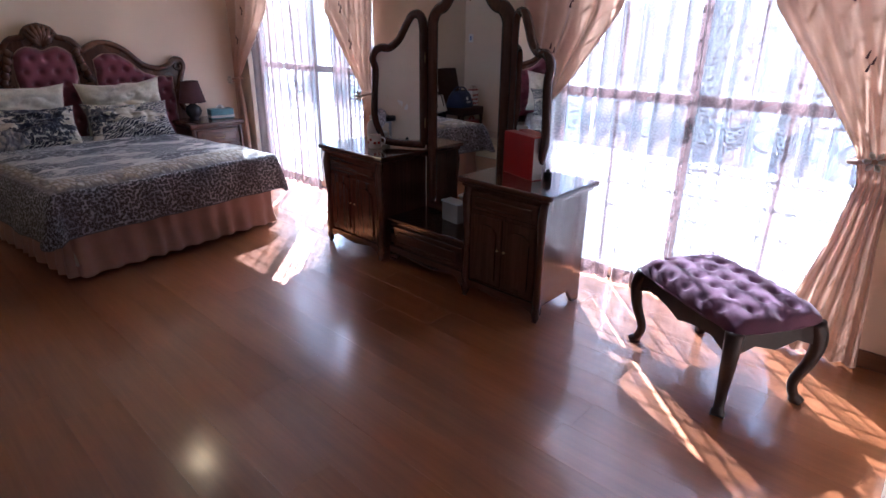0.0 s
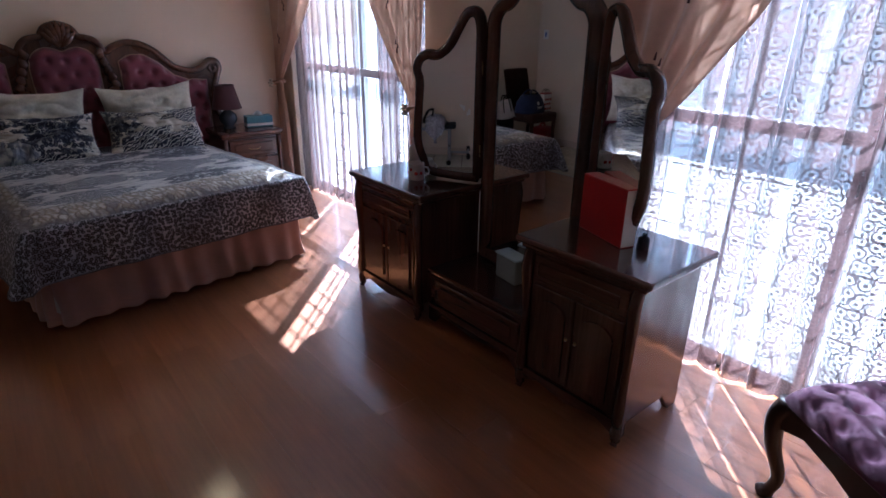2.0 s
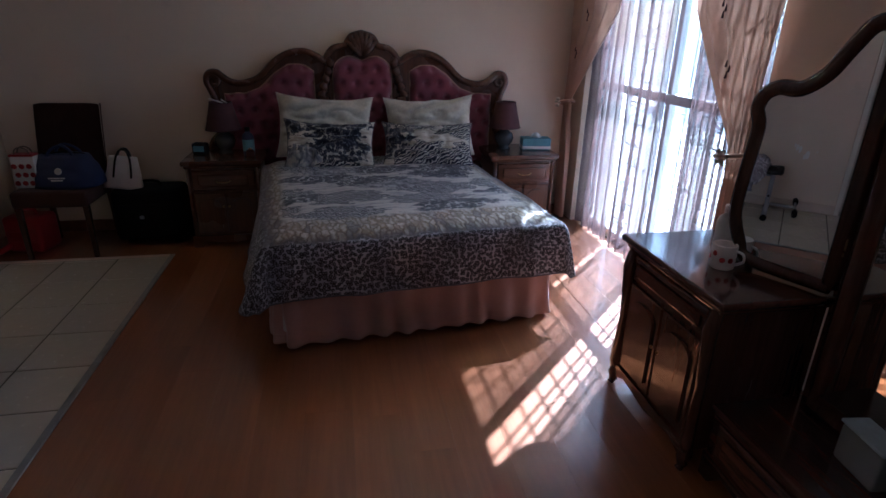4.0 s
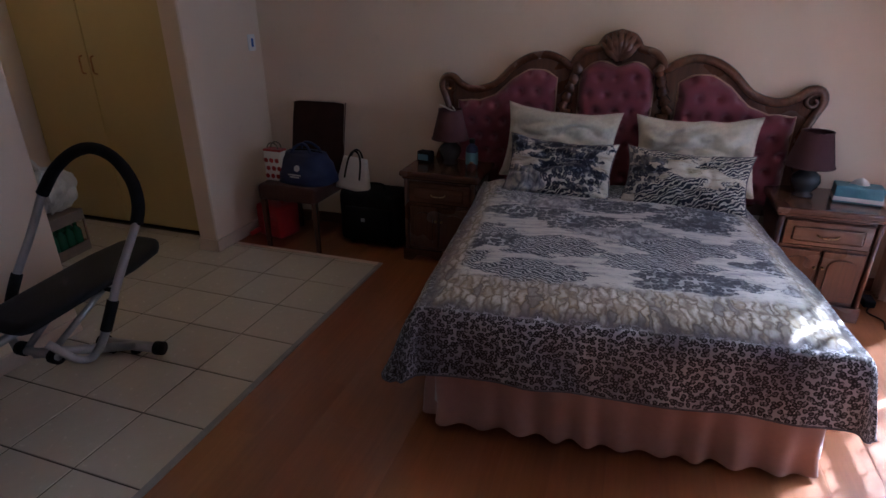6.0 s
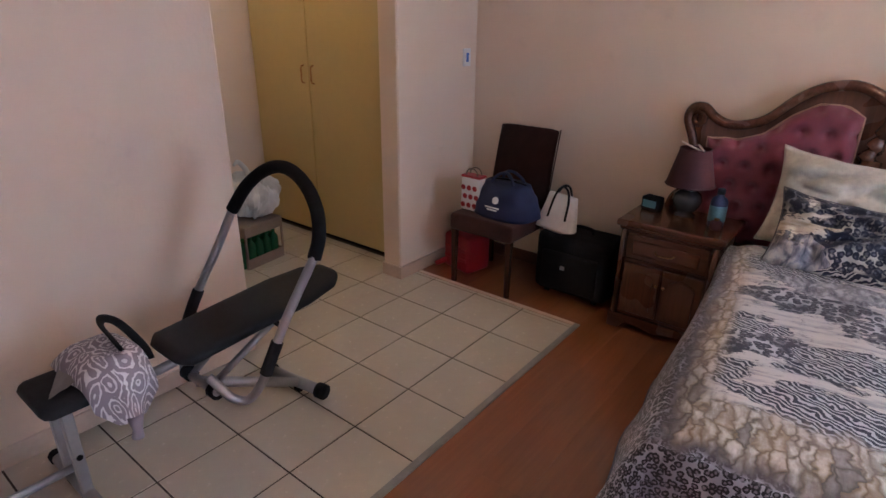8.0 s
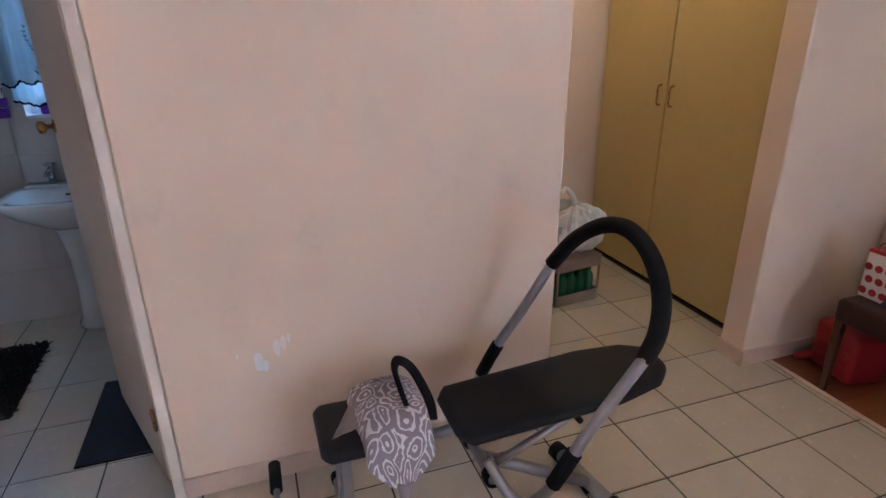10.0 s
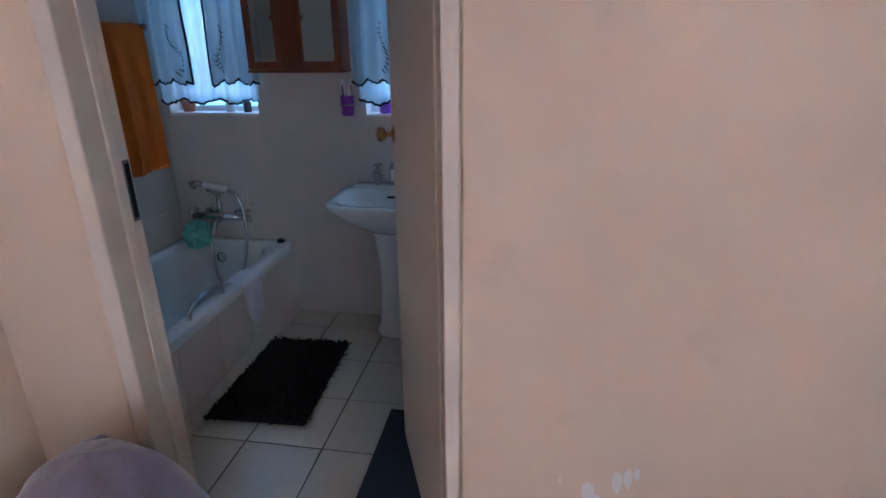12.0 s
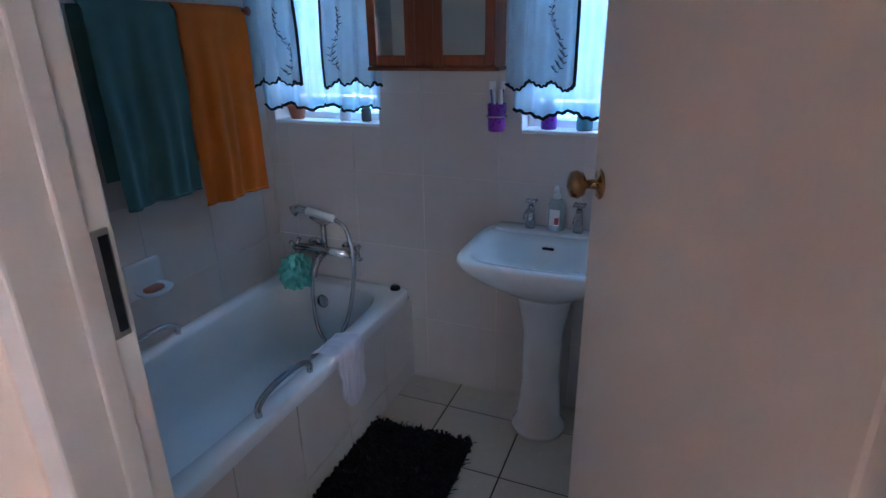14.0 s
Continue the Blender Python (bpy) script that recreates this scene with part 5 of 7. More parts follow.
can = thing("jerry_can", "red plastic jerry can on the floor beside the chair", "can", pose(-4.86, -1.20, 0, 0, 0, 78))
part("body", box(-0.125, 0.125, -0.105, 0.105, 0.0, 0.25, 0.03, seg=3), REDPLASTIC, can, "", True)
part("handle", tube(smooth_path([(-0.07, 0, 0.245), (-0.05, 0, 0.285), (0.04, 0, 0.285), (0.06, 0, 0.245)], 4), 0.012, 8), REDPLASTIC, can, "", True)
part("spout", tube([(-0.10, -0.09, 0.05), (-0.13, -0.17, 0.022)], [0.022, 0.016], 10), REDPLASTIC, can, "bright red spout", True)
part("spout_collar", tube([(-0.088, -0.075, 0.056), (-0.100, -0.095, 0.048)], 0.028, 10), REDPLASTIC, can, "", True)
for z in (0.08, 0.15):
    part("rib", box(-0.105, 0.105, -0.109, -0.102, z, z + 0.025, 0.003), REDPLASTIC, can)

sc = thing("suitcase", "black soft suitcase standing on the floor by the wall", "suitcase", pose(-4.98, -0.42, 0, 0, 0, 90))
part("body", box(-0.25, 0.22, -0.14, 0.12, 0.025, 0.40, 0.04, seg=3), BLACK, sc, "", True)
part("front_pocket", box(-0.19, 0.16, -0.175, -0.14, 0.06, 0.30, 0.015, seg=2), BLACK, sc, "", True)
part("badge", box(-0.06, -0.03, -0.180, -0.175, 0.20, 0.225, 0.002), STEEL, sc, "grey badge")
for x in (-0.17, 0.14):
    part("wheel", tube([(x - 0.012, -0.09, 0.022), (x + 0.012, -0.09, 0.022)], 0.022, 12), BLACK, sc)
    part("wheel", tube([(x - 0.012, 0.08, 0.022), (x + 0.012, 0.08, 0.022)], 0.022, 12), BLACK, sc)
part("carry_handle", tube(smooth_path([(-0.08, -0.01, 0.395), (-0.06, -0.01, 0.43), (0.04, -0.01, 0.43), (0.06, -0.01, 0.395)], 4), 0.010, 8), BLACK, sc, "", True)

hb = thing("handbag", "white leather handbag with black handles on the suitcase", "handbag", pose(-4.92, -0.585, 0.402, 0, 8, 97))


def handbag(u, v):
    a = 2 * math.pi * u
    w, d = 0.125 * (1 - 0.30 * v), 0.060 * (1 - 0.75 * v)
    return (w * math.copysign(abs(math.cos(a)) ** 0.6, math.cos(a)), d * math.copysign(abs(math.sin(a)) ** 0.6, math.sin(a)), 0.22 * v + 0.01 * wob(u * 5, v * 3))


bm = surface(handbag, 36, 10, close_u=True)
bm.verts.ensure_lookup_table()
bm.faces.new(bm.verts[:36][::-1]), bm.faces.new(bm.verts[-36:])
part("body", bm, WHITELEATHER, hb, "", True)
for y in (-0.045, 0.045):
    part("handle", tube(smooth_path([(-0.055, y * 1.05, 0.08), (-0.045, y * 0.6, 0.20), (-0.02, y * 0.5, 0.265), (0.02, y * 0.5, 0.265), (0.045, y * 0.6, 0.20), (0.055, y * 1.05, 0.08)], 5), 0.007, 6), BLACK, hb, "black strap", True)

# ---- exercise bench ----
eb = thing("exercise_bench", "folding grey steel exercise bench with black pads and foam arch", "exercise bench", pose(-2.36, -0.98, 0))


def pad(pts_w, x0, x1, z0, z1, y_mid, thick, sk=0.0):
    """A padded board from x0 to x1; pts_w gives its half width along it."""
    def f(u, v):
        a = 2 * math.pi * v
        x = x0 + (x1 - x0) * u
        hw = float(np.interp(u, [p[0] for p in pts_w], [p[1] for p in pts_w]))
        c, s = math.cos(a), math.sin(a)
        e = thick * (1 - 0.7 * (u < 0.012 or u > 0.988))
        return (x, y_mid + sk * u + hw * math.copysign(abs(c) ** 0.45, c), z0 + (z1 - z0) * u + e * math.copysign(abs(s) ** 0.7, s))
    bm = bmesh.new()
    nu, nv = 40, 32
    rings = [[bm.verts.new(f(i / (nu - 1), j / nv)) for j in range(nv)] for i in range(nu)]
    for a, b in zip(rings, rings[1:]):
        for j in range(nv):
            bm.faces.new((a[j], a[(j + 1) % nv], b[(j + 1) % nv], b[j]))
    bm.faces.new(rings[0][::-1]), bm.faces.new(rings[-1])
    return bm


part("seat_pad", pad([(0, 0.105), (0.08, 0.135), (0.92, 0.135), (1, 0.11)], 0.045, -0.30, 0.405, 0.400, -0.105, 0.026), PADBLACK, eb, "black vinyl seat pad", True)
part("back_pad", pad([(0, 0.095), (0.05, 0.145), (0.70, 0.148), (0.90, 0.118), (0.97, 0.075), (1, 0.03)], -0.35, -1.08, 0.437, 0.537, -0.012, 0.024, 0.07), PADBLACK, eb, "long black vinyl board pad", True)
part("spine", tube([(-0.02, -0.10, 0.365), (-0.33, -0.03, 0.37), (-0.98, 0.06, 0.485)], 0.018, 8), STEEL, eb, "", True)
part("front_leg", box(-0.045, -0.010, -0.19, -0.155, 0.02, 0.385, 0.004), STEEL, eb)
part("front_leg", box(-0.045, -0.010, -0.055, -0.020, 0.02, 0.385, 0.004), STEEL, eb)
part("front_foot", tube([(-0.028, -0.31, 0.025), (-0.028, 0.10, 0.025)], 0.022, 10), STEEL, eb, "", True)
for y in (-0.33, 0.10):
    part("end_cap", tube([(-0.028, y, 0.025), (-0.028, y + 0.03, 0.025)], 0.027, 10), BLACK, eb)
part("lower_bar", tube([(-0.03, -0.105, 0.10), (0.17, -0.105, 0.10), (0.20, -0.105, 0.10)], 0.015, 8), STEEL, eb, "", True)
part("foot_bar", tube([(0.19, -0.36, 0.10), (0.19, 0.15, 0.10)], 0.011, 8), STEEL, eb, "", True)
for y in (-0.375, 0.035):
    part("foam_roll", tube([(0.19, y, 0.10), (0.19, y + 0.13, 0.10)], 0.022, 12), BLACK, eb, "black foam roll", True)
part("bolts", tube([(-0.028, -0.019, 0.19), (-0.028, -0.012, 0.19)], 0.010, 6), BLACK, eb)
rail_r = smooth_path([(-0.44, 0.11, 0.345), (-0.458, 0.15, 0.305), (-0.482, 0.18, 0.262), (-0.52, 0.22, 0.250), (-0.55, 0.27, 0.325), (-0.580, 0.305, 0.43), (-0.650, 0.318, 0.565), (-0.785, 0.336, 0.775)], 6)
part("rail", tube(rail_r, 0.017, 10), STEEL, eb, "", True)
rail_l = smooth_path([(-0.46, -0.12, 0.26), (-0.53, -0.25, 0.31), (-0.615, -0.248, 0.486), (-0.70, -0.205, 0.66), (-0.775, -0.155, 0.843)], 6)
part("rail", tube(rail_l, 0.017, 10), STEEL, eb, "", True)
arch = smooth_path([(-0.775, -0.155, 0.843), (-0.815, -0.095, 0.945), (-0.845, 0.0, 1.020), (-0.855, 0.11, 1.045), (-0.850, 0.22, 1.010), (-0.835, 0.30, 0.93), (-0.810, 0.335, 0.84), (-0.785, 0.33, 0.76)], 6)
part("foam_arch", tube(arch, 0.025, 12), BLACK, eb, "thick black foam grip arch", True)
part("sleeve", tube([rail_l[9], rail_l[11], rail_l[13]], 0.023, 10), BLACK, eb, "black sleeve", True)
part("sleeve", tube([rail_r[27], rail_r[30], rail_r[33]], 0.023, 10), BLACK, eb, "black sleeve", True)
part("clip", tube([(-0.70, -0.225, 0.64), (-0.735, -0.20, 0.735)], 0.010, 6), BLACK, eb)
part("cross_tube", tube([(-0.46, -0.12, 0.26), (-0.455, 0.13, 0.28)], 0.018, 10), STEEL, eb, "", True)
for y in (-0.10, 0.085):
    part("knob", tube([(-0.46, y, 0.27), (-0.46, y + 0.04, 0.27)], 0.030, 12), BLACK, eb, "black adjusting knob", True)
part("base_tube", tube([(-0.45, 0.0, 0.27), (-0.86, 0.035, 0.06)], 0.022, 8), STEEL, eb, "", True)
part("strut", tube([(-0.46, 0.07, 0.27), (-0.72, 0.13, 0.46)], 0.014, 8), STEEL, eb, "", True)
part("strut", tube([(-0.46, -0.06, 0.27), (-0.70, -0.04, 0.45)], 0.014, 8), STEEL, eb, "", True)
part("strut_bar", tube([(-0.72, -0.08, 0.46), (-0.72, 0.17, 0.46)], 0.010, 8), BLACK, eb, "", True)
part("rear_foot", tube([(-0.855, -0.13, 0.05), (-0.895, 0.16, 0.05)], 0.026, 10), STEEL, eb, "", True)
for a, b in (((-0.85, -0.16, 0.05), (-0.856, -0.12, 0.05)), ((-0.893, 0.145, 0.05), (-0.90, 0.185, 0.05))):
    part("end_cap", tube([a, b], 0.034, 12), BLACK, eb, "black rubber cap", True)
for x in (-0.86, -0.89):
    part("foot_pad", box(x - 0.02, x + 0.02, 0.0 if x < -0.87 else -0.12, 0.04 if x < -0.87 else -0.08, 0.0, 0.03), BLACK, eb)
for y in (-0.17, -0.04):
    part("front_pad", box(-0.045, -0.011, y - 0.02, y + 0.02, 0.0, 0.02), BLACK, eb)

cb = thing("cloth_bag", "grey and white scroll-print cloth bag lying over the bench", "bag", pose(-2.545, -1.085, 0.425))


def cloth_bag(sgn):
    def f(u, v):
        a, b = 2 * u - 1, v
        puff = 0.085 * max(0.0, (1 - a ** 4) * (1 - (2 * b - 1) ** 4)) ** 0.6 if sgn > 0 else 0.0
        x = 0.115 * a * (1 - 0.25 * max(0, b - 0.55)) + 0.015 * wob(a * 2, b * 2)
        run = -0.14 + 0.37 * b
        over = max(0.0, run - 0.115)
        y = min(run, 0.115) + 0.055 * (1 - math.exp(-over / 0.03)) + (0.03 * sgn * (over > 0) * (1 - abs(a)))
        z = 0.012 + puff - over * 1.25 + 0.016 * wob(a * 3, b * 4, 2) * (b > 0.2)
        if b > 0.85:
            x *= 1 - 0.55 * (b - 0.85) / 0.15
        return (x, y, z)
    return f


part("front", sheet(cloth_bag(1), 30, 44, lambda u, v: (u * 0.26, v * 0.5)), SCROLL, cb, "", True)
part("back", sheet(cloth_bag(-1), 30, 44, lambda u, v: (u * 0.26 + 3, v * 0.5)), SCROLL, cb, "", True)
tail = Vector(cloth_bag(1)(0.5, 1.0))
part("tail", tube([tail + Vector((0.0, -0.008, 0.02)), tail + Vector((0.004, 0.002, -0.025)), tail + Vector((0.008, 0.0, -0.055))], [0.026, 0.016, 0.020], 10), SCROLL, cb, "knotted corner of the bag", True)
FLAP = plain("grey_lining_cloth", (0.30, 0.27, 0.25), 0.85, 0, 0.15, 12, 0.3, 120)
part("lining", surface(lambda u, v: (0.075 + 0.115 * u * (0.35 + 0.65 * v), -0.075 + 0.15 * v, 0.055 * (1 - u) * (1 - 0.4 * v) + 0.012 + 0.008 * wob(u * 3, v * 3)), 14, 14), FLAP, cb, "grey lining hanging out", True)
part("strap", tube(smooth_path([(-0.035, 0.10, 0.095), (-0.03, 0.04, 0.125), (-0.035, -0.04, 0.14), (-0.06, -0.08, 0.14), (-0.10, -0.06, 0.11), (-0.13, 0.02, 0.04), (-0.12, 0.09, 0.015)], 6), 0.017, 8, flat=0.3), BLACK, cb, "black webbing strap", True)

# ---- boxes in the passage ----
crate = thing("bottle_carton", "grey carton holding green bottles on the passage floor", "box", pose(-4.00, -2.44, 0, 0, 0, 8))
for x0, x1, y0, y1 in ((-0.16, 0.16, -0.15, -0.144), (-0.16, 0.16, 0.144, 0.15), (-0.16, -0.154, -0.144, 0.144), (0.154, 0.16, -0.144, 0.144)):
    part("side", box(x0, x1, y0, y1, 0.0, 0.07), CARDBOARD, crate)
part("bottom", box(-0.154, 0.154, -0.144, 0.144, 0.0, 0.006), CARDBOARD, crate)
for x in (-0.157, 0.157):
    for y in (-0.147, 0.147):
        part("corner", box(x - 0.006, x + 0.006, y - 0.006, y + 0.006, 0.07, 0.225), CARDBOARD, crate)
part("rim", box(-0.165, 0.165, -0.155, 0.155, 0.226, 0.300, 0.004), CARDBOARD, crate, "grey carton lid")
b0 = bottle("bottle", pose(-4.13, -2.355, 0.006), 0.032, 0.21, GREENGLASS, GREENGLASS, "green glass bottle standing in the carton", group="bottles in the carton")
for i in range(5):
    for j in range(4):
        if i or j:
            copy_thing(b0, pose(-4.13 + 0.066 * i, -2.355 - 0.066 * j + 0.009 * i, 0.006))
pb = thing("plastic_bag", "crumpled white plastic bag on top of the carton", "bag", pose(-4.04, -2.43, 0.300) @ Matrix.Diagonal((1.0, 0.9, 1.35, 1)))


def crumple(u, v):
    a, e = 2 * math.pi * u, math.pi * v
    r = 0.17 * (1 + 0.30 * wob(3 * math.cos(a), 3 * math.sin(a), 4 * v) + 0.15 * wob(8 * math.cos(a), 8 * math.sin(a), 9 * v))
    return (r * 1.15 * math.cos(a) * math.sin(e), r * math.sin(a) * math.sin(e), 0.115 - r * 0.62 * math.cos(e))


part("film", surface(crumple, 48, 26, close_u=True), BAGPLASTIC, pb)
part("knot", tube(smooth_path([(0, 0, 0.20), (0.02, 0.01, 0.25), (0.06, -0.01, 0.29), (0.10, 0.0, 0.28)], 4), [0.022 - 0.0012 * k for k in range(13)], 8), BAGPLASTIC, pb, "", True)

# ---- blanket heap in the corner ----
bk = thing("laundry_heap", "heap covered with a lilac grey fleece blanket in the corner", "blanket", pose(-0.985, -1.235, 0))


def heap(u, v):
    a = 2 * math.pi * u
    r = 0.30 * (1 - v ** 2.2) ** 0.5 if v < 1 else 0.0
    fold = 1 + 0.07 * math.sin(9 * a + 3 * v) * (1 - v) + 0.10 * wob(2 * math.cos(a), 2 * math.sin(a), v * 2)
    return (1.02 * r * fold * math.cos(a), 0.80 * r * fold * math.sin(a), 0.63 * v ** 0.85 + 0.02 * wob(3 * math.cos(a) * r * 4, 3 * math.sin(a) * r * 4, 1) * (v > 0.3))


part("blanket", surface(heap, 72, 34, close_u=True), LILAC, bk, "", True)
part("fold", tube(smooth_path([heap(0.80, 0.93), heap(0.86, 0.80), heap(0.93, 0.66), heap(0.97, 0.50), heap(0.99, 0.30)], 6), [0.012 + 0.016 * math.sin(math.pi * min(1.0, k / 24)) for k in range(len(smooth_path([(0, 0, 0)] * 5, 6)))], 10), LILAC, bk, "", True)

# ---- ceiling light seen mirrored in the floor ----
cl_ = thing("ceiling_light", "lit round glass ceiling light above the bed", "ceiling light", pose(-4.26, 1.45, ZC))
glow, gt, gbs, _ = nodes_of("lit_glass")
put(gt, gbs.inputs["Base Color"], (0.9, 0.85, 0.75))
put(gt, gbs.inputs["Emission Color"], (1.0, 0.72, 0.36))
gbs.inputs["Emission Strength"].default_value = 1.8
part("base", lathe([(0.09, -0.03), (0.10, -0.02), (0.10, -0.001)], 24), PLASTIC_W, cl_, "", True)
part("globe", lathe([(0.01, -0.12), (0.05, -0.11), (0.08, -0.08), (0.085, -0.05), (0.075, -0.031)], 24), glow, cl_, "warm lit glass globe", True)
bx = thing("plug_adapter", "black plug adapter with cable lying below the curtain", "adapter", pose(-4.99, 2.66, 0))
part("case", box(-0.05, 0.05, -0.03, 0.03, 0, 0.045, 0.008, seg=2), BLACK, bx)
part("cable", tube(smooth_path([(0.05, 0, 0.015), (0.12, -0.03, 0.006), (0.20, 0.02, 0.006), (0.30, 0.0, 0.006)], 5), 0.004, 6), BLACK, bx, "", True)
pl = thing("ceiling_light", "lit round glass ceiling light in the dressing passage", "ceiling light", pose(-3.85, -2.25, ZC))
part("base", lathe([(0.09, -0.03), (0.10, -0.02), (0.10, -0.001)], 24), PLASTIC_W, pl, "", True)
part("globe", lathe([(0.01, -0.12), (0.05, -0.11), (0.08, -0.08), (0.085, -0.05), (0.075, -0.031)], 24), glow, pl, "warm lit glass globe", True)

# ---- bathroom ----
ENAMEL = plain("white_enamel", (0.72, 0.74, 0.74), 0.12, 0, 0.03, 5, 0.0, 60, 0, 0, 0.5)
DOORPAINT = wall_paint("cream_door_paint", (0.56, 0.47, 0.38), 0.25)
ORANGEWOOD = wood("orange_pine", (0.15, 0.034, 0.012), (0.27, 0.072, 0.022), 2, 0.35, 1.0, 0.0, 0.2)
TOWEL_O = plain("orange_towel", (0.62, 0.15, 0.006), 0.95, 0, 0.12, 9, 0.6, 260)
TOWEL_T = plain("teal_towel", (0.085, 0.19, 0.19), 0.95, 0, 0.12, 9, 0.6, 260)
SHAG = plain("black_shag", (0.012, 0.010, 0.011), 0.95, 0, 0.3, 20, 0.2)
NAVYMAT = plain("dark_navy_mat", (0.028, 0.032, 0.050), 0.9, 0, 0.2, 12, 0.5, 220)
MINT = plain("mint_net_sponge", (0.16, 0.48, 0.40), 0.8, 0, 0.2, 20, 0.5, 150)
WASHCLOTH = plain("lilac_white_cloth", (0.60, 0.58, 0.64), 0.9, 0, 0.1, 9, 0.4, 200, 0, 0.4)
# white voile coloured blue-grey: the dim bluish window light is put into the cloth
BCURTAIN = thin_cloth("voile_daylight_tint", (0.36, 0.43, 0.47), 0.42, 0.05, None, 0.0, 0.8)
# deep blue glass tint stands in for soft blue skylight behind the louvres
LOUVRE = pane_glass("louvre_glass_sky_tint", 0.25, (0.05, 0.125, 0.21))
PRINTGREY = plain("grey_print", (0.05, 0.055, 0.06), 0.8)
PURPLE = plain("purple_plastic", (0.20, 0.03, 0.36), 0.3, 0, 0.1, 10, 0.0)
TERRACOTTA = plain("terracotta", (0.36, 0.13, 0.07), 0.7, 0, 0.15, 12, 0.1)

# door leaf, swung into the bathroom
HINGE = pose(-1.792, YS - 0.090, 0, 0, 0, -68.0)
door = thing("door_1", "cream painted flush door standing open into the bathroom", "door", HINGE, kind="structure")
part("leaf", box(0.0, 0.70, -0.040, 0.0, 0.015, 2.03, 0.003), DOORPAINT, door, "cream painted flush leaf")
for s, y0 in ((1, 0.0), (-1, -0.040)):
    bm = lathe([(0.028, 0.0), (0.030, 0.003), (0.026, 0.007), (0.010, 0.010), (0.009, 0.030), (0.022, 0.036), (0.028, 0.050), (0.024, 0.062), (0.008, 0.068)], 22)
    bmesh.ops.transform(bm, matrix=pose(0.650, y0, 1.250, -90 * s, 0, 0) @ Matrix.Diagonal((0.9, 0.9, 0.85, 1)), verts=bm.verts)
    part("knob", bm, BRASS, door, "aged brass door knob", True)
part("latch_plate", box(0.700, 0.7015, -0.032, -0.008, 1.16, 1.35), BRASS, door)
for z in (0.25, 1.75):
    part("hinge", tube([(-0.004, 0.006, z), (-0.004, 0.006, z + 0.09)], 0.007, 8), BRASS, door, "", True)

# bathtub
BX0, BX1, BY0, BY1, BZ = -0.65, XB - 0.002, YB + 0.002, YS - 0.245, 0.450
tub = thing("bathtub", "white enamel bathtub with chrome grips and tiled front", "bathtub", pose((BX0 + BX1) / 2, (BY0 + BY1) / 2, 0))
TW, TL = (BX1 - BX0) / 2, (BY1 - BY0) / 2


def tub_ring(k, rx, ry, z, power, oy=0.0):
    a = 2 * math.pi * k / 64
    c, s = math.cos(a), math.sin(a)
    return (rx * math.copysign(abs(c) ** power, c), oy + ry * math.copysign(abs(s) ** power, s), z)


levels = [(TW, TL, BZ - 0.045, 0.10, 0), (TW, TL, BZ - 0.006, 0.10, 0), (TW - 0.006, TL - 0.006, BZ, 0.12, 0), (TW - 0.070, TL - 0.075, BZ, 0.36, 0), (TW - 0.080, TL - 0.088, BZ - 0.012, 0.38, 0), (TW - 0.095, TL - 0.12, BZ - 0.12, 0.42, 0.0), (TW - 0.115, TL - 0.18, BZ - 0.28, 0.48, -0.02), (TW - 0.15, TL - 0.26, BZ - 0.355, 0.55, -0.03), (TW - 0.22, TL - 0.40, BZ - 0.37, 0.6, -0.03)]
bm = bmesh.new()
rings = [[bm.verts.new(tub_ring(k, *lv)) for k in range(64)] for lv in levels]
for a, b in zip(rings, rings[1:]):
    for k in range(64):
        bm.faces.new((a[k], a[(k + 1) % 64], b[(k + 1) % 64], b[k]))
bm.faces.new(rings[-1])
part("shell", bm, ENAMEL, tub, "white enamel shell", True)
apron = part("front_panel", box(-TW + 0.014, -TW + 0.03, -TL, TL, 0.0, BZ - 0.046), GROUT, tub, "tiled front of the tub")
for sx, y0, y1 in ((-TW + 0.035, 0.0, 0.0), (TW - 0.035, 0.0, 0.0)):
    yc = 0.10 if sx < 0 else 0.06
    part("grip", tube(smooth_path([(sx, yc - 0.13, BZ), (sx, yc - 0.125, BZ + 0.035), (sx, yc - 0.06, BZ + 0.058), (sx, yc + 0.06, BZ + 0.058), (sx, yc + 0.125, BZ + 0.035), (sx, yc + 0.13, BZ)], 5), 0.011, 10), CHROME, tub, "chrome grab handle", True)
bm = lathe([(0.030, 0), (0.032, 0.004), (0.024, 0.008), (0.008, 0.009)], 18)
bmesh.ops.transform(bm, matrix=pose(0.06, -TL + 0.112, BZ - 0.085, -82, 0, 0), verts=bm.verts)
part("overflow", bm, CHROME, tub, "chrome overflow", True)
plug = thing("bath_plug", "black rubber bath plug on the tub rim", "plug", pose(-0.585, -3.155, BZ))
part("stopper", lathe([(0.022, 0), (0.024, 0.006), (0.020, 0.014), (0.006, 0.017)], 16), BLACK, plug, "", True)
part("ring", tube([(0.008 * math.cos(a), 0, 0.020 + 0.008 * math.sin(a)) for a in [k * 0.7 for k in range(10)]], 0.002, 6), CHROME, plug, "", True)

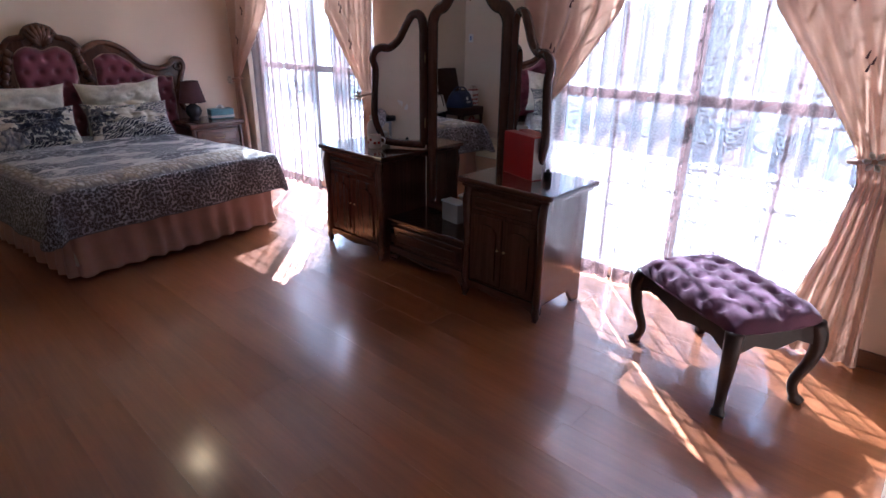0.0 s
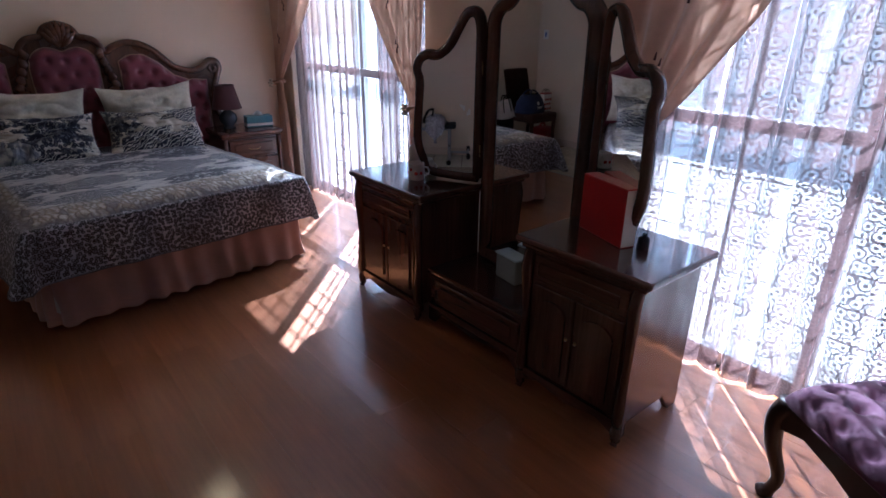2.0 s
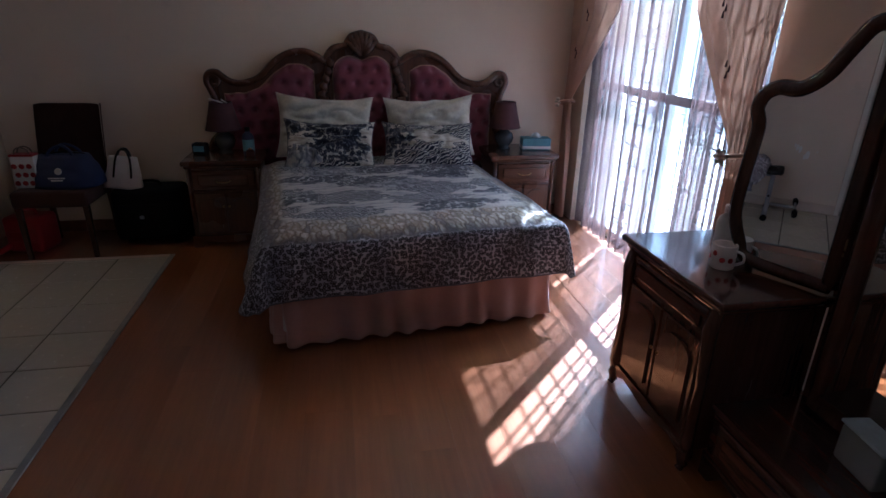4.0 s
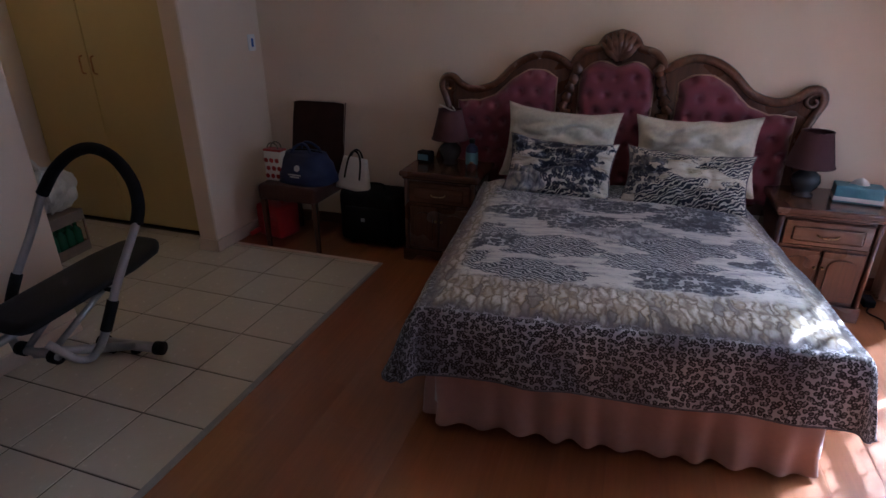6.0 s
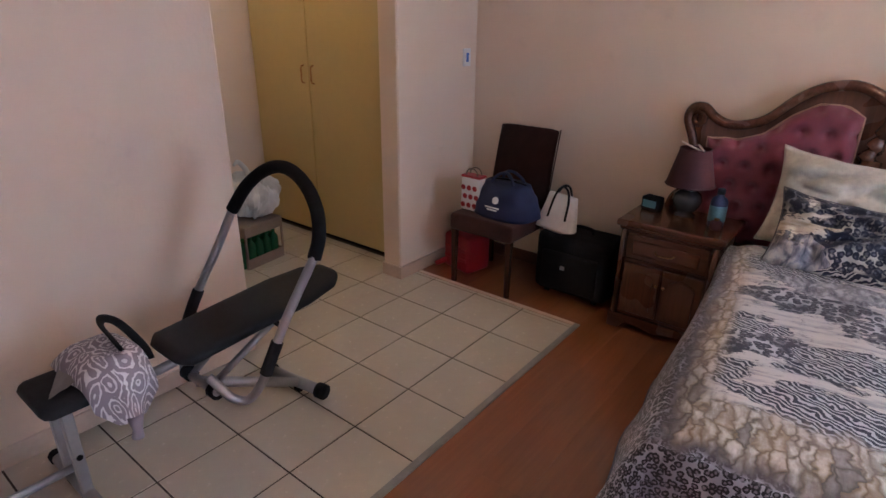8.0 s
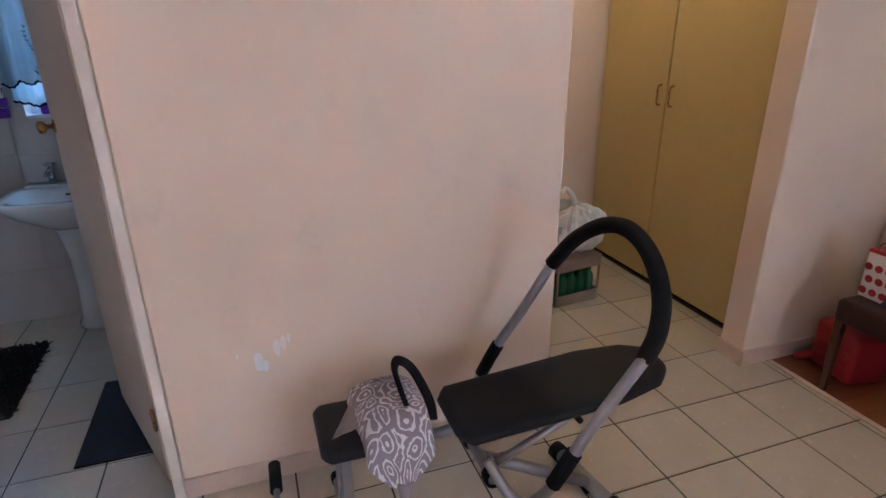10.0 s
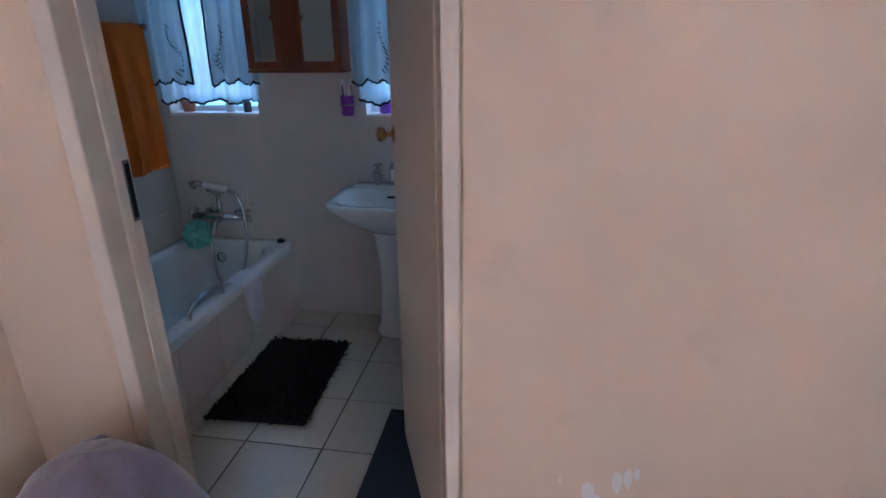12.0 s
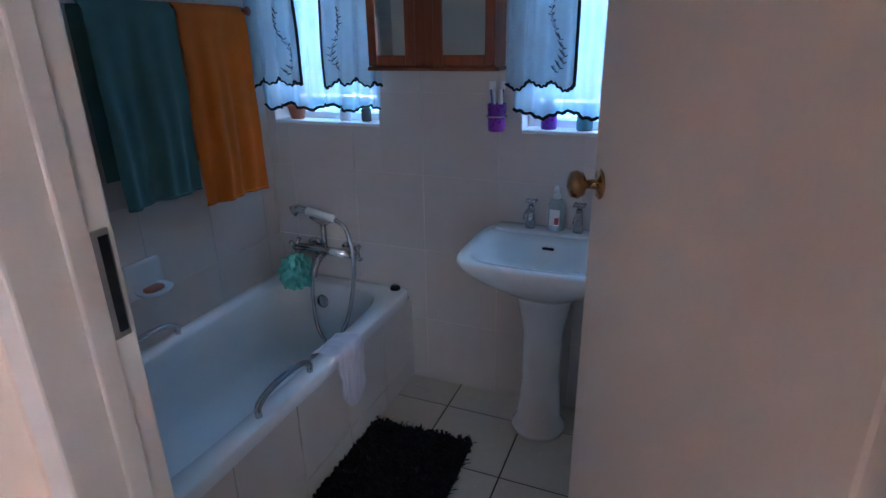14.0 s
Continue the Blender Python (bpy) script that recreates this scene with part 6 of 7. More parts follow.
mx = thing("bath_mixer", "chrome bath mixer with hand shower on the tiled wall", "tap", pose(-0.250, YB + 0.011, 0.60) @ Matrix.Diagonal((1.22, 1.1, 1.15, 1)))
for sx in (-0.075, 0.075):
    part("valve", tube([(sx, 0.0, 0), (sx, 0.05, 0)], [0.020, 0.015], 12), CHROME, mx, "", True)
    part("rose", tube([(sx, 0.0, 0), (sx, 0.006, 0)], 0.032, 16), CHROME, mx, "", True)
    h = part("cross_handle", tube([(sx * 1.9, 0.055, 0), (sx * 1.2, 0.055, 0)], [0.012, 0.016], 10), CHROME, mx, "", True)
    for k in range(4):
        a = math.pi / 4 + k * math.pi / 2
        part("spoke", tube([(sx * 1.75, 0.055, 0), (sx * 1.75, 0.055 + 0.042 * math.cos(a), 0.042 * math.sin(a))], [0.007, 0.010], 8), CHROME, h, "", True)
part("body", tube([(-0.11, 0.055, 0), (0.11, 0.055, 0)], 0.019, 12), CHROME, mx, "", True)
part("spout", tube(smooth_path([(0.0, 0.055, -0.005), (0.0, 0.10, -0.015), (0.0, 0.14, -0.045), (0.0, 0.15, -0.075)], 4), 0.014, 10), CHROME, mx, "", True)
part("riser", tube([(0, 0.055, 0.015), (0, 0.055, 0.11)], 0.011, 10), CHROME, mx, "", True)
part("cradle", tube([(-0.05, 0.06, 0.135), (0, 0.055, 0.11), (0.05, 0.06, 0.135)], 0.007, 8), CHROME, mx, "", True)
hs = part("hand_shower", tube([(-0.06, 0.075, 0.145), (0.05, 0.075, 0.165)], [0.014, 0.016], 12), WHITE, mx, "white handle of the shower", True)
part("shower_head", tube([(0.05, 0.075, 0.165), (0.085, 0.078, 0.172), (0.105, 0.085, 0.160)], [0.012, 0.016, 0.024], 12), CHROME, hs, "", True)
hose = smooth_path([(-0.065, 0.075, 0.143), (-0.115, 0.08, 0.10), (-0.135, 0.085, -0.05), (-0.105, 0.11, -0.26), (-0.045, 0.15, -0.36), (0.02, 0.13, -0.30), (0.045, 0.10, -0.14), (0.04, 0.07, -0.02)], 10)
part("hose", tube(hose, [0.0075 + 0.0012 * (k % 2) for k in range(len(hose))], 8), CHROME, mx, "ribbed chrome hose", True)

sp = thing("net_sponge", "mint green net bath sponge hanging on the tap", "sponge", pose(-0.140, YB + 0.15, 0.51))
part("net", surface(lambda u, v: tuple(0.075 * (1 + 0.25 * wob(4 * math.cos(6.283 * u), 4 * math.sin(6.283 * u), 5 * v) + 0.14 * math.sin(40 * u) * math.sin(30 * v)) * c for c in (math.cos(6.283 * u) * math.sin(math.pi * v), math.sin(6.283 * u) * math.sin(math.pi * v), -math.cos(math.pi * v))), 60, 34, close_u=True), MINT, sp)
part("cord", tube([(0, 0, 0.06), (-0.03, -0.08, 0.10)], 0.003, 6), MINT, sp)

wc = thing("wash_cloth", "pale lilac wash cloth folded over the tub rim", "cloth", pose(BX0, -2.63, BZ))


def cloth_over(u, v):
    d = -0.14 + 0.34 * v
    w = 0.085 * (2 * u - 1) * (1 + 0.25 * wob(v * 3, 2))
    ripple = 0.010 * wob(u * 6, v * 4)
    if d < 0.0:
        return (0.07 - d * 0.35 if d < -0.06 else -d * 1.1, w - 0.03 * v, 0.008 + ripple * 0.5 + (d + 0.06) * 0.8 * (d < -0.06))
    return (-0.014 - abs(ripple) - 0.01 * v, w + 0.02 * math.sin(3 * u) * v, 0.006 - d * (0.95 + 0.25 * math.sin(4 * u)))


part("cloth", surface(cloth_over, 26, 26), WASHCLOTH, wc, "", True)

so = thing("soap_dish", "white ceramic soap dish with bar on the wall", "soap dish", pose(XB - 0.011, -2.42, 0.70, 0, 0, 90))
part("back", box(-0.075, 0.075, -0.004, 0.010, -0.055, 0.075, 0.012, seg=2), ENAMEL, so, "", True)
part("tray", lathe([(0.03, -0.05), (0.058, -0.035), (0.066, -0.02), (0.060, -0.018), (0.03, -0.034), (0.004, -0.036)], 24, at=(0, 0.045, 0)), ENAMEL, so, "", True)
part("soap", box(-0.035, 0.035, 0.025, 0.065, -0.034, -0.014, 0.009, seg=2), TERRACOTTA, so, "worn brown soap bar", True)

rail = thing("towel_rail", "chrome towel rail with wooden ends on the wall", "towel rail", pose(XB, -2.65, 1.61))
part("bar", tube([(-0.065, -0.42, 0), (-0.065, 0.52, 0)], 0.009, 10), CHROME, rail, "", True)
for y in (-0.42, 0.52):
    part("post", tube([(-0.008, y, 0), (-0.065, y, 0), (-0.080, y, 0)], [0.022, 0.013, 0.018], 12), ORANGEWOOD, rail, "dark wooden post", True)


def towel(y0, y1, length, back, mat, label, seed):
    t = thing("towel", label, "towel", pose(XB - 0.065, (y0 + y1) / 2, 1.61), "towels on the rail")
    w = (y1 - y0) / 2

    def f(u, v):
        d = -back + (length + back) * v
        y = w * (2 * u - 1) * (1 - 0.07 * abs(d)) + 0.03 * abs(d) * wob(seed, 1)
        rip = (0.016 * math.sin(u * 11 + seed) + 0.009 * math.sin(u * 27 + 2 * seed + 1.5 * wob(v * 3, seed))) * min(1, abs(d) * 2) + 0.010 * wob(u * 4, v * 5, seed)
        if abs(d) < 0.02:
            return (0.016 * -math.sin(d / 0.02 * math.pi / 2), y, 0.010 + 0.006 * math.cos(d / 0.02 * math.pi / 2))
        s = 1 if d > 0 else -1
        return (-s * 0.016 - (0.022 + rip if s > 0 else -0.012), y, 0.012 - abs(d))
    part("cloth", surface(f, 30, 60), mat, t, "", True)
    part("hem", tube([(f(k / 20, 1)[0], f(k / 20, 1)[1], f(k / 20, 1)[2]) for k in range(21)], 0.006, 6), mat, t, "", True)


towel(-3.02, -2.69, 0.71, 0.55, TOWEL_O, "orange cotton towel hanging on the rail", 1.0)
towel(-2.68, -2.34, 0.635, 0.55, TOWEL_T, "teal cotton towel hanging on the rail", 4.0)

# bathroom windows, curtains


def bath_window(name, x0, x1):
    w = thing(name, "small bathroom window with glass louvres tinted for blue skylight", "window", pose(0, YB - 0.12, 0), kind="structure")
    for a, b in ((x0, x0 + 0.03), (x1 - 0.03, x1)):
        part("window_frame", box(a, b, -0.03, 0.03, BZ0, BZ1, 0.003), PLASTIC_W, w)
    for z in (BZ0, BZ1 - 0.03):
        part("window_frame", box(x0 + 0.03, x1 - 0.03, -0.028, 0.028, z, z + 0.03, 0.003), PLASTIC_W, w)
    n = 11
    for k in range(n):
        z = BZ0 + 0.06 + (BZ1 - BZ0 - 0.12) * k / (n - 1)
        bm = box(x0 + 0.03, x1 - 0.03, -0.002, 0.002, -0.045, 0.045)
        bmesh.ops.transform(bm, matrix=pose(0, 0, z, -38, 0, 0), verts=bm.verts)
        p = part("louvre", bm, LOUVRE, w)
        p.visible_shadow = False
    part("window_sill", box(x0, x1, 0.03, 0.128, BZ0 - 0.012, BZ0 + 0.002, 0.003), PLASTIC_W, w)


bath_window("window_3", *BW1)
bath_window("window_4", *BW2)


def voile(x0, x1, seed):
    c = thing("bathroom_curtain", "white voile curtain tinted for blue daylight, with black frilled edges and leaf print", "curtain", pose(0, YB + 0.055, 0), "bathroom curtains")
    w = x1 - x0

    def layer(a, b, zb, zt, y0, swoop):
        def f(u, v):
            x = a + (b - a) * u
            z0 = zb + swoop * (1 - 2 * abs(u - 0.5)) + 0.012 * math.sin(u * 19 + seed)
            return (x, y0 + 0.016 * math.sin(u * (b - a) * 85 + seed + v) + 0.01 * wob(u * 5, v * 3, seed), z0 + (zt - z0) * v)
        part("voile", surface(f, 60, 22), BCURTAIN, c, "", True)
        part("frill", tube([(f(k / 60, 0)[0], f(k / 60, 0)[1] + 0.003, f(k / 60, 0)[2] + 0.004 * math.sin(k * 1.7)) for k in range(61)], 0.0062, 6, flat=0.6), BLACK, c, "black frilled edge", True)
        return f
    layer(x0 - 0.03, x1 + 0.03, BZ0 + 0.065, 2.02, -0.012, 0.0)
    for a, b in ((x0 - 0.06, x0 + w * 0.40), (x1 - w * 0.40, x1 + 0.05)):
        f = layer(a, b, BZ0 + 0.155, 2.03, 0.022, 0.02)
        e = [f(1.0 if a < x0 else 0.0, k / 14) for k in range(15)]
        part("edge", tube([(x, y + 0.002, z + 0.003 * math.sin(i * 2)) for i, (x, y, z) in enumerate(e)], 0.006, 6), BLACK, c, "black edge", True)
        s = 1 if a < x0 else -1
        for k in range(11):
            u, v = 0.5 + s * (0.22 + 0.10 * math.sin(k * 0.55)), 0.05 + 0.032 * k
            stem = [f(u + s * 0.02 * math.sin(j), v + 0.008 * j) for j in range(5)]
            part("printed_stem", tube([(x, y + 0.005, z) for x, y, z in stem], 0.0012, 4), PRINTGREY, c, "", True)
            for d in (-1, 1):
                x, y, z = f(u + d * 0.055, v + 0.014 + 0.006 * d)
                x2, y2, z2 = stem[1]
                part("printed_leaf", tube([(x2, y2 + 0.005, z2), ((x + x2) / 2, (y + y2) / 2 + 0.006, (z + z2) / 2 + 0.004), (x, y + 0.006, z + 0.007)], [0.0008, 0.0035, 0.0008], 6, flat=0.4), PRINTGREY, c, "", True)
    part("rod", tube([(x0 - 0.06, 0.0, 2.035), (x1 + 0.06, 0.0, 2.035)], 0.006, 8), PLASTIC_W, c, "", True)


voile(*BW1, 0.0)
voile(*BW2, 2.0)

pot = thing("plant_pot", "small terracotta pot on the bathroom window sill", "pot", pose(-0.09, YB - 0.045, BZ0 + 0.002))
part("pot", lathe([(0.028, 0), (0.040, 0.05), (0.044, 0.052), (0.044, 0.066), (0.036, 0.066), (0.030, 0.02), (0.002, 0.018)], 18), TERRACOTTA, pot, "", True)
bottle("bottle", pose(-0.34, YB - 0.04, BZ0 + 0.002), 0.024, 0.10, PLASTIC_W, TEALCARD, "small white bottle on the bathroom sill", group="bottles on the sill")
bottle("bottle", pose(-0.44, YB - 0.045, BZ0 + 0.002), 0.022, 0.075, LAMPBASE, BRASS, "small dark bottle on the bathroom sill", group="bottles on the sill")
bottle("bottle", pose(-1.22, YB - 0.04, BZ0 + 0.002), 0.030, 0.11, PURPLE, WHITE, "purple bottle on the bathroom sill", group="bottles on the sill")
bottle("bottle", pose(-1.35, YB - 0.045, BZ0 + 0.002), 0.030, 0.085, TEALCARD, BLUEP, "blue bottle on the bathroom sill", group="bottles on the sill")

# wall cabinet
mc = thing("wall_cabinet", "orange-brown pine bathroom cabinet with two mirrored doors", "cabinet", pose(-0.80, YB + 0.011, 1.40))
part("body", box(-0.262, 0.225, 0.0, 0.115, 0.0, 0.60, 0.004), ORANGEWOOD, mc)
part("bottom_board", box(-0.275, 0.238, 0.0, 0.130, -0.014, 0.0, 0.004), ORANGEWOOD, mc)
for x0, x1, kx in ((-0.262, -0.035, -0.055), (0.040, 0.225, 0.058)):
    d = part("door", box(x0, x1, 0.116, 0.130, 0.004, 0.596), ORANGEWOOD, mc)
    for a, b, c, e in ((x0, x0 + 0.035, 0.004, 0.596), (x1 - 0.035, x1, 0.004, 0.596), (x0 + 0.035, x1 - 0.035, 0.004, 0.040), (x0 + 0.035, x1 - 0.035, 0.560, 0.596)):
        part("door_rail", box(a, b, 0.130, 0.140, c, e, 0.003), ORANGEWOOD, d)
    part("mirror", box(x0 + 0.035, x1 - 0.035, 0.1302, 0.1335, 0.040, 0.560), MIRROR, d, "mirrored pane")
    part("knob", tube([(kx, 0.140, 0.24), (kx, 0.152, 0.24), (kx, 0.168, 0.24)], [0.007, 0.009, 0.015], 12), ORANGEWOOD, d, "", True)

tc_ = thing("toothbrush_holder", "clear blue cup with toothbrushes fixed to the wall", "toothbrush holder", pose(-1.045, YB + 0.055, 1.17))
part("cup", lathe([(0.028, 0), (0.031, 0.005), (0.035, 0.10), (0.033, 0.10), (0.028, 0.010), (0.002, 0.008)], 20), PURPLE, tc_, "violet blue cup", True)
part("ring", tube([(0.038 * math.cos(a), 0.038 * math.sin(a), 0.055) for a in [2 * math.pi * k / 20 for k in range(21)]], 0.004, 6), CHROME, tc_, "", True)
part("arm", tube([(0, -0.036, 0.055), (0, -0.045, 0.055)], 0.008, 8), CHROME, tc_)
for k, (mat, lean) in enumerate(((REDPLASTIC, -0.02), (PLASTIC_W, 0.012), (BLUEP, 0.022))):
    b = part("toothbrush", tube([(lean * 0.3, 0.004 * k, 0.012), (lean, -0.012 + 0.010 * k, 0.16)], 0.004, 6), mat, tc_)
    part("bristles", box(lean - 0.005, lean + 0.005, -0.018 + 0.010 * k, -0.006 + 0.010 * k, 0.150, 0.178), PLASTIC_W, b)
part("tube", tube([(-0.012, 0.008, 0.012), (-0.018, 0.012, 0.15)], [0.016, 0.006], 8), PLASTIC_W, tc_, "white toothpaste tube")

# basin
bn = thing("wash_basin", "pale blue-white ceramic wash basin on a pedestal", "basin", pose(-1.280, YB + 0.011, 0))


def basin_ring(k, rx, ry, cy, z, power):
    a = 2 * math.pi * k / 56
    c, s = math.cos(a), math.sin(a)
    return (rx * math.copysign(abs(c) ** power, c), cy + ry * math.copysign(abs(s) ** power, s), z)


BS = 1.12
lv = [(0.07, 0.07, 0.16, 0.60, 0.8), (0.13, 0.13, 0.19, 0.655, 0.75), (0.20, 0.195, 0.225, 0.725, 0.62), (0.235, 0.235, 0.245, 0.785, 0.50), (0.240, 0.243, 0.245, 0.815, 0.42), (0.234, 0.238, 0.245, 0.825, 0.42), (0.205, 0.150, 0.275, 0.818, 0.55), (0.190, 0.138, 0.275, 0.795, 0.58), (0.150, 0.105, 0.270, 0.735, 0.70), (0.08, 0.06, 0.26, 0.700, 0.9), (0.02, 0.02, 0.26, 0.697, 1.0)]
bm = bmesh.new()
rings = [[bm.verts.new(basin_ring(k, q[0] * BS, q[1], q[2], q[3] - 0.02, q[4])) for k in range(56)] for q in lv]
for a, b in zip(rings, rings[1:]):
    for k in range(56):
        bm.faces.new((a[k], a[(k + 1) % 56], b[(k + 1) % 56], b[k]))
bm.faces.new(rings[0][::-1]), bm.faces.new(rings[-1])
part("bowl", bm, ENAMEL, bn, "white ceramic bowl", True)
part("splash_ledge", box(-0.222, 0.222, 0.003, 0.095, 0.796, 0.814, 0.008, seg=2), ENAMEL, bn, "", True)
part("pedestal", lathe([(0.105, 0), (0.108, 0.02), (0.086, 0.06), (0.074, 0.25), (0.078, 0.45), (0.105, 0.58), (0.13, 0.64)], 28, at=(0, 0.16, 0)), ENAMEL, bn, "white ceramic pedestal", True)
part("overflow", box(-0.022, 0.022, 0.141, 0.150, 0.763, 0.773, 0.003), BLACK, bn, "dark overflow slot")
part("waste", lathe([(0.020, 0.678), (0.022, 0.682), (0.004, 0.683)], 14, at=(0, 0.26, 0)), CHROME, bn, "", True)
for sx in (-0.09, 0.09):
    tap = part("pillar_tap", tube([(sx, 0.055, 0.812), (sx, 0.055, 0.90)], [0.020, 0.013], 12), CHROME, bn, "chrome pillar tap", True)
    part("spout", tube(smooth_path([(sx, 0.055, 0.880), (sx, 0.095, 0.892), (sx, 0.130, 0.885), (sx, 0.140, 0.868)], 4), 0.010, 8), CHROME, tap, "", True)
    for k in range(2):
        a = math.pi / 4 + k * math.pi / 2
        part("cross_head", tube([(sx - 0.026 * math.cos(a), 0.055 - 0.026 * math.sin(a), 0.918), (sx + 0.026 * math.cos(a), 0.055 + 0.026 * math.sin(a), 0.918)], 0.006, 8), CHROME, tap, "", True)
    part("stem", tube([(sx, 0.055, 0.90), (sx, 0.055, 0.926)], 0.008, 8), CHROME, tap, "", True)
sd = thing("soap_dispenser", "clear hand soap dispenser with white pump on the basin", "dispenser", pose(-1.285, YB + 0.06, 0.814))
part("bottle", lathe([(0.030, 0), (0.032, 0.004), (0.032, 0.095), (0.024, 0.115), (0.012, 0.122)], 18), CLEARPLASTIC, sd, "", True)
part("liquid", lathe([(0.028, 0.003), (0.029, 0.07), (0.028, 0.072)], 16), WASHCLOTH, sd, "", True)
part("label", box(-0.018, 0.018, 0.0315, 0.0330, 0.025, 0.085), WHITE, sd, "white label with red fruit")
part("label_fruit", box(-0.016, 0.000, 0.0332, 0.0345, 0.028, 0.055, 0.001), REDPLASTIC, sd)
part("pump", tube(smooth_path([(0, 0, 0.12), (0, 0, 0.155), (0, 0.012, 0.165), (0, 0.035, 0.160)], 4), 0.007, 8), PLASTIC_W, sd, "white pump", True)
part("collar", lathe([(0.014, 0.118), (0.014, 0.135), (0.008, 0.14)], 14), PLASTIC_W, sd, "", True)

# mats
mat_ = thing("bath_mat", "black shaggy bath mat on the tiled floor", "bath mat", pose(-0.855, -2.475, 0, 0, 0, 2))
part("backing", box(-0.225, 0.225, -0.335, 0.335, 0.0, 0.012, 0.004), SHAG, mat_)
rng = random.Random(5)
verts, faces = [], []
for i in range(4200):
    x, y = rng.uniform(-0.228, 0.228), rng.uniform(-0.34, 0.34)
    a, ln, w = rng.uniform(0, 6.28), rng.uniform(0.018, 0.042), rng.uniform(0.004, 0.007)
    dx, dy = math.cos(a), math.sin(a)
    k = len(verts)
    h = rng.uniform(0.020, 0.036)
    verts += [(x - dy * w, y + dx * w, 0.008), (x + dy * w, y - dx * w, 0.008), (x + dx * ln * 0.6 + dy * w, y + dy * ln * 0.6 - dx * w, h), (x + dx * ln, y + dy * ln, h * 0.75)]
    faces += [(k, k + 1, k + 2), (k, k + 2, k + 3)]
me = bpy.data.meshes.new("pile")
me.from_pydata(verts, [], faces)
me.materials.append(SHAG)
pile = new("pile", me)
pile.parent = mat_
tagged(pile, kind="stuff")
nm = thing("door_mat", "dark navy mat lying on the tiles beside the door", "mat", pose(-1.66, -2.01, 0))
part("mat_surface", box(-0.225, 0.225, -0.30, 0.30, 0.0, 0.010, 0.004), NAVYMAT, nm)
part("border", box(-0.230, 0.230, -0.305, 0.305, 0.0, 0.006, 0.002), BLACK, nm)

# ---- pieces: floor tiles, planks, wall tiles ----
cache = {}


def piece_mesh(key, material, w, d, t, b, axis):
    """A slab w by d, t thick, its front face at 0 towards +z (axis 2), +y (1) or -x (0)."""
    k = (key, round(w, 3), round(d, 3), axis)
    if k not in cache:
        bm = box(-w / 2, w / 2, -d / 2, d / 2, -t, 0.0)
        top = [e for e in bm.edges if all(v.co.z > -1e-6 for v in e.verts)]
        bmesh.ops.bevel(bm, geom=top, offset=b, segments=1, affect="EDGES")
        if axis == 1:
            bmesh.ops.rotate(bm, matrix=Matrix.Rotation(radians(-90), 3, "X"), verts=bm.verts)
        if axis == 0:
            bmesh.ops.rotate(bm, matrix=Matrix.Rotation(radians(-90), 3, "Y"), verts=bm.verts)
        me = bpy.data.meshes.new(key)
        bm.to_mesh(me)
        bm.free()
        me.materials.append(material)
        cache[k] = me
    return cache[k]


def cut(rects, hole):
    out = []
    hx0, hx1, hy0, hy1 = hole
    for x0, x1, y0, y1 in rects:
        if x1 <= hx0 or x0 >= hx1 or y1 <= hy0 or y0 >= hy1:
            out.append((x0, x1, y0, y1))
            continue
        a, b = max(x0, hx0), min(x1, hx1)
        out += [r for r in ((x0, hx0, y0, y1), (hx1, x1, y0, y1), (a, b, y0, hy0), (a, b, hy1, y1)) if r[1] - r[0] > 0.002 and r[3] - r[2] > 0.002]
    return out


def tile_field(key, parent, material, x0, x1, y0, y1, gx, gy, sx, sy, gap, place, axis, t=0.010, b=0.0015, holes=(), jitter=0.0004):
    """Tiles of sx by sy on a grid through (gx, gy), clipped to the field."""
    rng = random.Random(len(cache) + 7)
    for i in range(math.floor((x0 - gx) / sx), math.ceil((x1 - gx) / sx)):
        for j in range(math.floor((y0 - gy) / sy), math.ceil((y1 - gy) / sy)):
            r = (max(x0, gx + i * sx + gap / 2), min(x1, gx + (i + 1) * sx - gap / 2), max(y0, gy + j * sy + gap / 2), min(y1, gy + (j + 1) * sy - gap / 2))
            if r[1] - r[0] < 0.012 or r[3] - r[2] < 0.012:
                continue
            rs = [r]
            for h in holes:
                rs = cut(rs, h)
            for a0, a1, b0, b1 in rs:
                ob = new(key, piece_mesh(key, material, a1 - a0, b1 - b0, t, b, axis))
                ob.parent = parent
                ob.location = place((a0 + a1) / 2, (b0 + b1) / 2, rng.uniform(-jitter, 0))


flat = lambda x, y, e: (x, y, e)
ft = thing("floor_tiled", "cream ceramic floor tiles with dark grout", "floor", kind="structure")
tile_field("tile", ft, FLOOR_TILE, -4.575, -0.755, YS, TY0 - 0.012, TX0, TY0, TILE, TILE, 0.007, flat, 2)
tile_field("tile", ft, FLOOR_TILE, -0.755, 1.5, -0.75, TY0 - 0.012, TX0, TY0, TILE, TILE, 0.007, flat, 2)
tile_field("tile", ft, FLOOR_TILE, -4.62, -3.32, -3.10, YS, TX0, TY0, TILE, TILE, 0.007, flat, 2)
fb = thing("floor_bathroom", "cream ceramic bathroom floor tiles with dark grout", "floor", kind="structure")
tile_field("tile", fb, FLOOR_TILE, -2.05, -0.62, YB, YS, -1.215, -2.690, TILE, TILE, 0.006, flat, 2)

fl = thing("floor_laminate", "glossy reddish-brown laminate plank floor", "floor", kind="structure")
PW, PL = 0.192, 1.28
rng = random.Random(3)


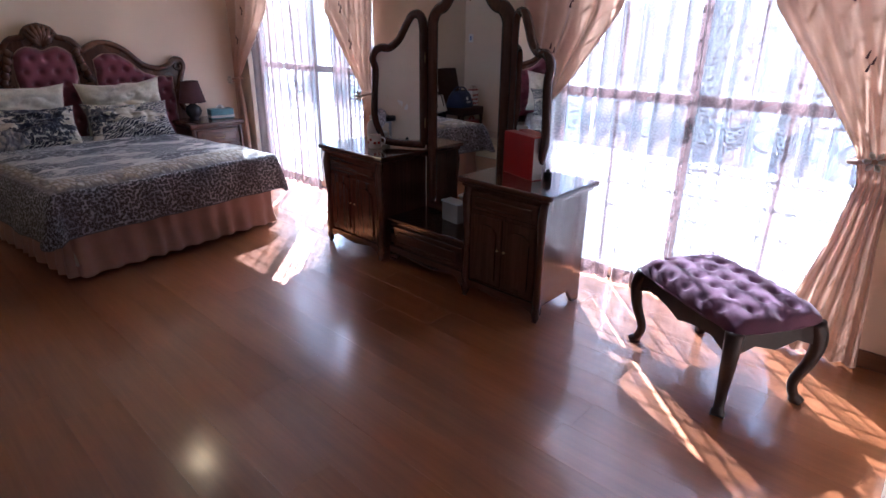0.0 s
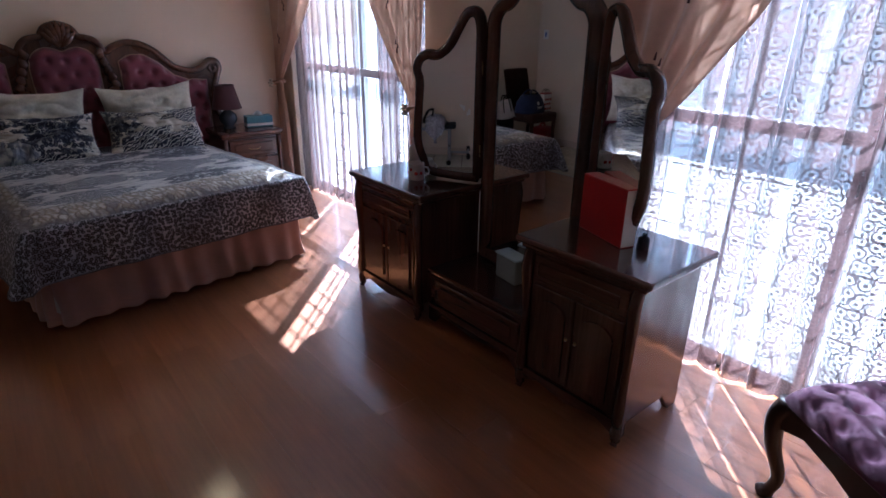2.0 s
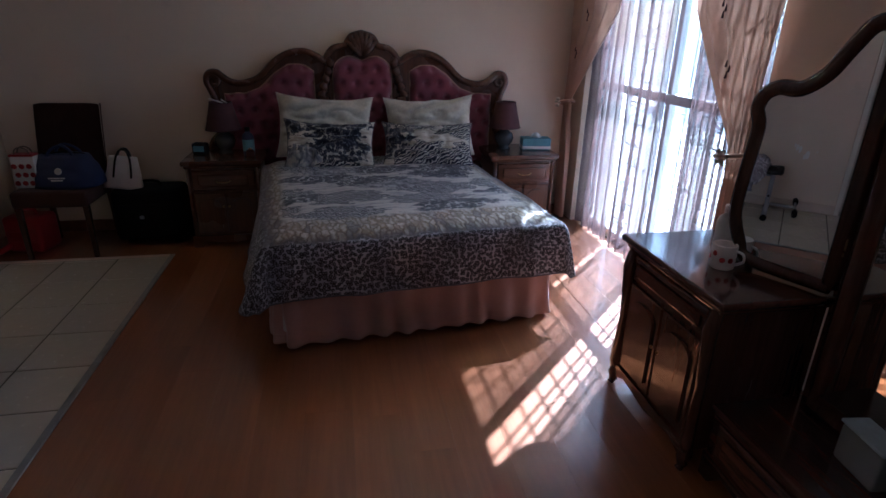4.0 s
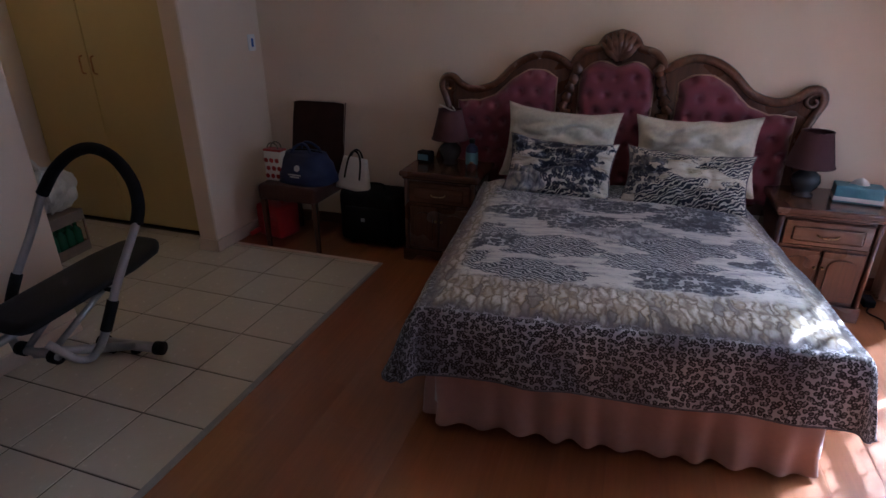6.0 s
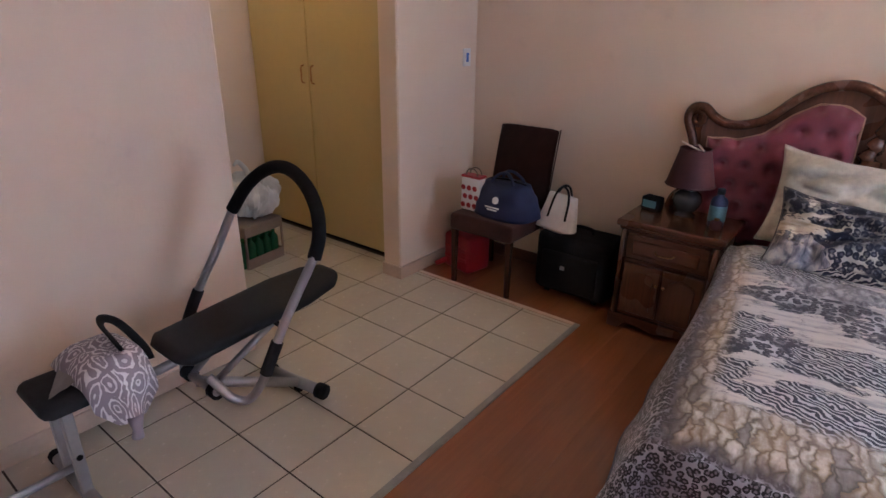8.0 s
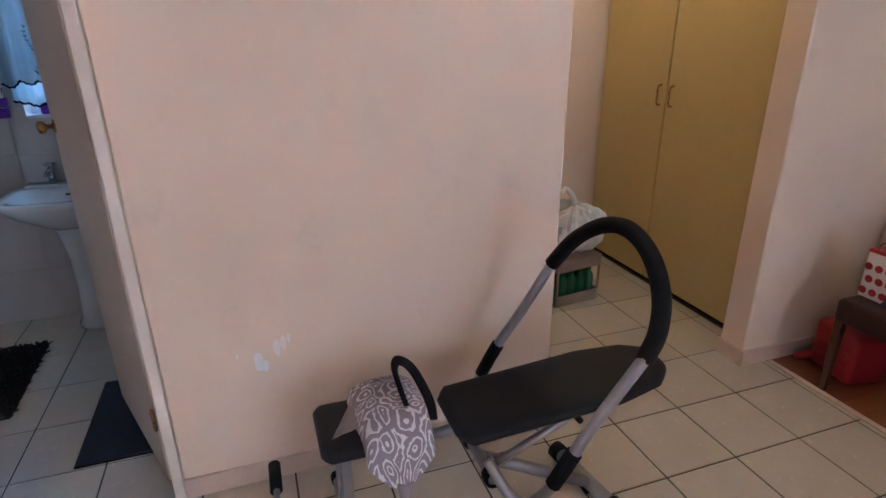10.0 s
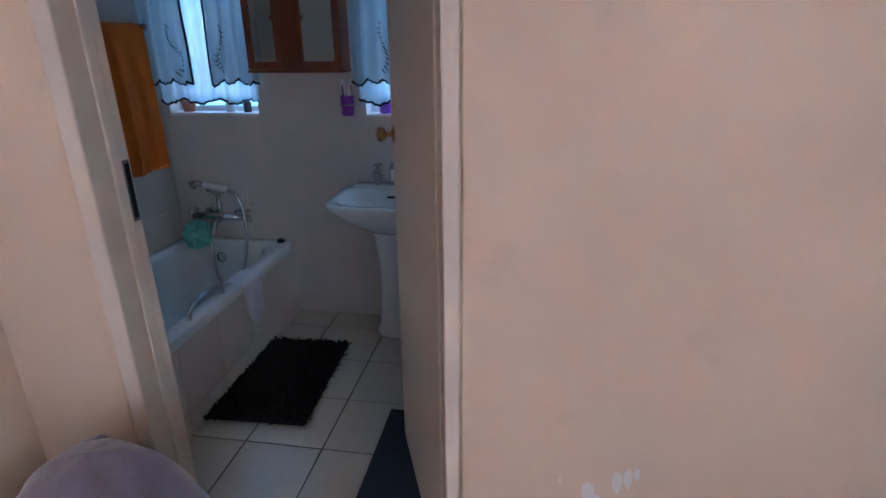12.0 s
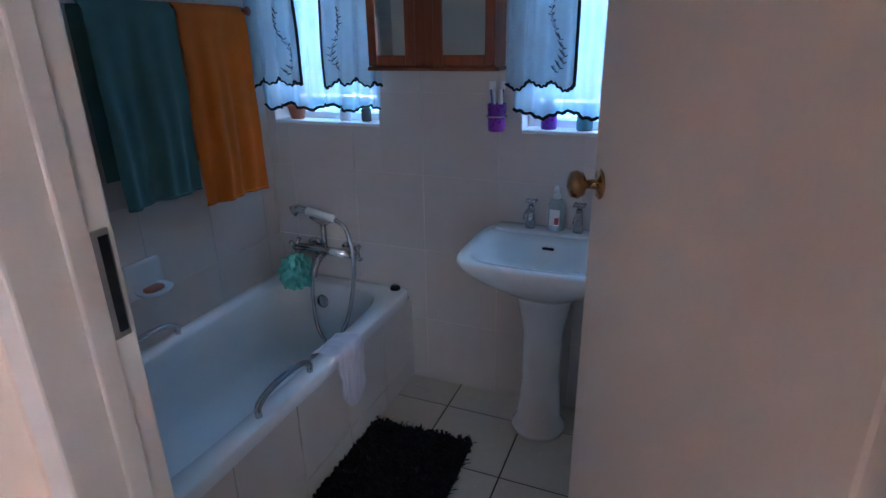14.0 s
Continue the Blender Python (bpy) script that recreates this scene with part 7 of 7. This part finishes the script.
def planks(x0, x1, y0, y1):
    j = 0
    y = y0
    while y < y1 - 0.01:
        ye = min(y + PW, y1)
        x = x0 - rng.uniform(0, PL)
        while x < x1 - 0.01:
            a, b = max(x, x0), min(x + PL, x1)
            if b - a > 0.02:
                a5, b5 = round(a, 2), round(b, 2)
                ob = new("plank", piece_mesh("plank", LAMINATE, b5 - a5 - 0.0002, ye - y - 0.0002, 0.010, 0.0004, 2))
                ob.parent = fl
                ob.location = ((a5 + b5) / 2, (y + ye) / 2, 0.0)
            x += PL
        y = ye
        j += 1


planks(XW, XE, TY0 + 0.022, YN + 0.10)
planks(XE, 1.5, TY0 + 0.022, 1.0)
planks(XW, -4.610, YS, TY0 + 0.022)
TRIM = plain("grey_trim", (0.27, 0.26, 0.25), 0.5, 0.2, 0.2, 14, 0.08)
structure("floor_trim", box(-4.606, 1.5, TY0 - 0.011, TY0 + 0.0215, -0.010, 0.005, 0.0025), TRIM, "grey metal trim between laminate and tiles", "floor trim")
structure("floor_trim_chair", box(-4.608, -4.577, YS + 0.016, TY0 - 0.012, -0.010, 0.004, 0.002), SKIRT_CREAM, "pale trim strip between tiles and laminate", "floor trim")

wt = thing("wall_tiles_south", "beige glazed wall tiles round the bathroom windows", "wall tiles", kind="structure")
holes = [(BW1[0], BW1[1], BZ0 - 0.012, BZ1), (BW2[0], BW2[1], BZ0 - 0.012, BZ1)]
tile_field("tile", wt, WALL_TILE, -2.05, XB - 0.011, 0.0, 2.2, -0.398, 0.970, 0.323, 0.33, 0.001, lambda x, z, e: (x, YB + 0.0105 + e, z), 1, 0.0104, 0.0007, holes=holes, jitter=0.0)
we = thing("wall_tiles_east", "beige glazed wall tiles beside the bathtub", "wall tiles", kind="structure")
for i in range(6):
    for j in range(7):
        y0, y1 = max(YB + 0.011, YB - 0.22 + 0.323 * i), min(YS - 0.242, YB - 0.22 + 0.323 * (i + 1) - 0.001)
        z0, z1 = max(0.40, 0.310 + 0.33 * j), min(2.2, 0.310 + 0.33 * (j + 1) - 0.001)
        if y1 - y0 > 0.02 and z1 - z0 > 0.02:
            ob = new("tile", piece_mesh("wall_tile_side", WALL_TILE, z1 - z0, y1 - y0, 0.0104, 0.0007, 0))
            ob.parent = we
            ob.location = (XB - 0.0105, (y0 + y1) / 2, (z0 + z1) / 2)
for i in range(6):
    y0, y1 = max(-TL, -TL + 0.29 * i), min(TL, -TL + 0.29 * (i + 1) - 0.003)
    for z0, z1 in ((0.0, 0.098), (0.101, BZ - 0.047)):
        if y1 - y0 > 0.02:
            ob = new("tile", piece_mesh("wall_tile_tub", WALL_TILE, z1 - z0, y1 - y0, 0.012, 0.0015, 0))
            ob.parent = apron
            ob.location = (-TW + 0.002, (y0 + y1) / 2, (z0 + z1) / 2)
